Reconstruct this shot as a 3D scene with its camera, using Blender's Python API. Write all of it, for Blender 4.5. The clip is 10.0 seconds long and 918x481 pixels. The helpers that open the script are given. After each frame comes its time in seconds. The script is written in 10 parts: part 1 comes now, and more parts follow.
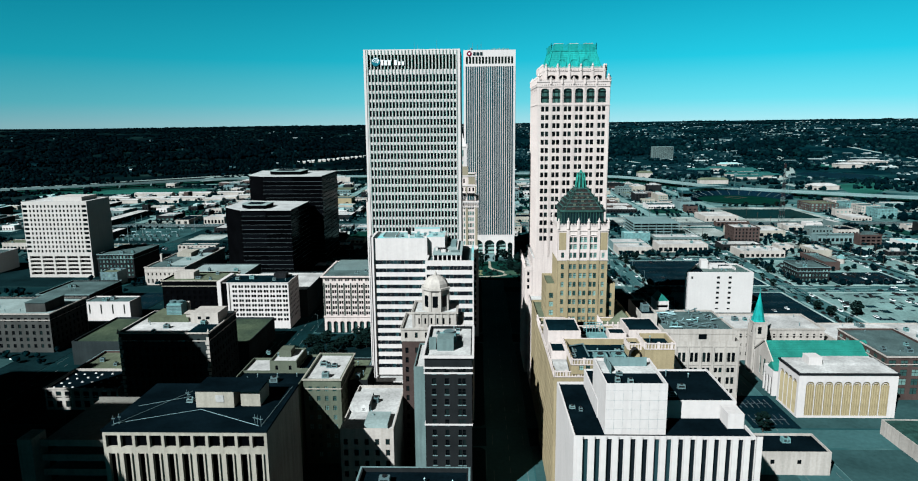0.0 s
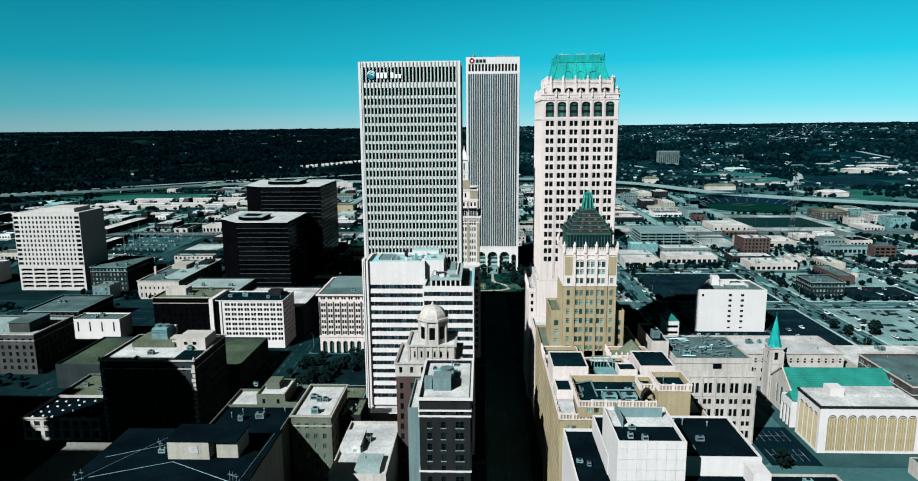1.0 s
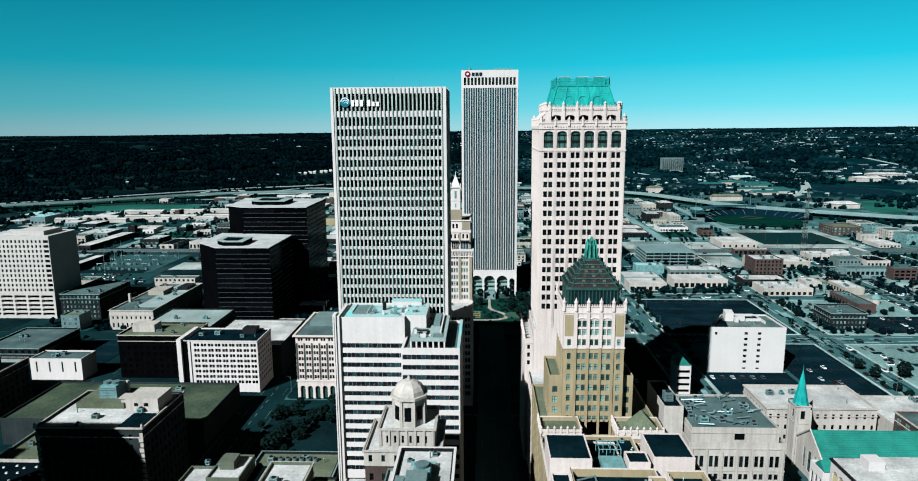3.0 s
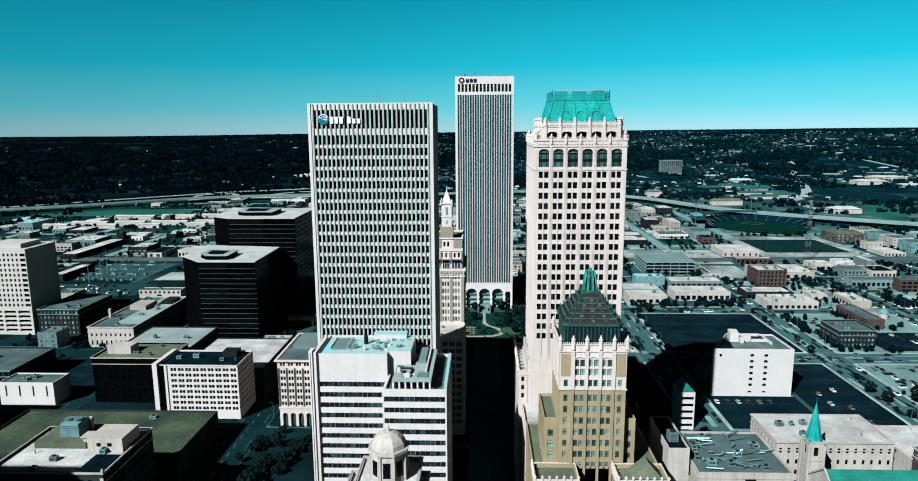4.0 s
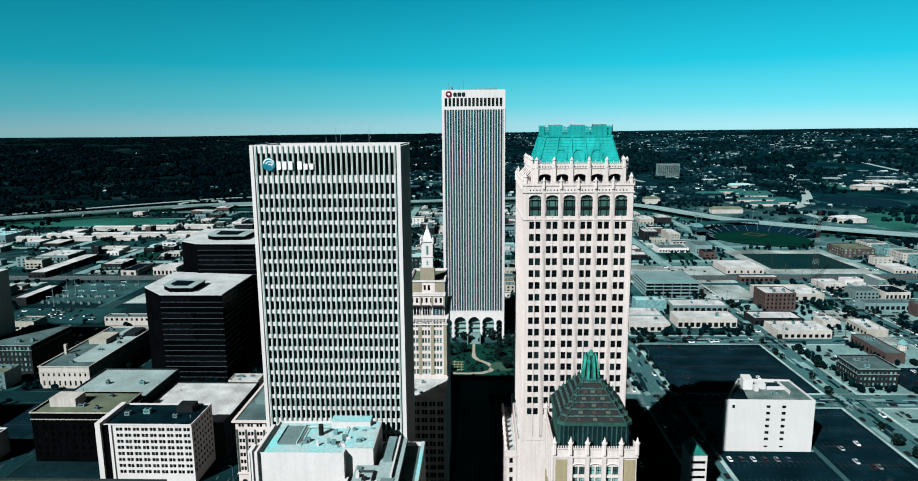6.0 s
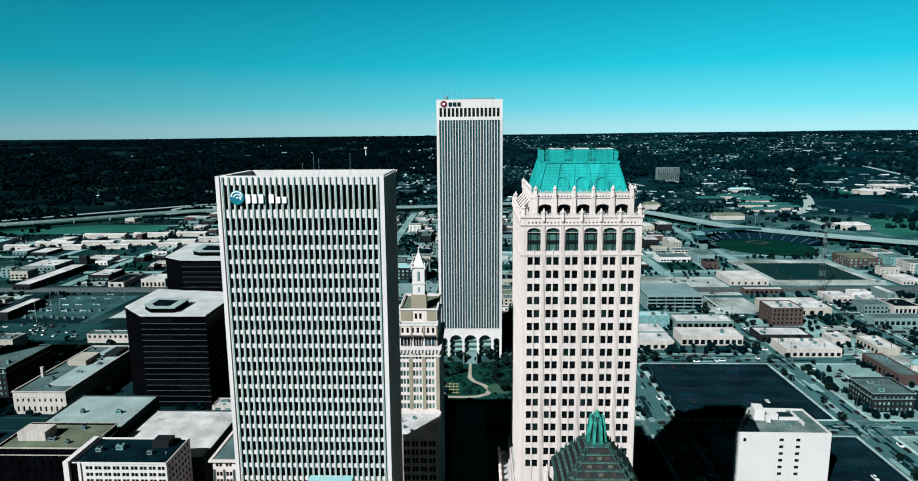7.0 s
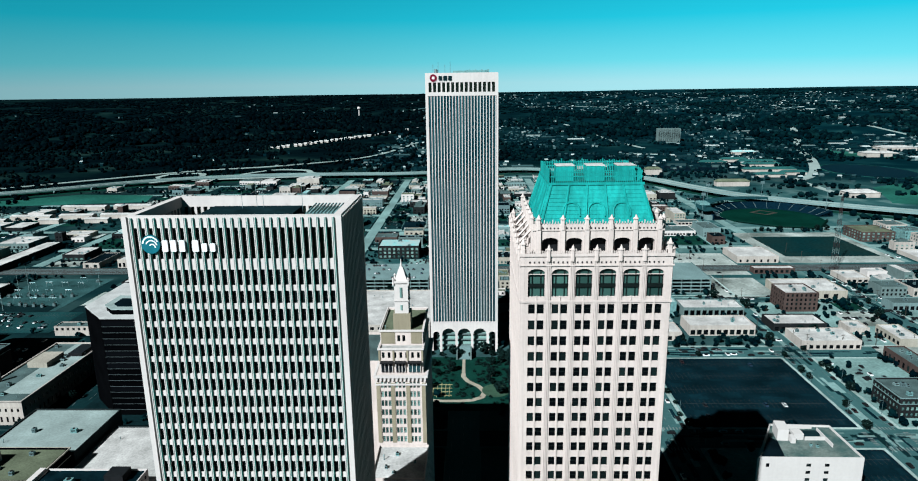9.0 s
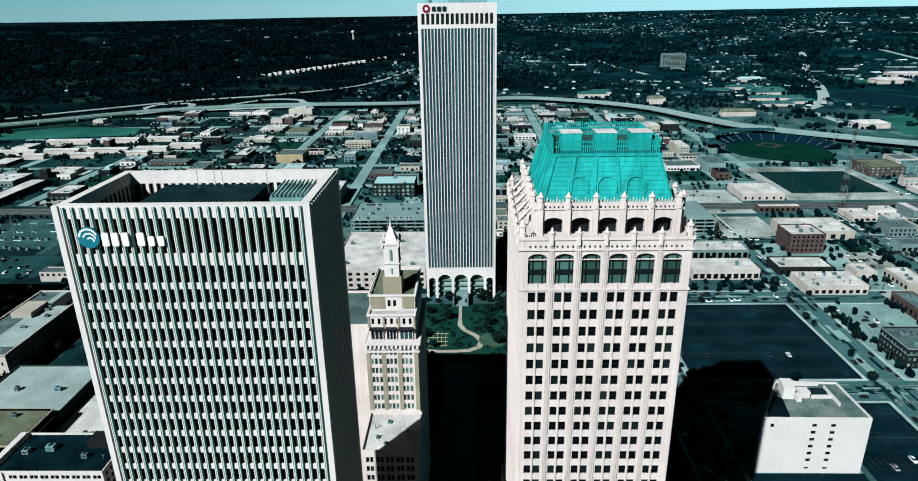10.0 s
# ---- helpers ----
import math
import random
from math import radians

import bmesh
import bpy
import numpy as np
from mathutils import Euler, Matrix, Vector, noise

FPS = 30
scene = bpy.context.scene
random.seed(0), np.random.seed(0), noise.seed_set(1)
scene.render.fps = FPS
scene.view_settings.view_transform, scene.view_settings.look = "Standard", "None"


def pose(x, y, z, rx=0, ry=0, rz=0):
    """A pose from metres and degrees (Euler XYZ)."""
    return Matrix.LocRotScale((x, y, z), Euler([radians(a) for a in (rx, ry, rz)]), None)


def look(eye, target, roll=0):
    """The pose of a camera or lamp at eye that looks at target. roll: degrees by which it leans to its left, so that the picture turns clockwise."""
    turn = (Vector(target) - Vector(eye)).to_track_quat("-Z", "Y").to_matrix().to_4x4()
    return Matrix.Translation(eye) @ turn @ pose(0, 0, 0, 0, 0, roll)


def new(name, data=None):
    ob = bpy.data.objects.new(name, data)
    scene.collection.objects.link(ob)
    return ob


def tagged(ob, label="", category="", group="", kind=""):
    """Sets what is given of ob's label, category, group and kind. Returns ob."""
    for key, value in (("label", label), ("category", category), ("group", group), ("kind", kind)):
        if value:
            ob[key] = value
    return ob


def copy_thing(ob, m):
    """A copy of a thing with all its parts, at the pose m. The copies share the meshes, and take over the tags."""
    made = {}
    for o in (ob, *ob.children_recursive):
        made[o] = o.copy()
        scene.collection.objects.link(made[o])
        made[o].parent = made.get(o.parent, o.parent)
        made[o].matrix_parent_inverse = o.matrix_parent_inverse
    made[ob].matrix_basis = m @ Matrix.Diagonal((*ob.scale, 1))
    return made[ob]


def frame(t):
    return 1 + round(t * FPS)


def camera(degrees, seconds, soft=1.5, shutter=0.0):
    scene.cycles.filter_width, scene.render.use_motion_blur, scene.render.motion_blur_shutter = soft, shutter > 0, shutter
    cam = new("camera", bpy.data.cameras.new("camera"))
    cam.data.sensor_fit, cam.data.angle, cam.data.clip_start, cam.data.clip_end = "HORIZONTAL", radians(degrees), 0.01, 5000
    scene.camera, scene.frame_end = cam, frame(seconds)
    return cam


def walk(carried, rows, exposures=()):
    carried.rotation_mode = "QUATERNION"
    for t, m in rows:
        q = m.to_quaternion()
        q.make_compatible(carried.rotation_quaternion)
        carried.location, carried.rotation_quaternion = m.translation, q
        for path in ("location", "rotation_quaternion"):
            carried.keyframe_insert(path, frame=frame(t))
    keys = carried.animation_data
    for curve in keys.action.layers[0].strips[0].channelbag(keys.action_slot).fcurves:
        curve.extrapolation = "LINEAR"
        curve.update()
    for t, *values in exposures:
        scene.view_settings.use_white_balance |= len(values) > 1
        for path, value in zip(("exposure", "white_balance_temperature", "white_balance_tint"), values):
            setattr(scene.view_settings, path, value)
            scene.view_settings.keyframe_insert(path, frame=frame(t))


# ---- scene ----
cam = camera(70.7, 10.0, 1.05)
METRES, EYE, TURN = 216.0, 132.0, 1.6
ROWS = [
    (0.0, 0.002, 0.00083, 0.00028, -0.033, -10.338, 0.448),
    (0.5, 0.00643, 0.04168, 0.01353, 0.193, -10.215, 0.428),
    (1.0, 0.01153, 0.08197, 0.02759, 0.367, -10.135, 0.428),
    (1.5, 0.01771, 0.12313, 0.04002, 0.488, -10.017, 0.418),
    (2.0, 0.0246, 0.1654, 0.05392, 0.556, -9.95, 0.419),
    (2.5, 0.03252, 0.20903, 0.06857, 0.593, -9.912, 0.403),
    (4.0, 0.05735, 0.34942, 0.11454, 0.421, -9.907, 0.376),
    (4.5, 0.06557, 0.39795, 0.13042, 0.31, -9.94, 0.385),
    (5.0, 0.07304, 0.44653, 0.14695, 0.208, -10.005, 0.384),
    (5.5, 0.0804, 0.49459, 0.16264, 0.115, -10.019, 0.403),
    (7.0, 0.09745, 0.64332, 0.21251, -0.09, -9.909, 0.429),
    (7.5, 0.10161, 0.69063, 0.22752, -0.177, -9.839, 0.464),
    (8.0, 0.10547, 0.74003, 0.24338, -0.254, -10.182, 0.507),
    (8.5, 0.10927, 0.79056, 0.2592, -0.351, -11.355, 0.589),
    (9.0, 0.11333, 0.84214, 0.27424, -0.428, -13.659, 0.661),
    (9.5, 0.11768, 0.89163, 0.2882, -0.525, -16.79, 0.764),
    (10.0, 0.12214, 0.94157, 0.30375, -0.602, -20.128, 0.799),
]
walk(cam, [(t, pose(0, 0, EYE, 0, 0, TURN) @ pose(METRES * x, METRES * y, METRES * z, 90 + pitch, roll, yaw))
           for t, x, y, z, yaw, pitch, roll in ROWS], [(0.0, 1.78), (10.0, 1.78)])

# ---- light: afternoon sun from the south-west, deep clear sky ----
SUN_EL, SUN_X, SUN_Y = 38.0, -0.585, -0.811      # towards the sun
world = bpy.data.worlds.new("sky")
scene.world = world
world.use_nodes = True
wn, wl = world.node_tree.nodes, world.node_tree.links
sky = wn.new("ShaderNodeTexSky")
sky.sky_type, sky.sun_disc = "NISHITA", False
sky.sun_elevation = radians(SUN_EL)
sky.sun_rotation = math.atan2(SUN_X, SUN_Y)
sky.altitude, sky.air_density, sky.dust_density, sky.ozone_density = 15000, 3.0, 1.0, 6.0
tint = wn.new("ShaderNodeMix")
tint.data_type, tint.blend_type = "RGBA", "MULTIPLY"
tint.inputs["Factor"].default_value = 1.0
tint.inputs["B"].default_value = (0.003, 0.04, 0.03, 1)
wl.new(sky.outputs["Color"], tint.inputs["A"])
# pale haze low over the horizon; the sky above it is dimmed to deepen shade
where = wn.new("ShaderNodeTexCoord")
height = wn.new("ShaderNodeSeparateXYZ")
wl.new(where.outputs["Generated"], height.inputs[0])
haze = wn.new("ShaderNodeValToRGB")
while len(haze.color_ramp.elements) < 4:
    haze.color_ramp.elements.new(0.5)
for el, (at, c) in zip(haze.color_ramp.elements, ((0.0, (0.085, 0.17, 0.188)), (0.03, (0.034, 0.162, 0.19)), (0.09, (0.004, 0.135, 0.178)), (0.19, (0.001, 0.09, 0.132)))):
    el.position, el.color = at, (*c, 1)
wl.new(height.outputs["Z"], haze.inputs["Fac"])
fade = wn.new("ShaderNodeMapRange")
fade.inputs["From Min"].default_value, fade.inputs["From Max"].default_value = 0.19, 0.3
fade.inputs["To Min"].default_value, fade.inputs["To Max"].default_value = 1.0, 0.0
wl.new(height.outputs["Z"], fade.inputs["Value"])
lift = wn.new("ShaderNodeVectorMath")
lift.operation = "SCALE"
# clear sky is dimmer at right angles to the sun; steepened here to darken east walls
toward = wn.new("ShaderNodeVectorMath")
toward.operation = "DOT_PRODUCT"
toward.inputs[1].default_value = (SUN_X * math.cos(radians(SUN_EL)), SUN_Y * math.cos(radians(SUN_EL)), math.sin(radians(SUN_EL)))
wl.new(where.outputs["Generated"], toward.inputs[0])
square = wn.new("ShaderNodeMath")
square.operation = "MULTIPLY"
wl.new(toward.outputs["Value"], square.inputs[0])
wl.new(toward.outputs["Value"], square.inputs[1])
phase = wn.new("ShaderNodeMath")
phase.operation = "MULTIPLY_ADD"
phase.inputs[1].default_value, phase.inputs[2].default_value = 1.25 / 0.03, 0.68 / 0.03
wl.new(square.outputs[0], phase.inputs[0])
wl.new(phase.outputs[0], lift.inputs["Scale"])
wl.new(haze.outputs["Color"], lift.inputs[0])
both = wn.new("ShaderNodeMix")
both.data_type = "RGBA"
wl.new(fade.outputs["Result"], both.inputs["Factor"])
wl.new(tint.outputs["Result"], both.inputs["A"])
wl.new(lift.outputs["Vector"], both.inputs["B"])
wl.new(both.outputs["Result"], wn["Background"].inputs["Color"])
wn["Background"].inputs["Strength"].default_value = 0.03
sun = new("sun", bpy.data.lights.new("sun", "SUN"))
sun.data.energy, sun.data.angle, sun.data.color = 5.0, radians(0.53), (0.885, 0.985, 1.02)
ce = math.cos(radians(SUN_EL))
sun.matrix_world = look((SUN_X * ce * 900, SUN_Y * ce * 900, math.sin(radians(SUN_EL)) * 900), (0, 0, 0))

# ---- materials ----
def surface(name, color, rough=0.85, var=0.18, scale=0.08, fine=1.6, bump=0.25, streak=0.0, metal=0.0, spec=0.05, other=None):
    """A procedural surface: two scales of variation, run-down streaks, and a fine relief."""
    m = bpy.data.materials.new(name)
    m.use_nodes = True
    n, l = m.node_tree.nodes, m.node_tree.links
    b = n["Principled BSDF"]
    co = n.new("ShaderNodeTexCoord")
    big = n.new("ShaderNodeTexNoise")
    big.inputs["Scale"].default_value, big.inputs["Detail"].default_value = scale, 5
    small = n.new("ShaderNodeTexNoise")
    small.inputs["Scale"].default_value, small.inputs["Detail"].default_value = fine, 4
    l.new(co.outputs["Object"], big.inputs["Vector"])
    l.new(co.outputs["Object"], small.inputs["Vector"])
    ramp = n.new("ShaderNodeMapRange")
    ramp.inputs["From Min"].default_value, ramp.inputs["From Max"].default_value = 0.32, 0.68
    l.new(big.outputs["Fac"], ramp.inputs["Value"])
    mix = n.new("ShaderNodeMix")
    mix.data_type = "RGBA"
    dark = [c * (1 - var) for c in color] if other is None else other
    mix.inputs["A"].default_value = (*dark, 1)
    mix.inputs["B"].default_value = (*[min(1, c * (1 + var * 0.6)) for c in color], 1)
    l.new(ramp.outputs["Result"], mix.inputs["Factor"])
    fm = n.new("ShaderNodeMapRange")
    fm.inputs["From Min"].default_value, fm.inputs["From Max"].default_value = 0.3, 0.7
    fm.inputs["To Min"].default_value, fm.inputs["To Max"].default_value = 1 - var * 0.7, 1 + var * 0.3
    l.new(small.outputs["Fac"], fm.inputs["Value"])
    out = n.new("ShaderNodeVectorMath")
    out.operation = "SCALE"
    l.new(mix.outputs["Result"], out.inputs[0])
    l.new(fm.outputs["Result"], out.inputs["Scale"])
    last = out.outputs["Vector"]
    if streak:
        mp = n.new("ShaderNodeMapping")
        mp.inputs["Scale"].default_value = (0.9, 0.9, 0.05)
        st = n.new("ShaderNodeTexNoise")
        st.inputs["Scale"].default_value, st.inputs["Detail"].default_value = 1.0, 3
        l.new(co.outputs["Object"], mp.inputs["Vector"])
        l.new(mp.outputs["Vector"], st.inputs["Vector"])
        sm = n.new("ShaderNodeMapRange")
        sm.inputs["From Min"].default_value, sm.inputs["From Max"].default_value = 0.35, 0.6
        sm.inputs["To Min"].default_value, sm.inputs["To Max"].default_value = 1 - streak, 1.0
        l.new(st.outputs["Fac"], sm.inputs["Value"])
        s2 = n.new("ShaderNodeVectorMath")
        s2.operation = "SCALE"
        l.new(last, s2.inputs[0])
        l.new(sm.outputs["Result"], s2.inputs["Scale"])
        last = s2.outputs["Vector"]
    l.new(last, b.inputs["Base Color"])
    b.inputs["Roughness"].default_value, b.inputs["Metallic"].default_value = rough, metal
    b.inputs["Specular IOR Level"].default_value = spec
    if bump:
        bp = n.new("ShaderNodeBump")
        bp.inputs["Strength"].default_value, bp.inputs["Distance"].default_value = bump, 0.05
        l.new(small.outputs["Fac"], bp.inputs["Height"])
        l.new(bp.outputs["Normal"], b.inputs["Normal"])
    return m


def glass(name, dark, light, share=0.15, rough=0.12, spec=0.5):
    """Window glass before dark rooms; a share of the panes has pale blinds drawn."""
    m = bpy.data.materials.new(name)
    m.use_nodes = True
    n, l = m.node_tree.nodes, m.node_tree.links
    b = n["Principled BSDF"]
    info = n.new("ShaderNodeObjectInfo")
    geo = n.new("ShaderNodeNewGeometry")
    add = n.new("ShaderNodeMath")
    add.operation = "ADD"
    l.new(info.outputs["Random"], add.inputs[0])
    l.new(geo.outputs["Random Per Island"], add.inputs[1])
    fr = n.new("ShaderNodeMath")
    fr.operation = "FRACT"
    l.new(add.outputs[0], fr.inputs[0])
    ramp = n.new("ShaderNodeValToRGB")
    e = ramp.color_ramp.elements
    e[0].position, e[0].color = 1 - share - 0.25, (*dark, 1)
    e[1].position, e[1].color = 1.0, (*light, 1)
    l.new(fr.outputs[0], ramp.inputs["Fac"])
    l.new(ramp.outputs["Color"], b.inputs["Base Color"])
    b.inputs["Roughness"].default_value = rough
    b.inputs["Specular IOR Level"].default_value = spec
    return m


def plain(name, color, rough=0.6, metal=0.0):
    return surface(name, color, rough, 0.12, 0.6, 5.0, 0.1, 0.0, metal)


WHITE = surface("white_concrete", (0.266, 0.243, 0.233), 0.85, 0.07, 0.05, 0.9, 0.2, 0.06)
TERRA = surface("white_terracotta", (0.28, 0.236, 0.219), 0.6, 0.10, 0.06, 1.2, 0.25, 0.12)
CREAM = surface("cream_stone", (0.204, 0.182, 0.164), 0.85, 0.16, 0.07, 1.2, 0.3, 0.18)
BUFF = surface("buff_brick", (0.152, 0.12, 0.072), 0.9, 0.16, 0.09, 3.0, 0.3, 0.12)
TANSTONE = surface("tan_limestone", (0.17, 0.155, 0.13), 0.9, 0.16, 0.08, 1.5, 0.3, 0.18)
DECKTAN = surface("tan_concrete", (0.088, 0.083, 0.073), 0.9, 0.2, 0.07, 1.0, 0.25, 0.15)
OLIVE = surface("olive_brick", (0.05, 0.057, 0.042), 0.9, 0.2, 0.1, 2.0, 0.3, 0.15)
REDBRICK = surface("red_brick", (0.036, 0.025, 0.0225), 0.9, 0.25, 0.1, 3.0, 0.3, 0.12, spec=0.0)
BROWNBRICK = surface("brown_brick", (0.028, 0.029, 0.0275), 0.9, 0.25, 0.1, 3.0, 0.3, 0.12, spec=0.0)
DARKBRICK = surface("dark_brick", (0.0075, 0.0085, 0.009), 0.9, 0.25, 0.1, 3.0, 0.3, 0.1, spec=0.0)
GREYSTONE = surface("grey_stone", (0.0593, 0.0851, 0.0831), 0.9, 0.18, 0.08, 1.5, 0.3, 0.15)
# brick with the shade of the western walls put into its colour
DARKSTONE = surface("shaded_brick", (0.012, 0.016, 0.0165), 0.9, 0.25, 0.1, 2.5, 0.3, 0.12, spec=0.0)
GREYCON = surface("grey_concrete", (0.0725, 0.111, 0.111), 0.9, 0.16, 0.06, 1.0, 0.25, 0.15)
BLACKSTONE = surface("black_granite", (0.0008, 0.0009, 0.0011), 0.4, 0.3, 0.1, 2.0, 0.02, 0.0, 0.0, 0.0)
COPPER = surface("green_copper", (0.004, 0.148, 0.136), 0.6, 0.2, 0.22, 2.2, 0.3, 0.25)
COPPERW = surface("weathered_copper", (0.01, 0.05, 0.044), 0.7, 0.5, 0.5, 2.0, 0.3, 0.35)
COPPERD = surface("dark_copper", (0.0118, 0.0337, 0.0286), 0.6, 0.45, 0.3, 2.5, 0.3, 0.2)
ROOFTEAL = surface("green_roof_tile", (0.00673, 0.0807, 0.0642), 0.7, 0.22, 0.15, 2.5, 0.3, 0.1)
ROOFWHITE = surface("white_membrane", (0.222, 0.215, 0.207), 0.9, 0.34, 0.09, 0.9, 0.15)
ROOFGREY = surface("gravel_roof", (0.0352, 0.0548, 0.0544), 0.95, 0.35, 0.09, 1.4, 0.4, spec=0.0)
ROOFDARK = surface("tar_roof", (0.0012, 0.0034, 0.0048), 0.8, 0.4, 0.09, 1.2, 0.3, spec=0.0)
ROOFTEALDARK = surface("dark_teal_roof", (0.0012, 0.0055, 0.0075), 0.8, 0.45, 0.15, 1.2, 0.3, spec=0.0)
ROOFTAN = surface("tan_gravel_roof", (0.0558, 0.0651, 0.0438), 0.95, 0.35, 0.07, 1.2, 0.4, spec=0.0)
ROOFPALE = surface("pale_grey_membrane", (0.12, 0.15, 0.145), 0.9, 0.25, 0.07, 0.9, 0.15, spec=0.0)
ROOFOLIVE = surface("stained_olive_roof", (0.026, 0.035, 0.022), 0.95, 0.45, 0.06, 0.9, 0.4, 0.0, 0.0, 0.0, (0.012, 0.02, 0.015))
ROOFAQUA = surface("weathered_aqua_roof", (0.0666, 0.202, 0.203), 0.8, 0.35, 0.12, 1.2, 0.2, 0.0, 0.0, 0.3, (0.178, 0.192, 0.185))
METAL = surface("galvanised_metal", (0.0986, 0.152, 0.158), 0.45, 0.2, 0.5, 4.0, 0.1, 0.1, 0.6)
METALAQ = surface("aqua_painted_metal", (0.0673, 0.135, 0.135), 0.5, 0.3, 0.4, 3.0, 0.1, 0.15)
SLATE = surface("dark_slate_sheet", (0.0035, 0.0105, 0.0125), 0.7, 0.35, 0.2, 2.0, 0.15, 0.1, spec=0.0)
DARKMETAL = surface("dark_metal", (0.00844, 0.0091, 0.0101), 0.5, 0.25, 0.5, 4.0, 0.1, 0.0, 0.4)
GLASS = glass("window_glass", (0.0008, 0.0013, 0.0017), (0.004, 0.0085, 0.0085), 0.08, 0.12, 0.06)
GLASSG = glass("green_window_glass", (0.01, 0.026, 0.024), (0.1, 0.165, 0.15), 0.42, 0.2, 0.15)
GLASSTALL = glass("tall_green_glass", (0.006, 0.018, 0.016), (0.032, 0.075, 0.064), 0.6, 0.25, 0.15)
GLASSB = glass("ribbon_glass", (0.00296, 0.00444, 0.00592), (0.00888, 0.0259, 0.0296), 0.2, 0.12, 0.25)
GLASSK = glass("black_glass", (0.0004, 0.0005, 0.0007), (0.0012, 0.0015, 0.002), 0.1, 0.15, 0.015)
GLASSBLUE = glass("tower_glass", (0.0045, 0.02, 0.025), (0.011, 0.04, 0.047), 0.5, 0.25, 0.3)
LOUVER = surface("green_louvre", (0.00474, 0.00873, 0.00673), 0.6, 0.3, 0.5, 3.0, 0.1, spec=0.0)
# joint colour, also the sky-lit shade painted on the pier sides
PIERGREY = surface("pier_joint_and_shade", (0.012, 0.12, 0.1), 0.7, 0.15, 0.4, 2.0, 0.1)
BRONZE = surface("bronze_sash", (0.0022, 0.0042, 0.004), 0.6, 0.2, 0.5, 4.0, 0.1)
ASPHALT = surface("asphalt", (0.0195, 0.05, 0.051), 0.9, 0.22, 0.03, 0.5, 0.2, spec=0.0)
LOT = surface("parking_asphalt", (0.0013, 0.0062, 0.0088), 0.9, 0.35, 0.05, 0.6, 0.2, spec=0.0)
PAVE = surface("concrete_pavement", (0.014, 0.034, 0.0345), 0.9, 0.25, 0.05, 0.5, 0.2, spec=0.0)
PAVEPALE = surface("pale_pavement", (0.078, 0.128, 0.122), 0.9, 0.4, 0.03, 0.5, 0.2, spec=0.0)
# darker pavement and asphalt, used for the western blocks and streets
PAVEDARK = surface("dark_pavement", (0.0022, 0.008, 0.0092), 0.9, 0.4, 0.04, 0.5, 0.2, spec=0.0)
ASPHALTW = surface("dark_asphalt", (0.0024, 0.0105, 0.0118), 0.9, 0.35, 0.03, 0.5, 0.2, spec=0.0)
LOTW = surface("worn_lot_asphalt", (0.0048, 0.0215, 0.0225), 0.9, 0.35, 0.03, 0.5, 0.2, spec=0.0)
GRAVEL = surface("gravel_yard", (0.16, 0.178, 0.168), 0.95, 0.4, 0.025, 0.4, 0.3, 0.0, 0.0, 0.0, (0.05, 0.06, 0.054))
GRASS = surface("lawn", (0.0025, 0.018, 0.0135), 0.95, 0.4, 0.05, 0.7, 0.4, spec=0.0)
PATH = surface("park_path", (0.148, 0.13, 0.104), 0.9, 0.15, 0.1, 1.0, 0.2)
PAINT = surface("road_paint", (0.07, 0.085, 0.083), 0.8, 0.3, 0.4, 2.0, 0.0)
LEAF = surface("foliage", (0.002, 0.0058, 0.0052), 0.9, 0.45, 0.3, 1.2, 0.3, 0.0, 0.0, 0.0)
BARK = surface("bark", (0.0259, 0.0207, 0.017), 0.95, 0.3, 1.0, 6.0, 0.4, spec=0.0)
SIGNWHITE = plain("sign_white", (0.37, 0.37, 0.37))
SIGNBLUE = plain("sign_blue", (0.004, 0.06, 0.078), 0.4)
SIGNDARK = plain("sign_teal", (0.0008, 0.007, 0.0085), 0.5)
SIGNRED = plain("sign_red", (0.075, 0.004, 0.012), 0.5)


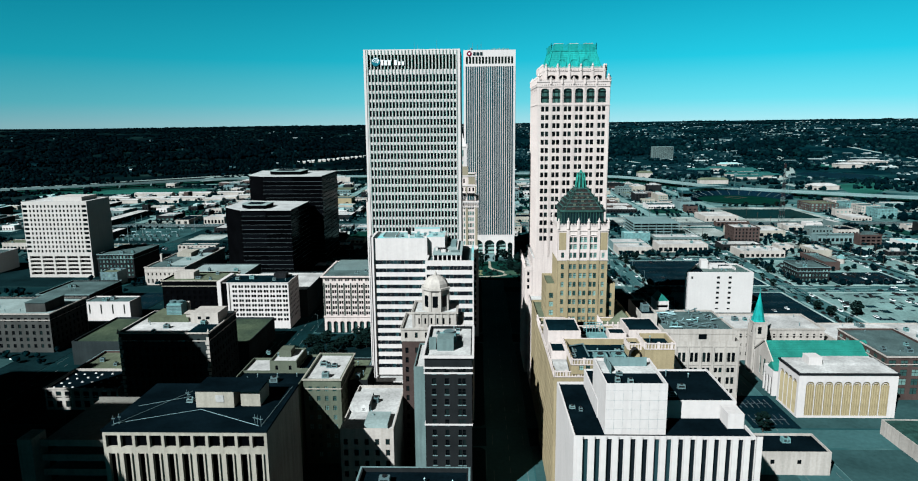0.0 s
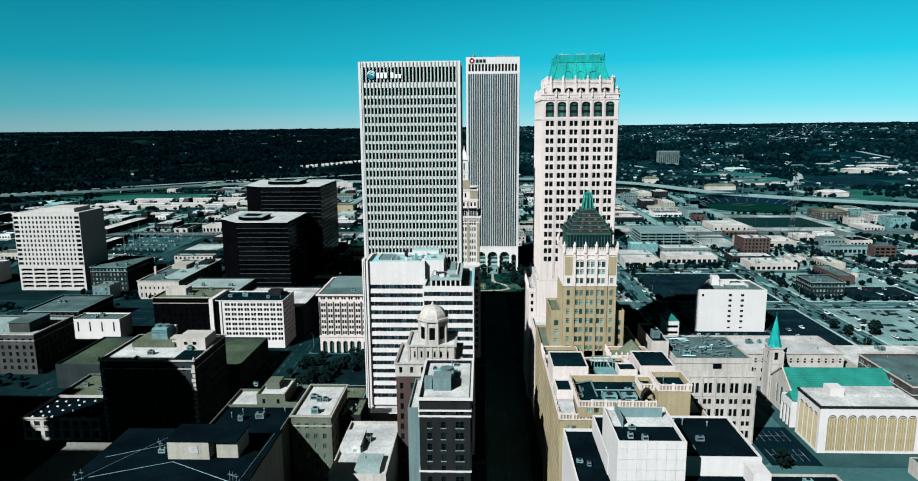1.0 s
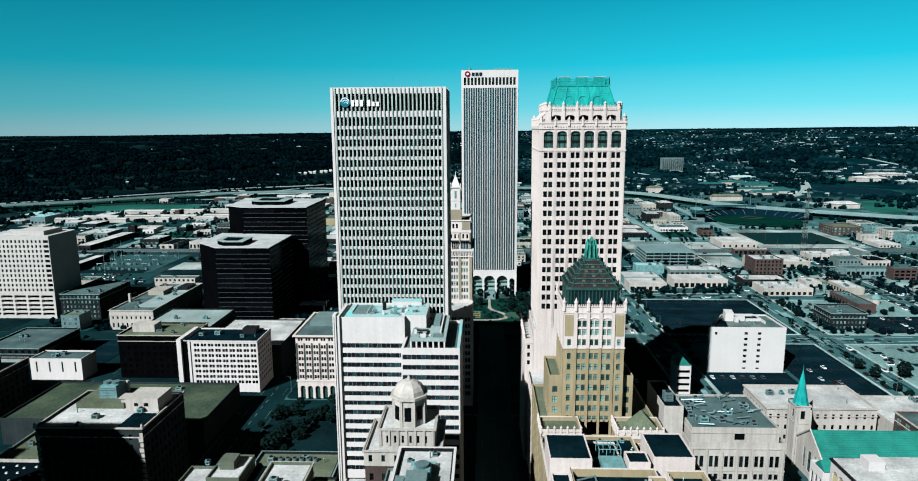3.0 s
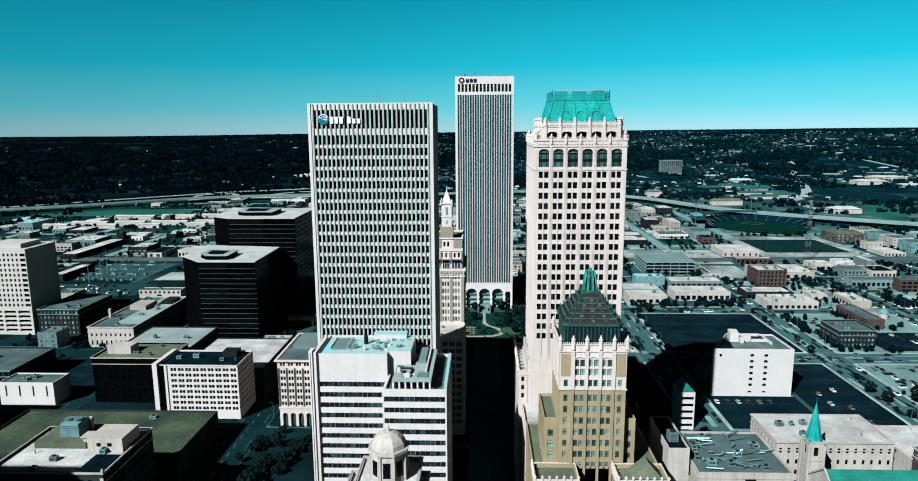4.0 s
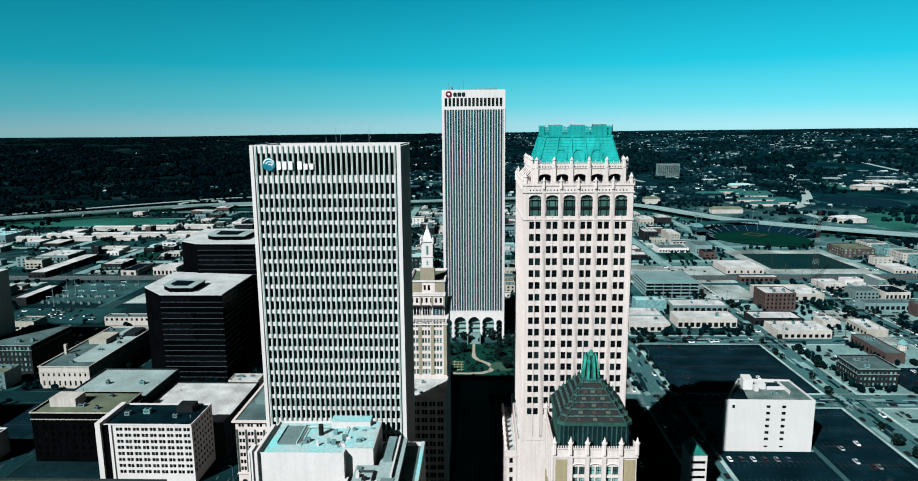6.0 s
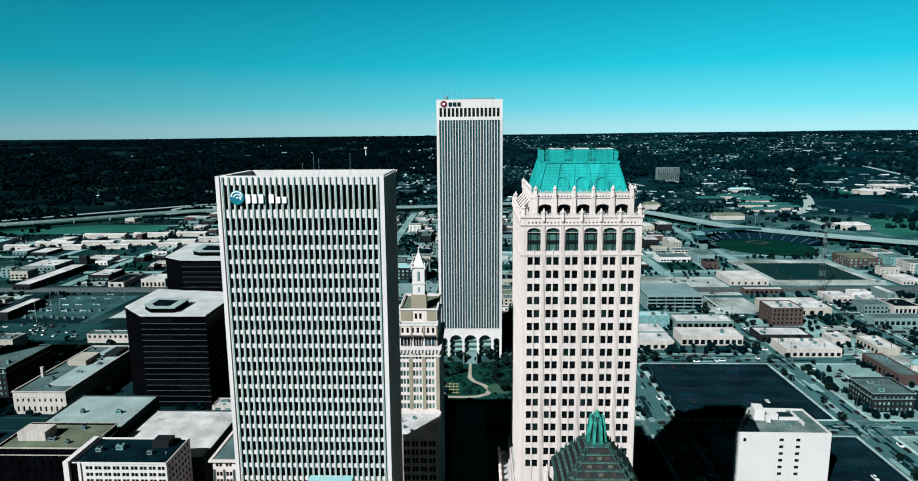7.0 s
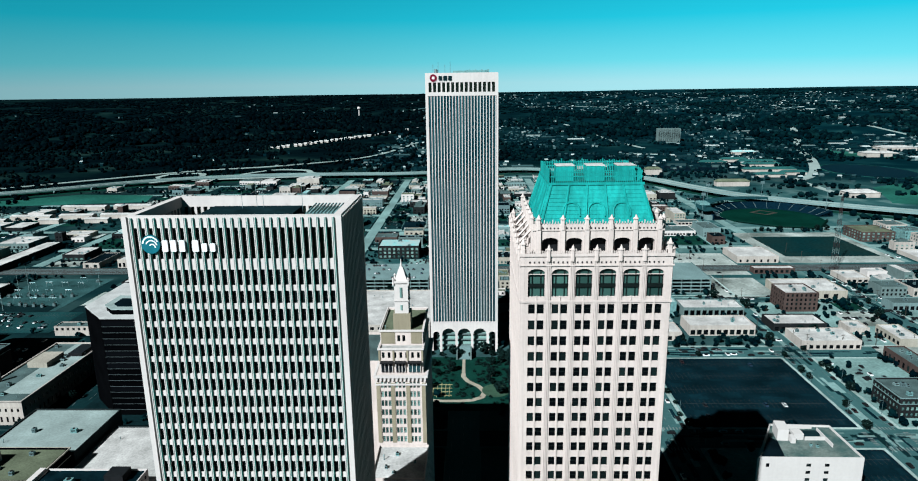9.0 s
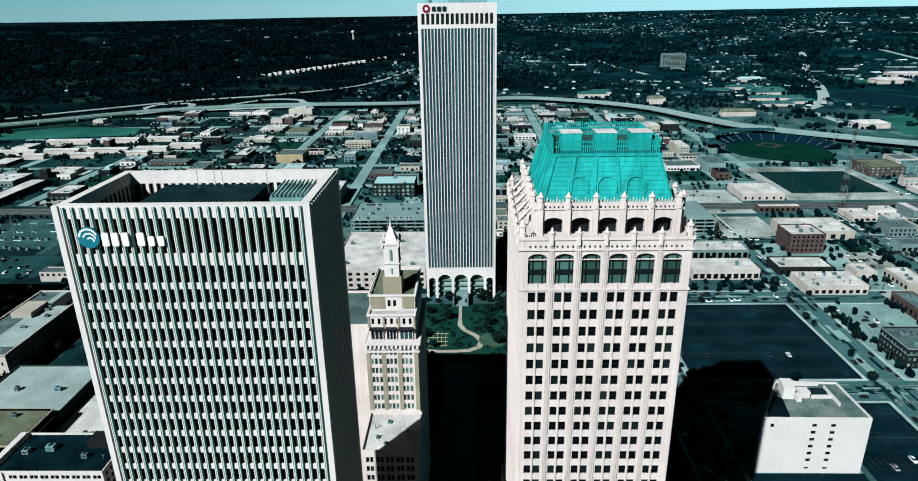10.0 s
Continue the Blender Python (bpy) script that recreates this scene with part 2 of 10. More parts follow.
# ---- mesh kit ----
class Mesh:
    def __init__(self):
        self.v, self.f, self.m = [], [], []

    def face(self, pts, m=0):
        k = len(self.v)
        self.v += [tuple(p) for p in pts]
        self.f.append(tuple(range(k, k + len(pts))))
        self.m.append(m)

    def box(self, x0, x1, y0, y1, z0, z1, m=0):
        k = len(self.v)
        self.v += [(x0, y0, z0), (x1, y0, z0), (x1, y1, z0), (x0, y1, z0), (x0, y0, z1), (x1, y0, z1), (x1, y1, z1), (x0, y1, z1)]
        self.f += [(k, k + 3, k + 2, k + 1), (k + 4, k + 5, k + 6, k + 7), (k, k + 1, k + 5, k + 4), (k + 1, k + 2, k + 6, k + 5),
                   (k + 2, k + 3, k + 7, k + 6), (k + 3, k, k + 4, k + 7)]
        self.m += [m] * 6
        return self

    def prism(self, poly, z0, z1, m=0, top=None, close=True):
        """An upright prism over a counter-clockwise outline; top: another outline for the upper end."""
        n, k, up = len(poly), len(self.v), top or poly
        self.v += [(x, y, z0) for x, y in poly] + [(x, y, z1) for x, y in up]
        for i in range(n):
            j = (i + 1) % n
            self.f.append((k + i, k + j, k + n + j, k + n + i))
            self.m.append(m)
        if close:
            self.f += [tuple(range(k + n - 1, k - 1, -1)), tuple(range(k + n, k + 2 * n))]
            self.m += [m, m]
        return self

    def cyl(self, x, y, z0, z1, r0, r1=None, n=10, m=0, turn=0.0):
        r1 = r0 if r1 is None else r1
        a = [turn + 2 * math.pi * i / n for i in range(n)]
        return self.prism([(x + r0 * math.cos(t), y + r0 * math.sin(t)) for t in a], z0, z1, m,
                          [(x + r1 * math.cos(t), y + r1 * math.sin(t)) for t in a])

    def frustum(self, x0, x1, y0, y1, z0, z1, dx, dy, m=0):
        return self.prism([(x0, y0), (x1, y0), (x1, y1), (x0, y1)], z0, z1, m,
                          [(x0 + dx, y0 + dy), (x1 - dx, y0 + dy), (x1 - dx, y1 - dy), (x0 + dx, y1 - dy)])

    def bar(self, a, b, r, m=0, n=5):
        """A round bar from a to b."""
        a, b = Vector(a), Vector(b)
        d = (b - a).normalized()
        s = d.cross(Vector((0, 0, 1)) if abs(d.z) < 0.95 else Vector((1, 0, 0))).normalized()
        t = d.cross(s)
        k = len(self.v)
        for p in (a, b):
            for i in range(n):
                q = p + r * (math.cos(2 * math.pi * i / n) * s + math.sin(2 * math.pi * i / n) * t)
                self.v.append(tuple(q))
        for i in range(n):
            j = (i + 1) % n
            self.f.append((k + i, k + j, k + n + j, k + n + i))
            self.m.append(m)
        self.f += [tuple(range(k + n - 1, k - 1, -1)), tuple(range(k + n, k + 2 * n))]
        self.m += [m, m]
        return self

    def data(self, name, mats, origin=(0, 0, 0)):
        me = bpy.data.meshes.new(name)
        ox, oy, oz = origin
        me.from_pydata([(x - ox, y - oy, z - oz) for x, y, z in self.v], [], self.f)
        for m in mats if isinstance(mats, (list, tuple)) else [mats]:
            me.materials.append(m)
        if any(self.m):
            me.polygons.foreach_set("material_index", self.m)
        me.update()
        return me


def origin_of(ob):
    p = Vector((0, 0, 0))
    while ob is not None:
        p += ob.location
        ob = ob.parent
    return p


def thing(name, x, y, z, label, category, group="", kind=""):
    return tagged(base(name, x, y, z), label, category, group, kind)


def base(name, x, y, z):
    ob = new(name)
    ob.location = (x, y, z)
    ob.empty_display_size = 1
    return ob


def part(name, mesh, mats, parent, label="", kind=""):
    """One mesh, given in world places, as a part of a thing or of a part."""
    ob = new(name, mesh.data(name, mats, origin_of(parent)))
    ob.parent = parent
    return tagged(ob, label, "", "", kind)


def alone(name, mesh, mats, label="", category="", group="", kind="", origin=(0, 0, 0)):
    ob = new(name, mesh.data(name, mats, origin))
    ob.location = origin
    return tagged(ob, label, category, group, kind)


def shared(name, data, parent, m):
    """A piece on shared mesh data at the world pose m, under a parent."""
    ob = new(name, data)
    ob.parent = parent
    ob.matrix_basis = Matrix.Translation(-origin_of(parent)) @ m
    return ob


# unit panes: x along the wall, y outward, z up
def pane_mesh(name, gl, fr, kind):
    me = Mesh().box(0, 1, -0.02, 0.02, 0, 1, 0)
    if kind == "sash":
        me.box(0, 1, 0.02, 0.07, 0.47, 0.53, 1)
        me.box(0, 0.06, 0.02, 0.07, 0, 1, 1)
        me.box(0.94, 1, 0.02, 0.07, 0, 1, 1)
    if kind == "cross":
        me.box(0, 1, 0.02, 0.07, 0.46, 0.52, 1)
        me.box(0.47, 0.53, 0.02, 0.07, 0, 1, 1)
    if kind == "bar":
        me.box(0, 0.07, 0.02, 0.07, 0, 1, 1)
    return me.data(name, [gl, fr])


PANES = {
    "dark": pane_mesh("dark_pane", GLASS, BRONZE, "sash"),
    "green": pane_mesh("green_pane", GLASSG, BRONZE, "cross"),
    "tall": pane_mesh("tall_pane", GLASSTALL, BRONZE, "sash"),
    "ribbon": pane_mesh("ribbon_pane", GLASSB, DARKMETAL, "bar"),
    "black": pane_mesh("black_pane", GLASSK, DARKMETAL, "plain"),
    "tower": pane_mesh("tower_pane", GLASSBLUE, DARKMETAL, "bar"),
    "louvre": pane_mesh("louvre_panel", LOUVER, DARKMETAL, "bar"),
    "grey": pane_mesh("grey_pane", GLASSG, METAL, "cross"),
}


def facade(mesh, panes, a, b, z0, z1, cols=(), rows=(), depth=0.35, m=0):
    """A wall from a to b (outward side on the right hand), with real openings at cols x rows; panes collects their poses."""
    a, b = Vector((*a, 0)), Vector((*b, 0))
    w = (b - a).length
    u = (b - a) / w
    n = Vector((u.y, -u.x, 0))

    def at(s, z, d=0.0):
        p = a + u * s - n * d
        return (p.x, p.y, z)

    s = 0.0
    if not rows:
        cols = ()
    for c0, c1 in cols:
        mesh.face([at(s, z0), at(c0, z0), at(c0, z1), at(s, z1)], m)
        z = z0
        for r0, r1 in rows:
            mesh.face([at(c0, z), at(c1, z), at(c1, r0), at(c0, r0)], m)
            mesh.face([at(c0, r0), at(c1, r0), at(c1, r0, depth), at(c0, r0, depth)], m)
            mesh.face([at(c0, r1, depth), at(c1, r1, depth), at(c1, r1), at(c0, r1)], m)
            mesh.face([at(c0, r0, depth), at(c0, r1, depth), at(c0, r1), at(c0, r0)], m)
            mesh.face([at(c1, r0), at(c1, r1), at(c1, r1, depth), at(c1, r0, depth)], m)
            p = a + u * c0 - n * (depth - 0.03)
            panes.append(Matrix(((u.x * (c1 - c0), n.x, 0, p.x), (u.y * (c1 - c0), n.y, 0, p.y), (0, 0, r1 - r0, r0), (0, 0, 0, 1))))
            z = r1
        mesh.face([at(c0, z), at(c1, z), at(c1, z1), at(c0, z1)], m)
        s = c1
    mesh.face([at(s, z0), at(w, z0), at(w, z1), at(s, z1)], m)


def set_panes(panes, kind, parent, limit=300, name="window_pane"):
    """Panes as pieces of their own up to the limit, the rest joined."""
    data = PANES[kind]
    panes = sorted(panes, key=lambda q: -q.translation.z)
    for q in panes[:limit]:
        shared(name, data, parent, q)
    if panes[limit:]:
        rest = Mesh()
        vs = [v.co.copy() for v in data.vertices]
        fs = [(tuple(p.vertices), p.material_index) for p in data.polygons]
        for q in panes[limit:]:
            k = len(rest.v)
            rest.v += [tuple(q @ v) for v in vs]
            rest.f += [tuple(k + i for i in f) for f, _ in fs]
            rest.m += [i for _, i in fs]
        part(name + "s", rest, list(data.materials), parent, "", "stuff")


def even(w, n, share=0.5, margin=0.0):
    """n openings evenly over a wall w wide."""
    p = (w - 2 * margin) / n
    return [(margin + p * (i + 0.5 - share / 2), margin + p * (i + 0.5 + share / 2)) for i in range(n)]


def pairs(w, n, each=1.4, gap=0.5, margin=0.0):
    p = (w - 2 * margin) / n
    out = []
    for i in range(n):
        c = margin + p * (i + 0.5)
        out += [(c - gap / 2 - each, c - gap / 2), (c + gap / 2, c + gap / 2 + each)]
    return out


def floors(z0, n, pitch, height):
    return [(z0 + i * pitch, z0 + i * pitch + height) for i in range(n)]


SIDES = {"S": lambda x0, x1, y0, y1: ((x0, y0), (x1, y0)), "E": lambda x0, x1, y0, y1: ((x1, y0), (x1, y1)),
         "N": lambda x0, x1, y0, y1: ((x1, y1), (x0, y1)), "W": lambda x0, x1, y0, y1: ((x0, y1), (x0, y0))}


def block(parent, x0, x1, y0, y1, z0, z1, wall, roof, faces=None, parapet=0.9, depth=0.35, pane="dark", limit=300,
          thick=0.4, wname="wall", rname="roof"):
    """A box-shaped body: walls with openings, a parapet with its inner side, a roof deck, and the panes."""
    me, panes, faces = Mesh(), [], faces or {}
    for side, ends in SIDES.items():
        a, b = ends(x0, x1, y0, y1)
        cols, rows = faces.get(side, ((), ()))
        facade(me, panes, a, b, z0, z1, cols, rows, depth)
    t, zr = thick, z1 - parapet
    me.face([(x0, y0, z1), (x1, y0, z1), (x1 - t, y0 + t, z1), (x0 + t, y0 + t, z1)])
    me.face([(x1, y0, z1), (x1, y1, z1), (x1 - t, y1 - t, z1), (x1 - t, y0 + t, z1)])
    me.face([(x1, y1, z1), (x0, y1, z1), (x0 + t, y1 - t, z1), (x1 - t, y1 - t, z1)])
    me.face([(x0, y1, z1), (x0, y0, z1), (x0 + t, y0 + t, z1), (x0 + t, y1 - t, z1)])
    for a, b in (((x1 - t, y0 + t), (x0 + t, y0 + t)), ((x1 - t, y1 - t), (x1 - t, y0 + t)),
                 ((x0 + t, y1 - t), (x1 - t, y1 - t)), ((x0 + t, y0 + t), (x0 + t, y1 - t))):
        me.face([(*a, zr - 0.1), (*b, zr - 0.1), (*b, z1), (*a, z1)])
    wall_ob = part(wname, me, wall, parent)
    part(rname, Mesh().box(x0 + t, x1 - t, y0 + t, y1 - t, zr - 0.3, zr), roof, parent)
    if panes:
        set_panes(panes, pane, parent, min(limit, 17))
    return wall_ob


def ring(mesh, x0, x1, y0, y1, z0, z1, out=0.4):
    """A moulding that runs round a body and stands proud of it."""
    i, k = 0.003, len(mesh.v)
    for o, z in ((out, z0), (out, z1), (i, z0), (i, z1)):
        mesh.v += [(x0 - o, y0 - o, z), (x1 + o, y0 - o, z), (x1 + o, y1 + o, z), (x0 - o, y1 + o, z)]
    for s in range(4):
        n = (s + 1) % 4
        mesh.f += [(k + s, k + n, k + 4 + n, k + 4 + s), (k + 4 + s, k + 4 + n, k + 12 + n, k + 12 + s),
                   (k + 8 + n, k + 8 + s, k + 12 + s, k + 12 + n), (k + n, k + s, k + 8 + s, k + 8 + n)]
        mesh.m += [0] * 4
    return mesh


def roof_unit(x, y, z, w, d, h, mat_=None, turn=0.0):
    """An air handler: cabinet, base rails, fan ring, louvre side."""
    t = thing("rooftop_unit", x, y, z, "grey metal air handling unit on a flat roof", "air conditioner", "rooftop units")
    c = Mesh().frustum(x - w / 2, x + w / 2, y - d / 2, y + d / 2, z, z + h, 0.06, 0.06)
    part("cabinet", c, mat_ or METAL, t)
    part("fan_ring", Mesh().cyl(x, y, z + h, z + h + 0.35, min(w, d) * 0.3, None, 12), DARKMETAL, t)
    g = Mesh()
    for i in range(4):
        zz = z + 0.5 + i * (h - 0.8) / 4
        g.box(x - w * 0.35, x + w * 0.35, y - d / 2 - 0.05, y - d / 2 + 0.08, zz, zz + 0.12)
    part("grille", g, DARKMETAL, t)
    return t


def vent_pipe(x, y, z, h=1.4, r=0.18):
    t = Mesh().cyl(x, y, z, z + h, r, None, 8).cyl(x, y, z + h, z + h + 0.3, r * 1.9, r * 0.4, 8)
    return alone("vent_pipe", t, METAL, "short galvanised vent pipe on a flat roof", "vent pipe", "vent pipes", "", (x, y, z))


def clutter(x0, x1, y0, y1, z, n, seed, big=1.0):
    """Roof machinery strewn over a deck."""
    r = random.Random(seed)
    for i in range(n):
        x, y = r.uniform(x0, x1), r.uniform(y0, y1)
        if r.random() < 0.62:
            roof_unit(x, y, z, r.uniform(1.6, 3.4) * big, r.uniform(1.5, 2.8) * big, r.uniform(1.2, 2.2) * big, r.choice((METAL, METAL, METALAQ, GREYCON)))
        else:
            vent_pipe(x, y, z, r.uniform(0.9, 2.0))


# ---- ground, far land ----
def land_z(x, y):
    """Flat town, then a slow rise to wooded ridges; lower in the west than in the east."""
    r = math.hypot(x - 10, y - 300)
    f = max(0.0, min(1.0, (r - 2000) / 2700))
    f = f * f * (3 - 2 * f) * 0.55 + f * 0.45
    side = 121 + 13 * max(-1, min(1, x / 2500))
    hill = noise.noise((x * 0.0011, y * 0.0011, 3.0)) * 16 + noise.noise((x * 0.003, y * 0.003, 7.0)) * 5
    return f * side + min(1, max(0, (r - 2300) / 900)) * hill * (0.3 + 0.7 * (1 - f))


GROUND = bpy.data.materials.new("ground")
GROUND.use_nodes = True


def ground_material():
    n, l = GROUND.node_tree.nodes, GROUND.node_tree.links
    b = n["Principled BSDF"]
    co = n.new("ShaderNodeTexCoord")

    def tex(scale, detail=5.0):
        t = n.new("ShaderNodeTexNoise")
        t.inputs["Scale"].default_value, t.inputs["Detail"].default_value = scale, detail
        l.new(co.outputs["Object"], t.inputs["Vector"])
        return t

    def ramp(src, stops):
        r = n.new("ShaderNodeValToRGB")
        e = r.color_ramp.elements
        while len(e) < len(stops):
            e.new(0.5)
        for el, (p, c) in zip(e, stops):
            el.position, el.color = p, (*c, 1)
        l.new(src, r.inputs["Fac"])
        return r

    wood = ramp(tex(0.006).outputs["Fac"], [(0.36, (0.0002, 0.0014, 0.0021)), (0.5, (0.0005, 0.0028, 0.0036)), (0.62, (0.0016, 0.0068, 0.0066)), (0.76, (0.009, 0.018, 0.0165))])
    town = ramp(tex(0.02).outputs["Fac"], [(0.3, (0.004, 0.0185, 0.0205)), (0.5, (0.0125, 0.04, 0.041)), (0.62, (0.04, 0.075, 0.073)), (0.75, (0.0028, 0.018, 0.0155))])
    # dense woods in the west, thinner suburbs in the east; the teal of both imitates haze
    suburb = ramp(tex(0.008).outputs["Fac"], [(0.3, (0.0002, 0.0038, 0.0056)), (0.5, (0.0005, 0.0072, 0.0098)), (0.62, (0.0018, 0.0135, 0.0155)), (0.76, (0.008, 0.027, 0.0275))])
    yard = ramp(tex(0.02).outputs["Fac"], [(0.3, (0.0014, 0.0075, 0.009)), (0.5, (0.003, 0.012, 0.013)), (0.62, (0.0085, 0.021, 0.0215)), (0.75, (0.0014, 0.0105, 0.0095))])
    xyz = n.new("ShaderNodeSeparateXYZ")
    l.new(co.outputs["Object"], xyz.inputs[0])

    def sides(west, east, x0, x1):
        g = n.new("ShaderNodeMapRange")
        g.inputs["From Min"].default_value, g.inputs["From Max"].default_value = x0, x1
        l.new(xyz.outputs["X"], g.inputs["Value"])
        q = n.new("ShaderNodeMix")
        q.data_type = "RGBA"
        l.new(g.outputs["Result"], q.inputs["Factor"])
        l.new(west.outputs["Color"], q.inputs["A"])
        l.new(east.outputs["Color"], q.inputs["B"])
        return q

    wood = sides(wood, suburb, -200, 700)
    # the western town ground is darker than the eastern
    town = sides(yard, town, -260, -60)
    sep = n.new("ShaderNodeVectorMath")
    sep.operation = "DISTANCE"
    sep.inputs[1].default_value = (60, 500, 0)
    l.new(co.outputs["Object"], sep.inputs[0])
    wob = n.new("ShaderNodeMath")
    wob.operation = "MULTIPLY_ADD"
    wob.inputs[1].default_value, wob.inputs[2].default_value = 500, -250
    l.new(tex(0.003).outputs["Fac"], wob.inputs[0])
    add = n.new("ShaderNodeMath")
    l.new(sep.outputs["Value"], add.inputs[0])
    l.new(wob.outputs[0], add.inputs[1])
    mr = n.new("ShaderNodeMapRange")
    mr.inputs["From Min"].default_value, mr.inputs["From Max"].default_value = 900, 1250
    l.new(add.outputs[0], mr.inputs["Value"])
    mix = n.new("ShaderNodeMix")
    mix.data_type = "RGBA"
    l.new(mr.outputs["Result"], mix.inputs["Factor"])
    l.new(town.outputs["Result"], mix.inputs["A"])
    l.new(wood.outputs["Result"], mix.inputs["B"])
    l.new(mix.outputs["Result"], b.inputs["Base Color"])
    b.inputs["Roughness"].default_value = 0.95
    b.inputs["Specular IOR Level"].default_value = 0.0


ground_material()


def ground():
    """One sheet, finer near the town, to the edge of sight on all sides."""
    xs = [-5000 + 100 * i for i in range(101)]
    me = Mesh()
    for y in xs:
        for x in xs:
            me.v.append((x, y + 200, land_z(x, y + 200)))
    n = len(xs)
    for j in range(n - 1):
        for i in range(n - 1):
            k = j * n + i
            me.f.append((k, k + 1, k + n + 1, k + n))
            me.m.append(0)
    ob = alone("ground", me, GROUND, "town ground rising to wooded ridges", "ground", "", "structure")
    for p in ob.data.polygons:
        p.use_smooth = True


ground()
AVENUES = [-580, -462, -346, -230, -114, 13, 130, 247, 364, 481]
STREETS = [28, 145, 257, 386, 505, 622, 739]


def streets():
    """Town blocks: kerbed concrete slabs that leave the asphalt streets open, with centre lines on these."""
    for i in range(len(AVENUES) - 1):
        for j in range(len(STREETS) - 1):
            a = 9.5
            x0, x1, y0, y1 = AVENUES[i] + a, AVENUES[i + 1] - a, STREETS[j] + a, STREETS[j + 1] - a
            me = Mesh().prism([(x0 + 2, y0), (x1 - 2, y0), (x1, y0 + 2), (x1, y1 - 2), (x1 - 2, y1), (x0 + 2, y1), (x0, y1 - 2), (x0, y0 + 2)], -0.2, 0.16)
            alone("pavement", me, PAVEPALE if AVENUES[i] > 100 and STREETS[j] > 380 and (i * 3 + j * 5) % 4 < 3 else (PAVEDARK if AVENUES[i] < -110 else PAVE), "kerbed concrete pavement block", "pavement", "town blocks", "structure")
    x0, x1, y0, y1 = AVENUES[0] - 9, AVENUES[-1] + 9, 20, 1500
    for k, x in enumerate(AVENUES):
        top = 1480 if x in (-114, -230, 247, 364) else (1000 if x != 13 else 560)
        top = 530 if x == -346 else top
        road = Mesh().box(x - 9, x + 9, y0, top, -0.2, 0.03)
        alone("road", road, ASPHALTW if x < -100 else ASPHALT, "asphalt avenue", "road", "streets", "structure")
        ln = Mesh()
        for q in range(int((top - 40) / 9)):
            ln.box(x - 0.12, x + 0.12, 30 + q * 9, 34 + q * 9, 0.03, 0.045)
        for s in (-6.4, 6.4):
            for q in range(int((top - 40) / 30)):
                ln.box(x + s - 0.08, x + s + 0.08, 40 + q * 30, 50 + q * 30, 0.03, 0.045)
        alone("lane_line", ln, PAINT, "painted lane lines", "road marking", "lane lines", "structure")
    for y in STREETS:
        if y != 622:
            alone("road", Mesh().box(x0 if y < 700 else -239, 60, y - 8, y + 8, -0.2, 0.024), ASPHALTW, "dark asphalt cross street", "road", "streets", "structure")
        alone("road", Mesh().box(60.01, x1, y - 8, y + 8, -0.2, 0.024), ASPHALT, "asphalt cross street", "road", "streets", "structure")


streets()


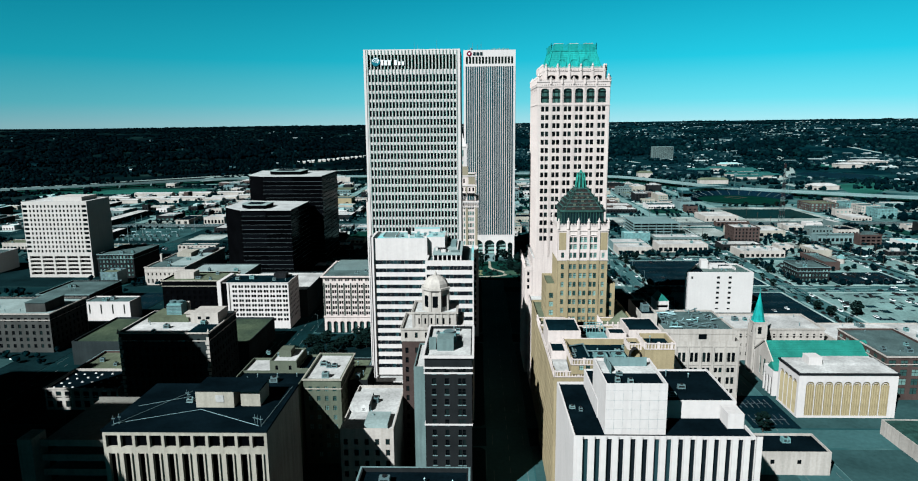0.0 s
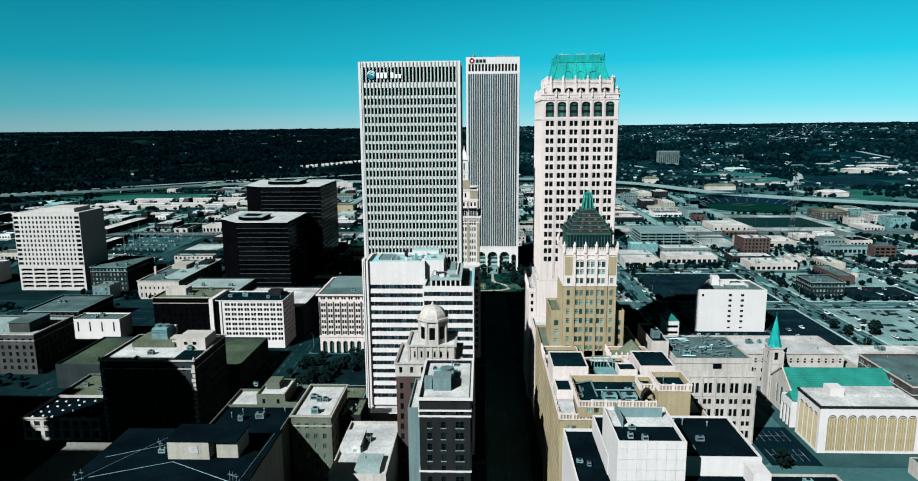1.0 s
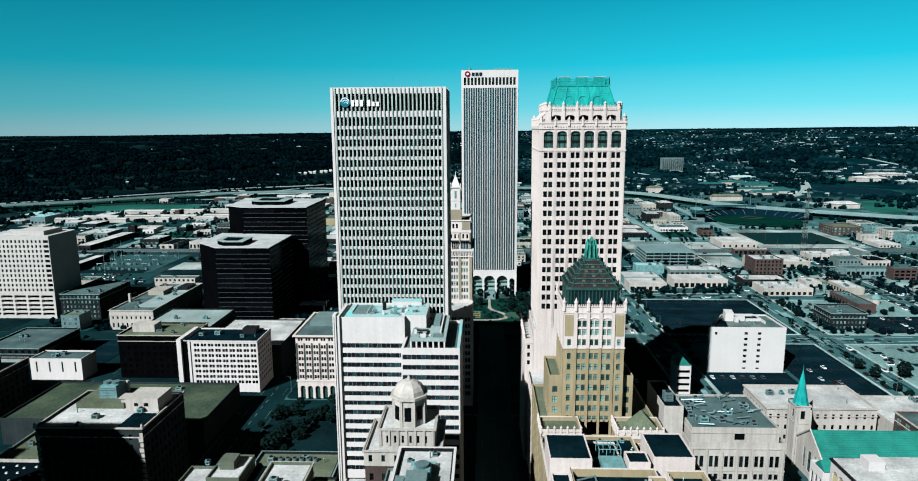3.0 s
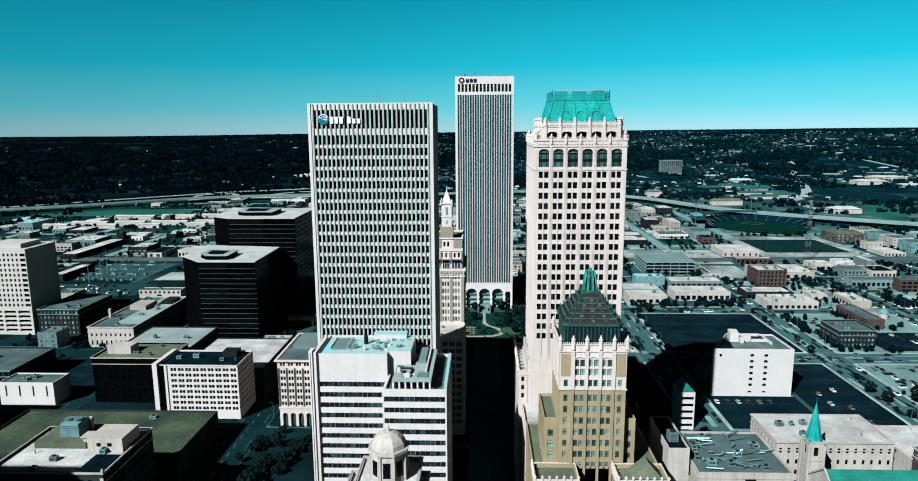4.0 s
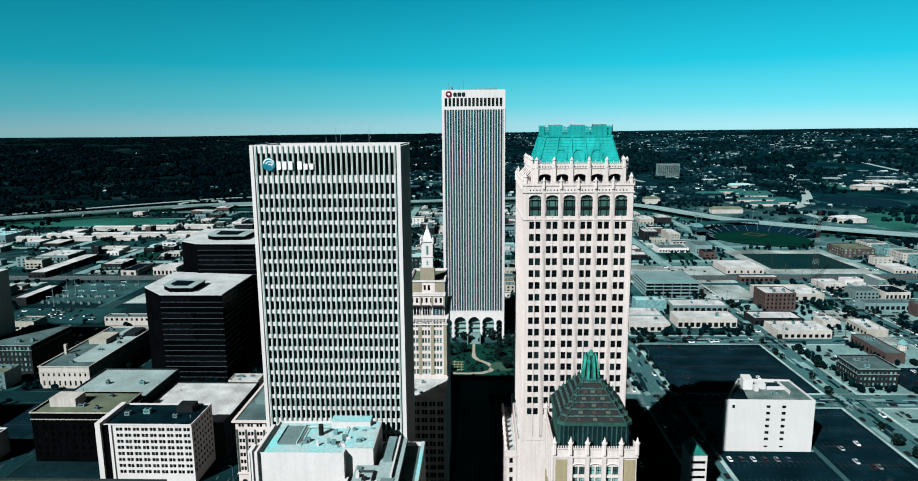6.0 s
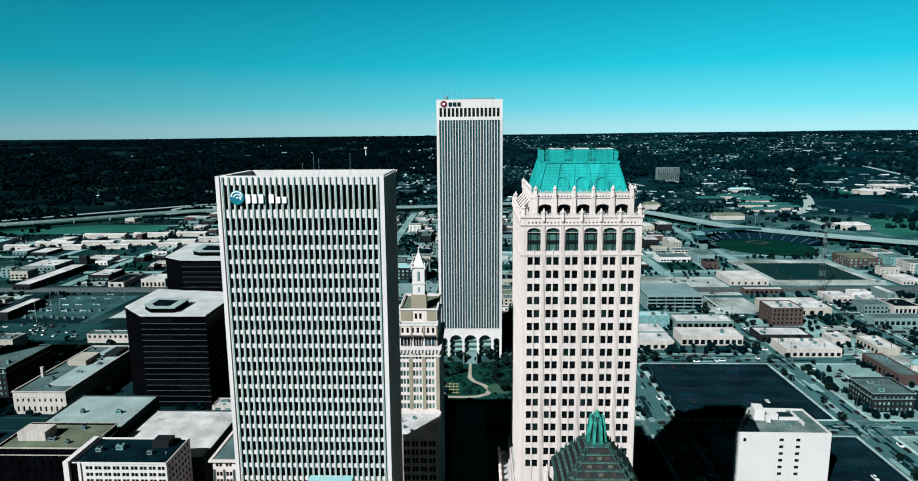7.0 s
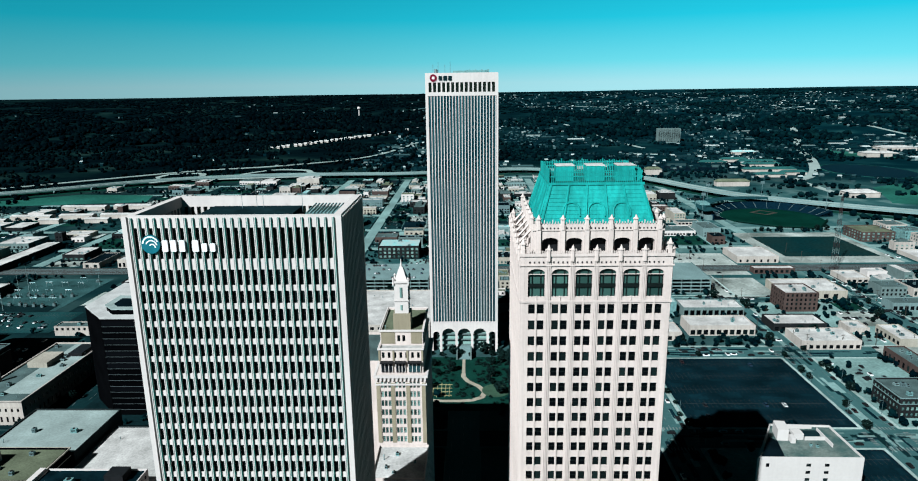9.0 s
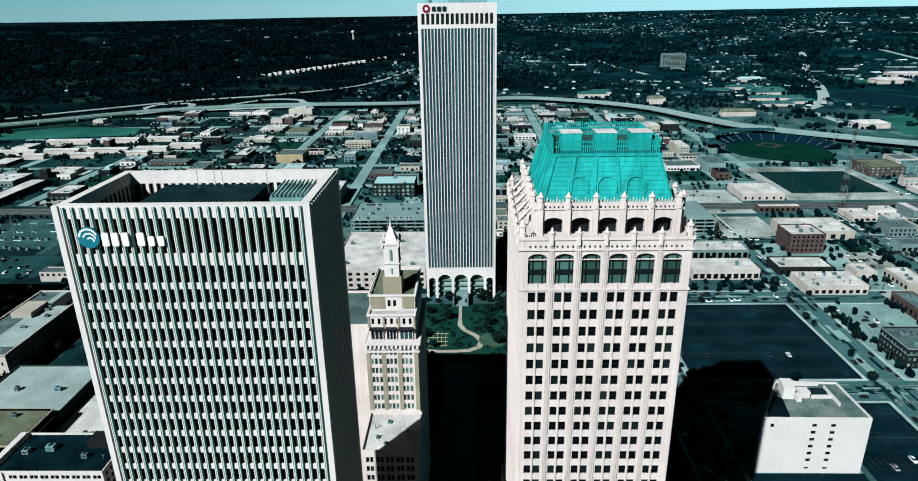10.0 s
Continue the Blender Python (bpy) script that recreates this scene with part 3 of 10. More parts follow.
# ---- the towers ----
def gas_tower():
    """White pier tower with an open screen round its roof well."""
    x0, x1, y0, y1, h = -52.0, -7.6, 310.2, 335.4, 165.6
    t = thing("office_tower", -29, 323, 0, "tall white concrete office tower with close vertical piers", "skyscraper")
    panes, lou, me = [], [], Mesh()
    rows = floors(3.66, 37, 3.98, 2.74) + [(150.92, 154.3)]
    cs, ce_ = even(x1 - x0, 26, 0.68, 1.5), even(y1 - y0, 14, 0.68, 1.5)
    facade(me, panes, (x0, y0), (x1, y0), 0, 155.4, cs, rows, 0.32)
    facade(me, panes, (x1, y0), (x1, y1), 0, 155.4, ce_, rows, 0.32)
    facade(me, [], (x1, y1), (x0, y1), 0, 155.4)
    facade(me, [], (x0, y1), (x0, y0), 0, 155.4)
    top = [(156.6, 163.2)]
    facade(me, lou, (x0, y0), (x1, y0), 155.4, h, cs, top, 0.5)
    facade(me, lou, (x1, y0), (x1, y1), 155.4, h, ce_, top, 0.5)
    facade(me, [], (x1, y1), (x0, y1), 155.4, h)
    facade(me, [], (x0, y1), (x0, y0), 155.4, h)
    part("wall", me, WHITE, t)
    set_panes(panes, "dark", t, 300)
    set_panes(lou, "louvre", t, 60, "louvre_panel")
    # inner side of the screen and its rim
    w, inner, ip = 1.6, Mesh(), []
    X0, X1, Y0, Y1 = x0 + w, x1 - w, y0 + w, y1 - w
    inner_rows = [(158.2, 163.2)]
    facade(inner, ip, (X0, Y1), (X1, Y1), 156.5, h, even(X1 - X0, 26, 0.6), inner_rows, 0.6)
    facade(inner, ip, (X0, Y0), (X0, Y1), 156.5, h, even(Y1 - Y0, 14, 0.6), inner_rows, 0.6)
    facade(inner, ip, (X1, Y1), (X1, Y0), 156.5, h, even(Y1 - Y0, 14, 0.6), inner_rows, 0.6)
    facade(inner, [], (X1, Y0), (X0, Y0), 156.5, h)
    for a, b, c, d in (((x0, y0), (x1, y0), (X1, Y0), (X0, Y0)), ((x1, y0), (x1, y1), (X1, Y1), (X1, Y0)),
                       ((x1, y1), (x0, y1), (X0, Y1), (X1, Y1)), ((x0, y1), (x0, y0), (X0, Y0), (X0, Y1))):
        inner.face([(*a, h), (*b, h), (*c, h), (*d, h)])
    part("roof_screen", inner, WHITE, t)
    set_panes(ip, "louvre", t, 60, "louvre_panel")
    part("roof", Mesh().box(X0, X1, Y0, Y1, 156.2, 156.6), ROOFGREY, t)
    # piers that stand proud, in two slim leaves with a dark joint; teal cheeks paint in their shaded sides
    pier = Mesh()
    pier.box(-0.27, -0.08, -0.42, -0.002, 0, 163.9).box(0.06, 0.2, -0.42, -0.002, 0, 163.9).box(-0.08, 0.06, -0.34, -0.002, 0, 163.9, 1).box(0.2, 0.29, -0.38, -0.002, 0, 163.9, 1)
    pd = pier.data("pier", [WHITE, PIERGREY])
    ps, pe = (x1 - x0 - 3) / 26, (y1 - y0 - 3) / 14
    for i in range(27):
        shared("pier", pd, t, Matrix.Translation((x0 + 1.5 + ps * i, y0, 1.4)))
    for i in range(15):
        shared("pier", pd, t, Matrix.Translation((x1, y0 + 1.5 + pe * i, 1.4)) @ Matrix.Rotation(radians(90), 4, "Z"))
    for a, b, c, d in ((x0 - 0.3, x0 + 0.75, y0 - 0.35, y0 + 0.6), (x1 - 0.75, x1 + 0.3, y0 - 0.35, y0 + 0.6), (x1 - 0.75, x1 + 0.3, y1 - 0.6, y1 + 0.3)):
        part("corner_pier", Mesh().box(a, b, c, d, 0, h + 0.003), WHITE, t)
    # machine house in the well
    part("penthouse", Mesh().box(-40.5, -20.0, 315.5, 329.0, 156.6, 164.2).box(-44.5, -40.503, 314, 328, 156.6, 158.6), SLATE, t, "dark machine house")
    pip = Mesh()
    for i in range(9):
        pip.bar((-17.6 + i * 0.8, 322, 163.6), (-17.6 + i * 0.8, 332, 164.1), 0.22)
    pip.box(-18, -10, 322, 332, 156.6, 163.3)
    part("cooling_plant", pip, METALAQ, t)
    for x, y, hh in ((-30, 327, 7), (-28.5, 327, 6), (-19, 325, 7.5), (-33, 326, 4.5)):
        part("antenna", Mesh().bar((x, y, 163.5), (x, y, 163.5 + hh), 0.05), METAL, t)
    # sign: round emblem and bars
    em = Mesh()
    n = 28
    cx, cz, y = -46.5, 160.0, y0 - 0.95
    em.prism([(cx + 1.95 * math.cos(2 * math.pi * i / n), cz + 1.95 * math.sin(2 * math.pi * i / n)) for i in range(n)], 0, 0.4)
    em.v = [(a, y + 0.4 - c, b) for a, b, c in em.v]
    e = part("emblem", em, SIGNBLUE, t, "round blue emblem")
    sw = Mesh()
    for k, (r, s) in enumerate(((1.75, 0.3), (1.25, 0.26), (0.75, 0.24))):
        for i in range(9):
            a0, a1 = radians(20 + i * 17 - k * 14), radians(20 + (i + 1) * 17 - k * 14)
            px = cx + 0.15 * k
            sw.face([(px + r * math.cos(a0), y - 0.02, cz - 0.3 * k + r * math.sin(a0)), (px + r * math.cos(a1), y - 0.02, cz - 0.3 * k + r * math.sin(a1)),
                     (px + (r - s) * math.cos(a1), y - 0.02, cz - 0.3 * k + (r - s) * math.sin(a1)), (px + (r - s) * math.cos(a0), y - 0.02, cz - 0.3 * k + (r - s) * math.sin(a0))])
    part("swirl", sw, SIGNWHITE, e)
    sign_bars(((-44.2, -43.0, 2.4), (-42.5, -41.3, 2.4), (-40.7, -39.5, 2.4), (-38.0, -36.7, 2.4), (-36.1, -35.0, 1.7), (-34.4, -33.3, 1.7)), y0 - 0.75, 158.4, SIGNWHITE, t)


def sign_bars(bars, y, z, mat_, parent):
    """Raised bars with chamfered corners, each (x0, x1, height)."""
    for x0, x1, hh in bars:
        c = 0.12 * min(x1 - x0, hh)
        b = Mesh().prism([(x0 + c, z), (x1 - c, z), (x1, z + c), (x1, z + hh - c), (x1 - c, z + hh), (x0 + c, z + hh), (x0, z + hh - c), (x0, z + c)], 0, 0.36)
        b.v = [(a, y + 0.18 - k, q) for a, q, k in b.v]
        part("sign_bar", b, mat_, parent)


def ribbed_tower():
    """Very tall tower of white ribs and bluish glass on an arcade."""
    x0, x1, y0, y1, h = -12.0, 36.4, 622.0, 670.0, 198.0
    t = thing("ribbed_office_tower", 12, 646, 0, "very tall tower with thin white ribs over an arched base", "skyscraper")
    me, panes, lou = Mesh(), [], []
    W = x1 - x0
    n = 15
    top = [(185.6, 191.9)]
    gl = [(24.2, 183.2)]
    for a, b, w in (((x0, y0), (x1, y0), W), ((x1, y0), (x1, y1), y1 - y0)):
        facade(me, lou, a, b, 183.8, h, even(w, n, 0.66, 1.7), top, 0.8)
        facade(me, panes, a, b, 23.0, 183.8, even(w, 22, 0.74, 1.7), gl, 0.5)
    for a, b in (((x1, y1), (x0, y1)), ((x0, y1), (x0, y0))):
        facade(me, [], a, b, 0, h)
    me.face([(x0, y0, h - 0.8), (x1, y0, h - 0.8), (x1, y1, h - 0.8), (x0, y1, h - 0.8)])
    part("wall", me, WHITE, t)
    set_panes(panes, "tower", t, 120, "glass_strip")
    set_panes(lou, "louvre", t, 40, "louvre_panel")
    rib = Mesh().box(-0.24, 0.24, -0.3, -0.002, 0, 160.0).data("rib", [WHITE])
    p = (W - 3.4) / 22
    for i in range(23):
        shared("rib", rib, t, Matrix.Translation((x0 + 1.7 + p * i, y0, 23.4)))
        shared("rib", rib, t, Matrix.Translation((x1, y0 + 1.7 + p * i, 23.4)) @ Matrix.Rotation(radians(90), 4, "Z"))
    # arcade
    pitch = 11.3
    cen = [x0 + W / 2 + pitch * k for k in (-1, 0, 1)]
    arches = [(x0 + 1.7, cen[0] - pitch / 2 - 0.9)] + [(c - pitch / 2 + 0.9, c + pitch / 2 - 0.9) for c in cen] + [(cen[2] + pitch / 2 + 0.9, x1 - 1.7)]
    ar = Mesh()
    arch_wall(ar, (x0, y0), (x1, y0), 0, 23.0, [(a - x0, b - x0) for a, b in arches], 14.2, 1.6)
    arch_wall(ar, (x1, y0), (x1, y1), 0, 23.0, [(a - x0, b - x0) for a, b in arches], 14.2, 1.6)
    part("arcade", ar, WHITE, t)
    lob = Mesh().box(x0 + 4, x1 - 4, y0 + 5, y1 - 2, 0, 22.5)
    part("lobby", lob, GLASSG, t, "glazed lobby behind the arches")
    bal = Mesh()
    for i in range(4):
        bal.box(x0 + 3, x1 - 3, y0 + 3.2, y0 + 4.6, 4.5 + i * 4.2, 5.1 + i * 4.2)
    part("lobby_gallery", bal, GREYSTONE, t)
    # roof plant
    pl = Mesh().box(6, 24, 640, 660, 197.2, 199.6)
    for i in range(12):
        pl.box(14 + i * 1.4, 14.9 + i * 1.4, 626, 634, 197.2, 199.4 + (i % 3) * 0.3)
    part("roof_plant", pl, METALAQ, t)
    for i, x in enumerate((-7, -3.5, 1, 4.5)):
        part("antenna", Mesh().bar((x, 628, 197.2), (x, 628, 203.5 + (i % 2) * 1.5), 0.12), METAL, t)
    part("roof_drum", Mesh().cyl(-5, 627, 197.2, 200.5, 1.4, 1.0, 10), METAL, t)
    em = Mesh()
    for k, (r, m) in enumerate(((2.4, 0), (0.9, 1))):
        q = Mesh().prism([(-6.6 + r * math.cos(i * math.pi / 8), 194.8 + r * math.sin(i * math.pi / 8)) for i in range(16)], 0, 0.25 + 0.1 * k, m)
        q.v = [(a, y0 - 0.1 - c, b) for a, b, c in q.v]
        o = len(em.v)
        em.v += q.v
        em.f += [tuple(i + o for i in f) for f in q.f]
        em.m += q.m
    part("emblem", em, [SIGNRED, SIGNWHITE], t, "round red emblem")
    sign_bars(((-3.1, -0.7, 2.9), (0.0, 2.6, 2.9), (3.3, 5.7, 2.9)), y0 - 0.15, 193.1, SIGNDARK, t)


def arch_wall(mesh, a, b, z0, z1, arches, spring, depth, m=0, n=10, most=99.0):
    """A wall with round-headed openings from z0 up; the heads spring at the given height."""
    a, b = Vector((*a, 0)), Vector((*b, 0))
    w = (b - a).length
    u = (b - a) / w
    nn = Vector((u.y, -u.x, 0))

    def at(s, z, d=0.0):
        p = a + u * s - nn * d
        return (p.x, p.y, z)

    s = 0.0
    for c0, c1 in arches:
        mesh.face([at(s, z0), at(c0, z0), at(c0, z1), at(s, z1)], m)
        c, r = (c0 + c1) / 2, (c1 - c0) / 2
        rise = min(r, z1 - spring - 0.4, most)
        pts = [(c - r * math.cos(math.pi * i / n), spring + rise * math.sin(math.pi * i / n)) for i in range(n + 1)]
        for (p0, q0), (p1, q1) in zip(pts, pts[1:]):
            mesh.face([at(p0, q0), at(p1, q1), at(p1, z1), at(p0, z1)], m)
            mesh.face([at(p0, q0, depth), at(p1, q1, depth), at(p1, q1), at(p0, q0)], m)
        for e in (c0, c1):
            mesh.face([at(e, z0), at(e, z0, depth), at(e, spring, depth), at(e, spring)], m)
        s = c1
    mesh.face([at(s, z0), at(w, z0), at(w, z1), at(s, z1)], m)


def pinnacle(mesh, x, y, z, h=2.4, r=0.55):
    """A small gothic finial: shaft, collar, tapering tip with a bud."""
    mesh.cyl(x, y, z - 1.6, z + h * 0.45, r, r * 0.9, 6)
    mesh.cyl(x, y, z + h * 0.45, z + h * 0.55, r * 1.25, None, 6)
    mesh.cyl(x, y, z + h * 0.55, z + h, r * 0.85, r * 0.12, 6)


def terracotta_tower():
    """White terracotta tower with gothic parapets and a green copper crown."""
    x0, x1, y0, y1 = 30.4, 66.2, 330.0, 369.0
    t = thing("terracotta_tower", 48, 350, 0, "white terracotta gothic tower with a green copper crown", "skyscraper")
    W, D = x1 - x0, y1 - y0
    cols = pairs(W, 6, 1.6, 0.55, 1.05)
    colw = pairs(D, 6, 1.6, 0.55, 1.05)
    rows = [(139.5 - 4.09 * k - 2.45, 139.5 - 4.09 * k) for k in range(16, -1, -1)]
    me, panes, big = Mesh(), [], []
    bays = [(1.05 + (W - 2.1) / 6 * (i + 0.5) - 2.0, 1.05 + (W - 2.1) / 6 * (i + 0.5) + 2.0) for i in range(6)]
    bayw = [(1.05 + (D - 2.1) / 6 * (i + 0.5) - 2.0, 1.05 + (D - 2.1) / 6 * (i + 0.5) + 2.0) for i in range(6)]
    for a, b, c, bb in (((x0, y0), (x1, y0), cols, bays), ((x1, y0), (x1, y1), colw, bayw), ((x0, y1), (x0, y0), colw, bayw)):
        facade(me, panes, a, b, 62, 140.9, c, rows, 0.45)
        facade(me, big, a, b, 140.9, 146.9, bb, [(141.3, 146.9)], 0.8)
        arch_wall(me, a, b, 146.9, 152.0, bb, 147.2, 0.8, 0, 10, 1.1)
    facade(me, [], (x1, y1), (x0, y1), 62, 152)
    me.face([(x0, y0, 151), (x1, y0, 151), (x1, y1, 151), (x0, y1, 151)])
    part("wall", me, TERRA, t)
    set_panes(panes, "dark", t, 300)
    set_panes(big, "tall", t, 60, "tall_window")
    for c0, c1 in bays:
        part("arch_window_head", Mesh().box(x0 + c0, x0 + c1, y0 + 0.8, y0 + 0.9, 146.9, 149.2), GLASSTALL, t)
    for c0, c1 in bayw:
        part("arch_window_head", Mesh().box(x0 + 0.8, x0 + 0.9, y1 - c1, y1 - c0, 146.9, 149.2), GLASSTALL, t)
    for c0, c1 in bays:
        tr = Mesh()
        tr.box(x0 + c0, x0 + c1, y0 + 0.35, y0 + 0.75, 143.6, 144.5)
        tr.box(x0 + c0 + 0.9, x0 + c0 + 1.05, y0 + 0.45, y0 + 0.7, 141.3, 147.6)
        tr.box(x0 + c1 - 1.05, x0 + c1 - 0.9, y0 + 0.45, y0 + 0.7, 141.3, 147.6)
        part("window_transom", tr, BRONZE, t)
    # buttress piers with finials
    pier = Mesh().box(-0.5, -0.28, -0.26, -0.002, 0, 88.5).box(0.28, 0.5, -0.26, -0.002, 0, 88.5).box(-0.28, 0.28, -0.14, -0.002, 0, 88.5)
    pier.box(-0.1, 0.1, -0.3, -0.141, 0, 87.5)
    pinnacle(pier, 0, -0.2, 88.4, 2.4, 0.55)
    pd = pier.data("buttress_pier", [TERRA])
    thin = Mesh().box(-0.14, 0.14, -0.22, -0.002, 0, 76.5).cyl(0, -0.12, 76.5, 77.8, 0.24, 0.05, 6).data("mullion_pier", [TERRA])
    pw, pdh = (W - 2.1) / 6, (D - 2.1) / 6
    turn = Matrix.Rotation(radians(-90), 4, "Z")
    turn_e = Matrix.Rotation(radians(90), 4, "Z")
    for i in range(7):
        if 0 < i < 6:
            shared("buttress_pier", pd, t, Matrix.Translation((x0 + 1.05 + pw * i, y0, 63.5)))
        shared("buttress_pier", pd, t, Matrix.Translation((x0, y0 + 1.05 + pdh * i, 63.5)) @ turn)
        shared("buttress_pier", pd, t, Matrix.Translation((x1, y0 + 1.05 + pdh * i, 63.5)) @ turn_e)
    for i in range(6):
        shared("mullion_pier", thin, t, Matrix.Translation((x0 + 1.05 + pw * (i + 0.5), y0, 64.0)))
        shared("mullion_pier", thin, t, Matrix.Translation((x0, y0 + 1.05 + pdh * (i + 0.5), 64.0)) @ turn)
    tur = Mesh()
    for x in (x0 + 0.7, x1 - 0.7):
        for y in (y0 + 0.7, y1 - 0.7):
            tur.cyl(x, y, 62, 153.0, 0.8, None, 8, 0, math.pi / 8)
            pinnacle(tur, x, y, 153.0, 2.6, 0.7)
    part("corner_turret", tur, TERRA, t)
    bands = Mesh()
    ring(bands, x0, x1, y0, y1, 140.0, 140.5, 0.28)
    ring(bands, x0, x1, y0, y1, 149.1, 149.4, 0.35)
    ring(bands, x0, x1, y0, y1, 151.4, 152.1, 0.3)
    for k in range(6):
        for j in range(11):
            u = x0 + 1.05 + pw * k + 0.75 + j * (pw - 1.5) / 10
            bands.box(u - 0.09, u + 0.09, y0 - 0.3, y0 + 0.1, 152.1, 152.75 + 0.5 * (j % 5 == 0))
    part("gothic_cornice", bands, TERRA, t)
    for k in range(6):
        for j in range(4):
            u = x0 + 1.05 + pw * k + 1.2 + j * (pw - 2.4) / 3
            part("quatrefoil", Mesh().cyl(u, y0 - 0.03, 149.75, 150.15, 0.17, 0.17, 6), DARKMETAL, t)
    # set-back arcade storey
    a0, a1, b0, b1 = 33.7, 64.7, 334.0, 366.0
    up = Mesh()
    sb = [(1.25 + 5.76 * (i + 0.5) - 1.95, 1.25 + 5.76 * (i + 0.5) + 1.95) for i in range(5)]
    sw = [(1.25 + 6.0 * (i + 0.5) - 1.95, 2.0 + 6.0 * (i + 0.5) + 1.95) for i in range(5)]
    arch_wall(up, (a0, b0), (a1, b0), 151.0, 158.4, sb, 154.0, 1.4, 0, 10, 0.9)
    arch_wall(up, (a1, b0), (a1, b1), 151.0, 158.4, sw, 154.0, 1.4, 0, 10, 0.9)
    arch_wall(up, (a0, b1), (a0, b0), 151.0, 158.4, sw, 154.0, 1.4, 0, 10, 0.9)
    facade(up, [], (a1, b1), (a0, b1), 151, 158.4)
    up.face([(a0, b0, 157.3), (a1, b0, 157.3), (a1, b1, 157.3), (a0, b1, 157.3)])
    part("arcade_storey", up, TERRA, t)
    part("arcade_room", Mesh().box(a0 + 2.2, a1 - 2.2, b0 + 2.2, b1 - 2.2, 151, 157.2), DARKMETAL, t)
    fin = Mesh()
    for i in range(6):
        u = a0 + 1.25 + 5.76 * i
        fin.box(u - 0.55, u + 0.55, b0 - 0.55, b0 - 0.003, 151, 158.2)
        pinnacle(fin, u, b0 - 0.2, 158.6, 2.0, 0.62)
        for x, s in ((a0, -1), (a1, 1)):
            v = b0 + 1.25 + 6.0 * i
            fin.box(min(x, x + s * 0.5) + 0.002 * s, max(x, x + s * 0.5) + 0.002 * s, v - 0.5, v + 0.5, 151, 158.2)
            pinnacle(fin, x + 0.2 * s, v, 158.6, 2.0, 0.6)
    for i in range(46):
        u = a0 + 0.6 + i * (a1 - a0 - 1.2) / 45
        fin.box(u - 0.1, u + 0.1, b0 - 0.2, b0 + 0.1, 158.4, 158.9 + 0.4 * (i % 3 == 0))
    ring(fin, a0, a1, b0, b1, 156.7, 157.0, 0.25)
    part("gothic_parapet", fin, TERRA, t)
    for k in range(5):
        for j in range(5):
            u = a0 + 1.25 + 5.76 * k + 1.1 + j * 0.89
            part("quatrefoil", Mesh().cyl(u, b0 - 0.04, 157.1, 157.45, 0.16, 0.16, 6), DARKMETAL, t)
    # flying brackets on the ledge
    fl = Mesh()
    for i in range(5):
        v = b0 + 5 + 6.0 * i
        fl.bar((x0 + 0.3, v, 152.6), (a0, v, 156.0), 0.35)
    part("flying_buttress", fl, TERRA, t)
    # copper crown
    cr = Mesh()
    c0, c1, d0, d1 = 35.1, 63.4, 336.2, 363.8
    cr.frustum(c0, c1, d0, d1, 157.3, 167.2, 2.9, 2.9)
    crown = part("crown", cr, COPPER, t, "green copper mansard crown")
    rb = Mesh()
    for i in range(6):
        f = i / 5
        rb.bar((c0 + (c1 - c0) * (0.02 + 0.96 * f), d0 - 0.05, 157.4), (c0 + 2.9 + (c1 - c0 - 5.8) * (0.02 + 0.96 * f), d0 + 2.85, 167.2), 0.28)
        rb.bar((c0 - 0.05, d0 + (d1 - d0) * (0.02 + 0.96 * f), 157.4), (c0 + 2.85, d0 + 3.2 + (d1 - d0 - 5.8) * (0.02 + 0.96 * f), 167.2), 0.28)
    for k in range(9):
        z = 158.1 + k * 0.95
        o = 2.9 * (z - 157.3) / 9.9 - 0.06
        rb.box(c0 + o, c1 - o, d0 + o, d0 + o + 0.14, z, z + 0.1)
        rb.box(c0 + o, c0 + o + 0.14, d0 + o, d1 - o, z, z + 0.1)
    part("standing_seam", rb, COPPER, crown)
    for k in (0.285, 0.5, 0.715):
        rd = Mesh()
        cx = c0 + (c1 - c0) * k
        pts = []
        for i in range(17):
            a = math.pi * i / 16
            pts.append((cx + 2.0 * math.cos(a), 160.9 + 1.9 * math.sin(a)))
        pts = [(pts[0][0], 159.6)] + pts + [(pts[-1][0], 159.6)]
        for (p, q), (p2, q2) in zip(pts, pts[1:]):
            yy = d0 + 2.9 * (q - 157.3) / 9.9 - 0.15
            yz = d0 + 2.9 * (q2 - 157.3) / 9.9 - 0.15
            rd.bar((p, yy, q), (p2, yz, q2), 0.2)
        part("arched_relief", rd, COPPER, crown)
    e0, e1, f0, f1 = c0 + 2.9, c1 - 2.9, d0 + 2.9, d1 - 2.9
    cres = Mesh()
    ring(cres, e0, e1, f0, f1, 166.9, 167.5, 0.35)
    n = 48
    r = random.Random(4)
    for i in range(n + 1):
        x = e0 + (e1 - e0) * i / n
        tall = 3.7 if i % 12 == 0 else (2.9 + 0.5 * r.random())
        cres.box(x - 0.1, x + 0.1, f0 - 0.1, f0 + 0.1, 167.2, 167.2 + tall)
        cres.box(x - 0.1, x + 0.1, f1 - 0.1, f1 + 0.1, 167.2, 167.2 + tall)
        yv = f0 + (f1 - f0) * i / n
        cres.box(e0 - 0.1, e0 + 0.1, yv - 0.1, yv + 0.1, 167.2, 167.2 + tall)
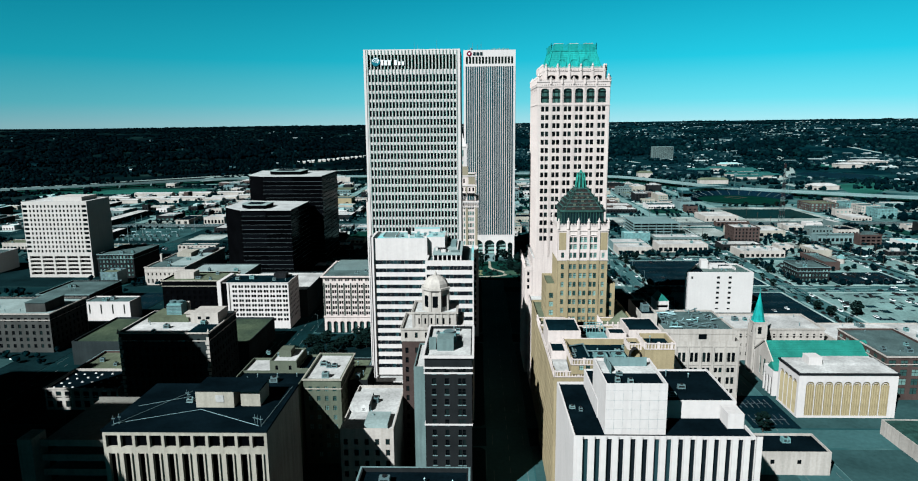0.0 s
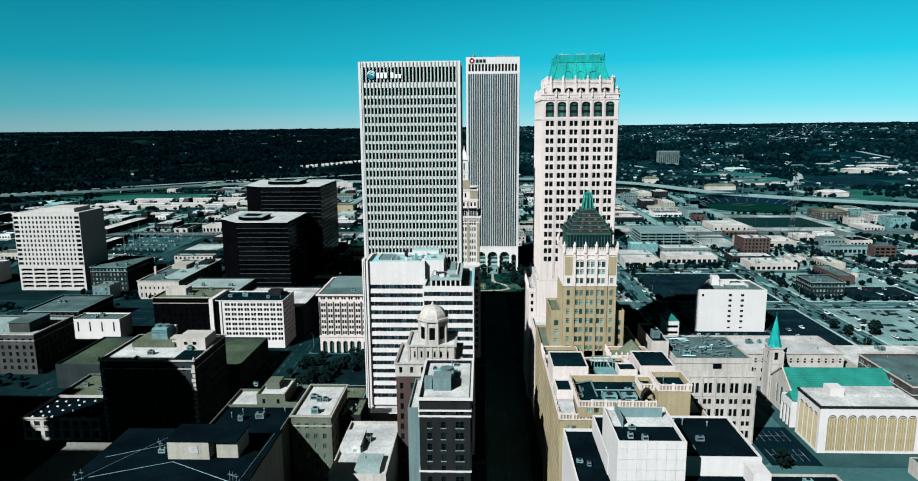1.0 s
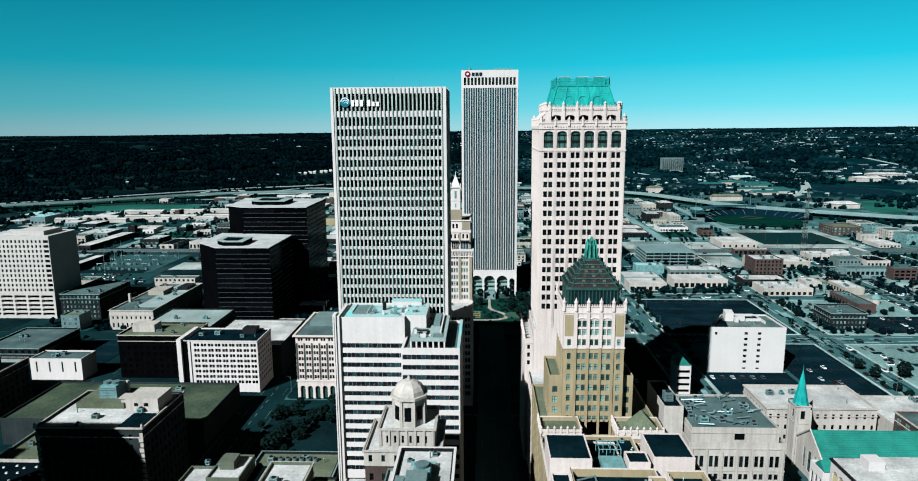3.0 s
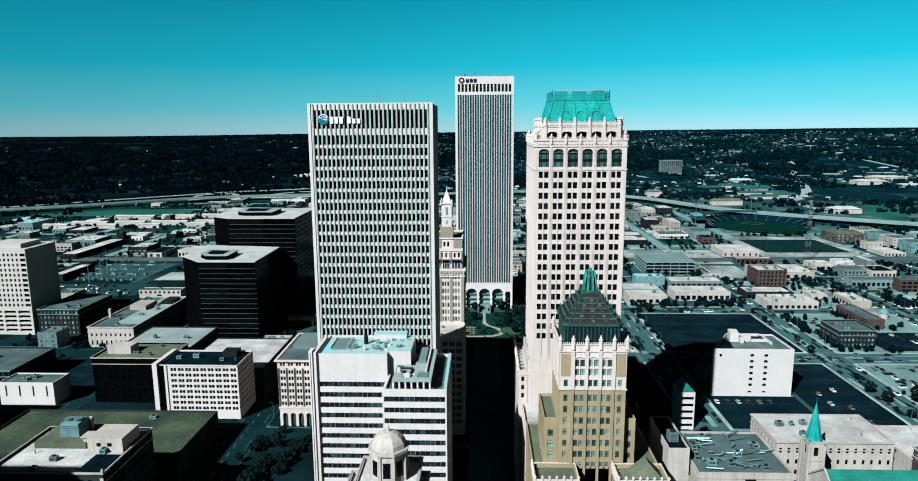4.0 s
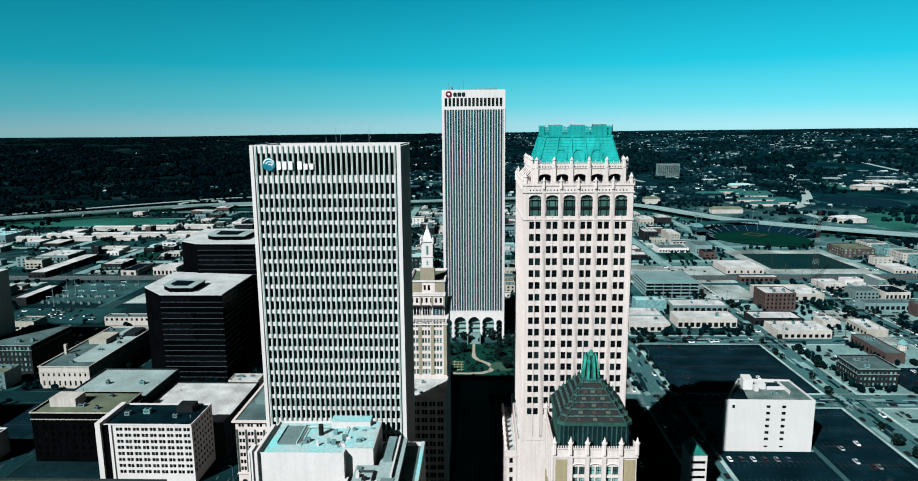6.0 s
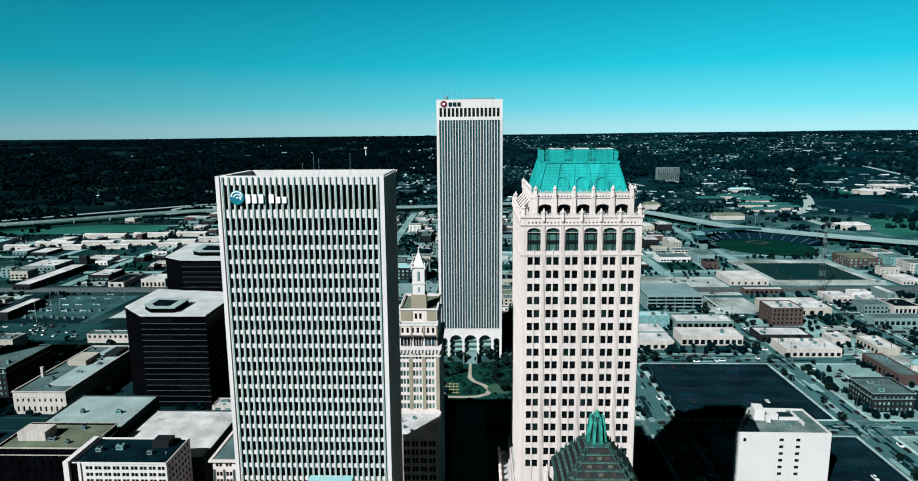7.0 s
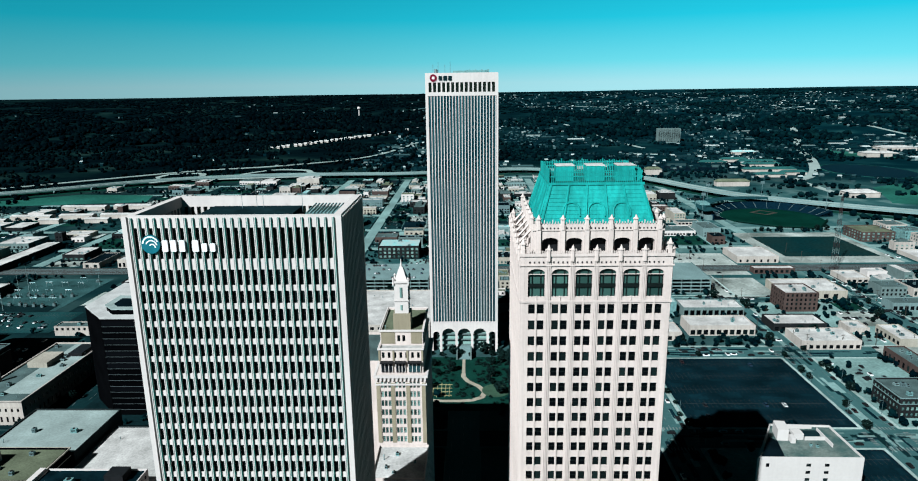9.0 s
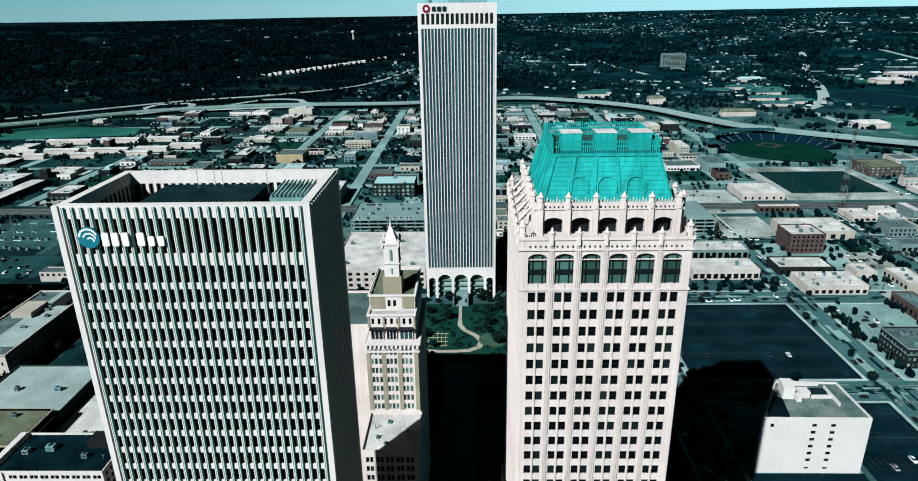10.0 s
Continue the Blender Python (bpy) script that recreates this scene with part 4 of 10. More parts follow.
        cres.box(e1 - 0.1, e1 + 0.1, yv - 0.1, yv + 0.1, 167.2, 167.2 + tall)
    for z, hh in ((168.8, 0.3), (169.8, 0.18)):
        for yv in (f0, f1):
            cres.box(e0, e1, yv - 0.06, yv + 0.06, z, z + hh)
        for xv in (e0, e1):
            cres.box(xv - 0.06, xv + 0.06, f0, f1, z, z + hh)
    part("cresting", cres, COPPER, crown, "tall pierced copper cresting")
    deck = Mesh().box(e0, e1, f0, f1, 165.6, 167.25)
    part("crown_deck", deck, COPPERD, crown)
    for k in range(3):
        sky_l = Mesh()
        x = e0 + 2 + k * 7.5
        sky_l.box(x, x + 4.4, f0 + 4, f0 + 8, 167.25, 171.0, 0)
        sky_l.box(x - 0.1, x + 4.5, f0 + 3.9, f0 + 8.1, 171.0, 171.2, 1)
        part("roof_hatch", sky_l, [COPPER, ROOFWHITE], crown)
    # the older, lower building at its foot
    o = [(26.8, 66.4, 308.0, 330.0, 43.5), (25.4, 29.0, 330.1, 366.0, 58.0), (29.1, 66.4, 330.1, 370.0, 62.2)]
    low_cols = {"S": (pairs(39.6, 6, 1.5, 0.5), floors(6, 9, 4.0, 2.5)), "W": (pairs(22, 3, 1.5, 0.5), floors(6, 9, 4.0, 2.5))}
    block(t, *o[0][:4], 0, o[0][4], TERRA, ROOFWHITE, low_cols, 1.2, 0.4, "dark", 60)
    block(t, *o[1][:4], 0, o[1][4], TERRA, ROOFWHITE, {"W": (pairs(35.9, 5, 1.5, 0.5), floors(6, 13, 4.0, 2.4)), "S": (((1.0, 2.2),), floors(46, 3, 3.6, 2.0))}, 1.2, 0.4, "dark", 60)
    block(t, *o[2][:4], 0, o[2][4], TERRA, ROOFWHITE, {}, 0.3)
    low = Mesh()
    ring(low, *o[0][:4], 41.2, 41.6, 0.3)
    ring(low, *o[1][:4], 55.8, 56.2, 0.3)
    for i in range(9):
        pinnacle(low, 25.3, 333 + 4 * i, 58.2, 2.2, 0.55)
    for i in range(11):
        pinnacle(low, 28 + 3.8 * i, 307.9, 43.7, 1.8, 0.5)
    part("finial_band", low, TERRA, t)


COPPERL = surface("streaked_copper", (0.014, 0.125, 0.098), 0.7, 0.5, 0.5, 2.0, 0.3, 0.4)


def buff_tower():
    """Buff brick tower with terracotta top, steep tiled roof and a copper lantern."""
    x0, x1, y0, y1, T, h = 35.2, 56.4, 274.2, 295.5, 73.4, 88.4
    t = thing("brick_tower", 46, 285, 0, "buff brick gothic tower with dark tiled pyramid roof", "skyscraper")
    W = x1 - x0
    rows = floors(45.8, 7, 3.9, 2.3)
    cs = [(1.3, 2.6)] + [(a + 4.1, b + 4.1) for a, b in pairs(W - 8.2, 3, 1.35, 0.4)] + [(W - 2.6, W - 1.3)]
    me, panes = Mesh(), []
    for a, b in (((x0, y0), (x1, y0)), ((x0, y1), (x0, y0)), ((x1, y0), (x1, y1))):
        facade(me, panes, a, b, 40, T, cs, rows, 0.4)
    facade(me, [], (x1, y1), (x0, y1), 40, T)
    part("wall", me, BUFF, t)
    top, tp = Mesh(), []
    for a, b in (((x0, y0), (x1, y0)), ((x0, y1), (x0, y0)), ((x1, y0), (x1, y1))):
        mid = [(a_ + 4.1, b_ + 4.1) for a_, b_ in pairs(W - 8.2, 3, 1.5, 0.3)]
        facade(top, tp, a, b, T, T + 3.9, cs, [(T + 0.9, T + 3.2)], 0.4)
        facade(top, tp, a, b, T + 3.9, T + 10.6, mid, [(T + 4.6, T + 6.9), (T + 7.6, T + 10.0)], 0.5)
        facade(top, [], a, b, T + 10.6, h)
    facade(top, [], (x1, y1), (x0, y1), T, h)
    top.face([(x0, y0, h - 1.6), (x1, y0, h - 1.6), (x1, y1, h - 1.6), (x0, y1, h - 1.6)])
    part("terracotta_top", top, TERRA, t)
    set_panes(panes, "green", t, 120)
    set_panes(tp, "green", t, 60)
    for x in (x0, x1 - 3.6):
        part("brick_corner", Mesh().box(x + 0.3, x + 3.3, y0 - 0.12, y0 - 0.003, T + 4.4, T + 12.0), BUFF, t)
    pitch = (W - 8.2) / 3
    for k in range(3):
        ar = Mesh()
        c = x0 + 4.1 + pitch * (k + 0.5)
        pts = [(c - 1.95 * math.cos(math.pi * i / 10), T + 9.9 + 1.1 * math.sin(math.pi * i / 10)) for i in range(11)]
        for (p, q), (p2, q2) in zip(pts, pts[1:]):
            ar.bar((p, y0 - 0.15, q), (p2, y0 - 0.15, q2), 0.26)
        part("window_arch", ar, TERRA, t)
    pier = Mesh().box(-0.55, 0.55, -0.5, -0.003, 0, 12.8)
    pd = pier.data("pier", [TERRA])
    bp = Mesh().box(-0.42, 0.42, -0.42, -0.002, 0, T - 40.4).data("brick_pier", [BUFF])
    for k in range(4):
        for m in (Matrix.Translation((x0 + 4.1 + pitch * k, y0, 0)), Matrix.Translation((x0, y0 + 4.1 + pitch * k, 0)) @ Matrix.Rotation(radians(-90), 4, "Z")):
            shared("brick_pier", bp, t, m @ Matrix.Translation((0, 0, 40.3)))
            shared("pier", pd, t, m @ Matrix.Translation((0, 0, T + 0.1)))
    for i in range(34):
        u = x0 + 0.4 + i * (W - 0.8) / 33
        part("merlon", Mesh().box(u - 0.14, u + 0.14, y0 - 0.2, y0 + 0.1, h + 0.15, h + 0.8), TERRA, t)
        v = y0 + 0.4 + i * (y1 - y0 - 0.8) / 33
        part("merlon", Mesh().box(x0 - 0.2, x0 + 0.1, v - 0.14, v + 0.14, h + 0.15, h + 0.8), TERRA, t)
    for z0, z1, o in ((h - 0.1, h + 0.15, 0.25), (h - 2.4, h - 2.0, 0.3), (T - 0.2, T + 0.3, 0.3)):
        band = Mesh()
        ring(band, x0, x1, y0, y1, z0, z1, o)
        part("terracotta_band", band, TERRA, t)
    for x, y in [(x0, y0), (x1, y0), (x0, y1), (x1, y1)] + [(x0 + 4.1 + pitch * k, y0 - 0.2) for k in range(4)]:
        pin = Mesh()
        pinnacle(pin, x, y, h + 0.1, 3.2, 0.62)
        part("pinnacle", pin, TERRA, t)
    part("attic", Mesh().box(x0 + 1.8, x1 - 1.8, y0 + 2.0, y1 - 2.0, h - 1.7, 94.0), SLATE, t)
    cx, cy = (x0 + x1) / 2, (y0 + y1) / 2 + 0.5

    def cut_square(r):
        c = r * 0.16
        return [(cx - r + c, cy - r), (cx + r - c, cy - r), (cx + r, cy - r + c), (cx + r, cy + r - c), (cx + r - c, cy + r), (cx - r + c, cy + r), (cx - r, cy + r - c), (cx - r, cy - r + c)]

    tile = surface("patterned_roof_tile", (0.0016, 0.005, 0.0045), 0.6, 0.5, 0.5, 3.0, 0.3, 0.0, 0.0, 0.1, (0.008, 0.005, 0.0045))
    ledge = surface("weathered_ledge", (0.034, 0.062, 0.056), 0.7, 0.5, 0.6, 2.5, 0.3, 0.3, spec=0.1)
    pyr = part("pyramid_roof", Mesh().prism(cut_square(9.75), 93.9, 94.8), COPPERD, t, "stepped dark tile pyramid")
    for k in range(6):
        ra, rb, z = 9.3 - 1.14 * k, 8.32 - 1.14 * k, 94.8 + 1.42 * k
        part("tile_slope", Mesh().prism(cut_square(ra), z, z + 1.25, 0, cut_square(rb)), tile, pyr, "dark patterned tile slope")
        part("tile_course", Mesh().prism(cut_square(rb + 0.42), z + 1.2, z + 1.42), ledge, pyr, "weathered green ledge")
        for a in cut_square(rb + 0.3):
            part("finial", Mesh().cyl(*a, z + 1.42, z + 2.4, 0.3, 0.05, 6), COPPERD, pyr)
        for q in range(-3, 4):
            u = q * rb * 0.24
            for ax, ay in ((cx + u, cy - rb - 0.25), (cx - rb - 0.25, cy + u)):
                part("crest", Mesh().cyl(ax, ay, z + 1.42, z + 1.95, 0.16, 0.04, 5), COPPERW, pyr)
        if k < 5:
            for q in (-1, 0, 1):
                part("roof_panel", Mesh().box(cx + q * rb * 0.5 - 0.55, cx + q * rb * 0.5 + 0.55, cy - ra + 0.25, cy - ra + 0.6, z + 0.15, z + 1.0), REDBRICK if (q + k) % 2 else OLIVE, pyr)
    for a, b in zip(cut_square(9.4), cut_square(2.75)):
        part("hip_rib", Mesh().bar((*a, 94.8), (*b, 103.3), 0.17), COPPERD, pyr)
    for k in range(14):
        u = -8.1 + 16.2 * k / 13
        for gx, gy in ((cx + u, y0 + 1.9), (x0 + 1.7, cy + u)):
            part("attic_mullion", Mesh().box(gx - 0.16, gx + 0.16, gy - 0.16, gy + 0.16, h - 1.6, 93.9), COPPERD, t)
    part("lantern_base", Mesh().cyl(cx, cy, 103.0, 103.9, 3.0, 2.5, 8, 0, math.pi / 8), COPPERW, t)
    part("lantern_core", Mesh().cyl(cx, cy, 103.9, 107.8, 1.55, 1.2, 8).cyl(cx, cy, 107.8, 109.9, 1.7, 1.1, 8), COPPERD, t)
    for i in range(8):
        a = math.pi / 8 + i * math.pi / 4
        part("lantern_rib", Mesh().bar((cx + 2.2 * math.cos(a), cy + 2.2 * math.sin(a), 103.7), (cx + 1.65 * math.cos(a), cy + 1.65 * math.sin(a), 108.6), 0.42), COPPERL, t, "green copper rib")
        part("lantern_cap", Mesh().cyl(cx + 1.5 * math.cos(a), cy + 1.5 * math.sin(a), 108.5, 110.2, 0.5, 0.15, 6), COPPERL, t)
    part("lantern_top", Mesh().cyl(cx, cy, 109.7, 111.3, 1.0, 0.25, 8), COPPERL, t)
    rows_l = floors(5, 14, 3.9, 2.3)
    block(t, x1 + 0.01, 60.6, 277.0, 295.0, 0, 62.2, BUFF, ROOFTAN, {"S": (((1.1, 2.9),), rows_l), "E": (even(18, 5, 0.4), rows_l)}, 1.0, 0.35, "green", 80)
    block(t, 30.6, x0 - 0.01, 277.0, 297.0, 0, 62.2, BUFF, ROOFTAN, {"S": (((1.3, 3.1),), rows_l), "W": (even(20, 5, 0.4), rows_l)}, 1.0, 0.35, "green", 100)
    wl = floors(5, 10, 3.9, 2.3)
    block(t, 26.9, 40.5, 264.0, 274.1, 0, 47.5, BUFF, ROOFTAN, {"S": (pairs(13.6, 2, 1.4, 0.4), wl), "W": (pairs(10.1, 2, 1.3, 0.4), wl)}, 1.2, 0.35, "green", 120)
    block(t, 53.0, 68.5, 264.0, 274.1, 0, 47.5, BUFF, ROOFTAN, {"S": (pairs(15.5, 3, 1.4, 0.4), wl)}, 1.2, 0.35, "green", 120)
    block(t, 40.51, 52.99, 271.0, 274.15, 0, 41.0, BUFF, ROOFTAN, {"S": (pairs(12.4, 3, 1.3, 0.4), floors(5, 8, 3.9, 2.3))}, 0.6, 0.35, "green", 120)
    block(t, 26.9, 68.5, 274.2, 307.0, 0, 46.5, BUFF, ROOFTAN, {"W": (pairs(32, 5, 1.3, 0.4), wl)}, 1.0, 0.35, "green", 60)
    for a, b in ((26.9, 40.5), (53.0, 68.5)):
        wt = Mesh()
        ring(wt, a, b, 264.0, 274.1, 44.6, 45.0, 0.25)
        ring(wt, a, b, 264.0, 274.1, 46.9, 47.8, 0.35)
        wt.box(a - 0.06, b + 0.06, 263.9, 263.997, 45.0, 46.9)
        n = int((b - a) / 2.2)
        for i in range(n + 1):
            pinnacle(wt, a + (b - a) * i / n, 263.8, 47.8, 1.4, 0.4)
        for i in range(6):
            pinnacle(wt, a - 0.2, 265 + 1.8 * i, 47.8, 1.4, 0.4)
        part("terracotta_trim", wt, TERRA, t)
    gb = Mesh().prism([(58, 266), (67.5, 266), (67.5, 273.5), (58, 273.5)], 46.6, 51.5, 0, [(62.5, 268), (63, 268), (63, 272), (62.5, 272)])
    part("small_hip_roof", gb, ROOFTAN, t)


gas_tower()
ribbed_tower()
terracotta_tower()
buff_tower()


# ---- buildings along the avenues, south to north ----
def simple(name, x0, x1, y0, y1, h, wall, roof, label, faces=None, pane="dark", parapet=0.9, cornice=None, units=0, seed=1, limit=90, category="building", group="", big=1.0):
    t = thing(name, (x0 + x1) / 2, (y0 + y1) / 2, 0, label, category, group)
    block(t, x0, x1, y0, y1, 0, h, wall, roof, faces, parapet, 0.35, pane, limit)
    if cornice:
        me = Mesh()
        ring(me, x0, x1, y0, y1, h - 0.55, h + 0.06, 0.5)
        ring(me, x0, x1, y0, y1, h - 4.2, h - 3.8, 0.25)
        part("cornice", me, cornice, t)
    if units:
        clutter(x0 + 3, x1 - 3, y0 + 3, y1 - 3, h - parapet, units, seed, big)
    return t


def banded_building():
    """White office block with long window bands, in two steps."""
    t = thing("banded_office_block", -24, 290, 0, "white office block with long dark window bands and an aqua roof", "office building")
    rows = floors(20.5, 14, 3.77, 1.8)
    def ribbon(w, n):
        return even(w, n, 0.985, 0.5)
    me, panes = Mesh(), []
    x0, x1, y0, y1, h = -46.0, -22.0, 284.0, 304.0, 81.3
    facade(me, panes, (x0, y0), (x1, y0), 17, h, ribbon(24, 14), rows, 0.3)
    facade(me, [], (x1, y0), (x1, y1), 17, h)
    facade(me, [], (x1, y1), (x0, y1), 17, h)
    facade(me, [], (x0, y1), (x0, y0), 17, h)
    t0 = 0.4
    for a, b, c, d in (((x0, y0), (x1, y0), (x1 - t0, y0 + t0), (x0 + t0, y0 + t0)), ((x1, y0), (x1, y1), (x1 - t0, y1 - t0), (x1 - t0, y0 + t0)),
                       ((x1, y1), (x0, y1), (x0 + t0, y1 - t0), (x1 - t0, y1 - t0)), ((x0, y1), (x0, y0), (x0 + t0, y0 + t0), (x0 + t0, y1 - t0))):
        me.face([(*a, h), (*b, h), (*c, h), (*d, h)])
        me.face([(*d, h - 0.7), (*c, h - 0.7), (*c, h), (*d, h)])
    part("wall", me, WHITE, t)
    set_panes(panes, "ribbon", t, 110)
    part("roof", Mesh().box(x0 + t0, x1 - t0, y0 + t0, y1 - t0, h - 1.0, h - 0.6), ROOFAQUA, t)
    well = Mesh().box(-42.5, -37, 290, 301, h - 0.6, h - 0.1)
    part("roof_light", well, GREYSTONE, t)
    part("rear_wing", Mesh().box(-21.99, -14.2, 286.6, 304.0, 72.7, h), WHITE, t)
    part("rear_wing_roof", Mesh().box(-22.35, -14.5, 286.9, 303.7, h - 0.1, h + 0.08), ROOFAQUA, t)
    part("roof_house", Mesh().box(-29, -17.2, 300.4, 303.9, h - 0.6, h + 1.7), WHITE, t)
    part("roof_house_cover", Mesh().box(-29.1, -17.1, 300.3, 304.0, h + 1.7, h + 1.85), ROOFAQUA, t)
    part("flue", Mesh().cyl(-31.2, 296.2, h - 0.6, h + 2.6, 0.75, 0.75, 12), DARKMETAL, t)
    part("roof_well_frame", Mesh().box(-42.8, -42.5, 290, 301, h - 0.6, h + 0.3).box(-37, -36.7, 290, 301, h - 0.6, h + 0.3).box(-42.8, -36.7, 301, 301.3, h - 0.6, h + 0.3), ROOFAQUA, t)
    rr = random.Random(41)
    for _ in range(16):
        x, y, q = rr.uniform(-35, -16), rr.uniform(288.5, 299), rr.uniform(0.3, 0.8)
        part("roof_vent", Mesh().box(x - q, x + q, y - q * 0.7, y + q * 0.7, h - 0.6, h + rr.uniform(0.2, 1.1)), rr.choice((METAL, WHITE, METALAQ)), t)
    for a, b in (((-36, 288.6), (-36, 299.5)), ((-36, 299.5), (-30, 299.5)), ((-24, 288), (-24, 300))):
        part("roof_pipe", Mesh().bar((*a, h + 0.25), (*b, h + 0.25), 0.14), WHITE, t)
    block(t, -21.99, -1.2, 272.0, 306.0, 0, 73.6, WHITE, ROOFGREY, {"S": (ribbon(20.8, 12), floors(20.5, 14, 3.77, 1.8)), "E": (ribbon(34, 18), floors(20.5, 14, 3.77, 1.8))}, 1.0, 0.3, "ribbon", 200, 0.9)
    for i in range(7):
        x = -18.6 + i * 1.98
        part("screen_post", Mesh().box(x - 0.28, x + 0.28, 273.3, 274.0, 72.6, 75.8), WHITE, t)
    part("plant_deck", Mesh().prism([(-18.9, 273.2), (-6.2, 273.2), (-6.2, 302.5), (-12.6, 302.5), (-12.6, 286.0), (-18.9, 286.0)], 75.8, 76.7), ROOFPALE, t, "pale grey deck over the roof plant")
    part("plant_room", Mesh().prism([(-18.4, 275.5), (-6.8, 275.5), (-6.8, 302.0), (-12.2, 302.0), (-12.2, 285.6), (-18.4, 285.6)], 72.6, 75.75), DARKMETAL, t)
    part("deck_kerb", Mesh().box(-8.6, -8.1, 279.0, 302.0, 76.7, 77.7), WHITE, t)
    part("plant_cowl", Mesh().box(-11.6, -9.2, 288.0, 301.0, 76.7, 77.9), GREYCON, t)
    part("deck_grille", Mesh().box(-11.0, -7.4, 275.0, 279.0, 76.7, 76.95), GREYSTONE, t)
    rr = random.Random(43)
    for _ in range(9):
        x, y, q = rr.uniform(-18, -12), rr.uniform(274.5, 284.5), rr.uniform(0.25, 0.7)
        part("deck_unit", Mesh().box(x - q, x + q, y - q, y + q * 0.6, 76.7, 76.7 + rr.uniform(0.4, 1.6)), rr.choice((METAL, DARKMETAL, WHITE)), t)
    part("deck_duct", Mesh().bar((-17.5, 282, 77.2), (-13.2, 282, 77.2), 0.35).bar((-13.2, 282, 77.2), (-13.2, 277.5, 77.2), 0.35), DARKMETAL, t)
    part("aqua_edge", Mesh().box(-2.2, -1.15, 272.6, 305, 73.62, 74.3), ROOFAQUA, t)
    # stair pylon beside the bands
    py = Mesh().box(-48.4, -47.2, 282.5, 286.4, 0, 82.6).box(-47.1, -46.02, 283.0, 300, 0, 82.0)
    part("stair_pylon", py, WHITE, t)
    j = Mesh().box(-47.9, -47.75, 282.42, 282.497, 0, 82)
    part("joint", j, DARKMETAL, t)
    block(t, -46.0, -22.02, 276.0, 303.9, 0, 16.9, WHITE, ROOFWHITE, {"S": (ribbon(24, 14), [(4, 7.5), (10.5, 13.5)])}, 0.9, 0.3, "ribbon", 60)
    block(t, -45.0, -22.02, 271.0, 275.9, 0, 11.5, GREYSTONE, ROOFAQUA, {"S": (ribbon(22.9, 12), [(3, 7.5)])}, 0.6, 0.3, "ribbon", 40)
    clutter(-20, -4, 297, 304, 72.6, 4, 31)


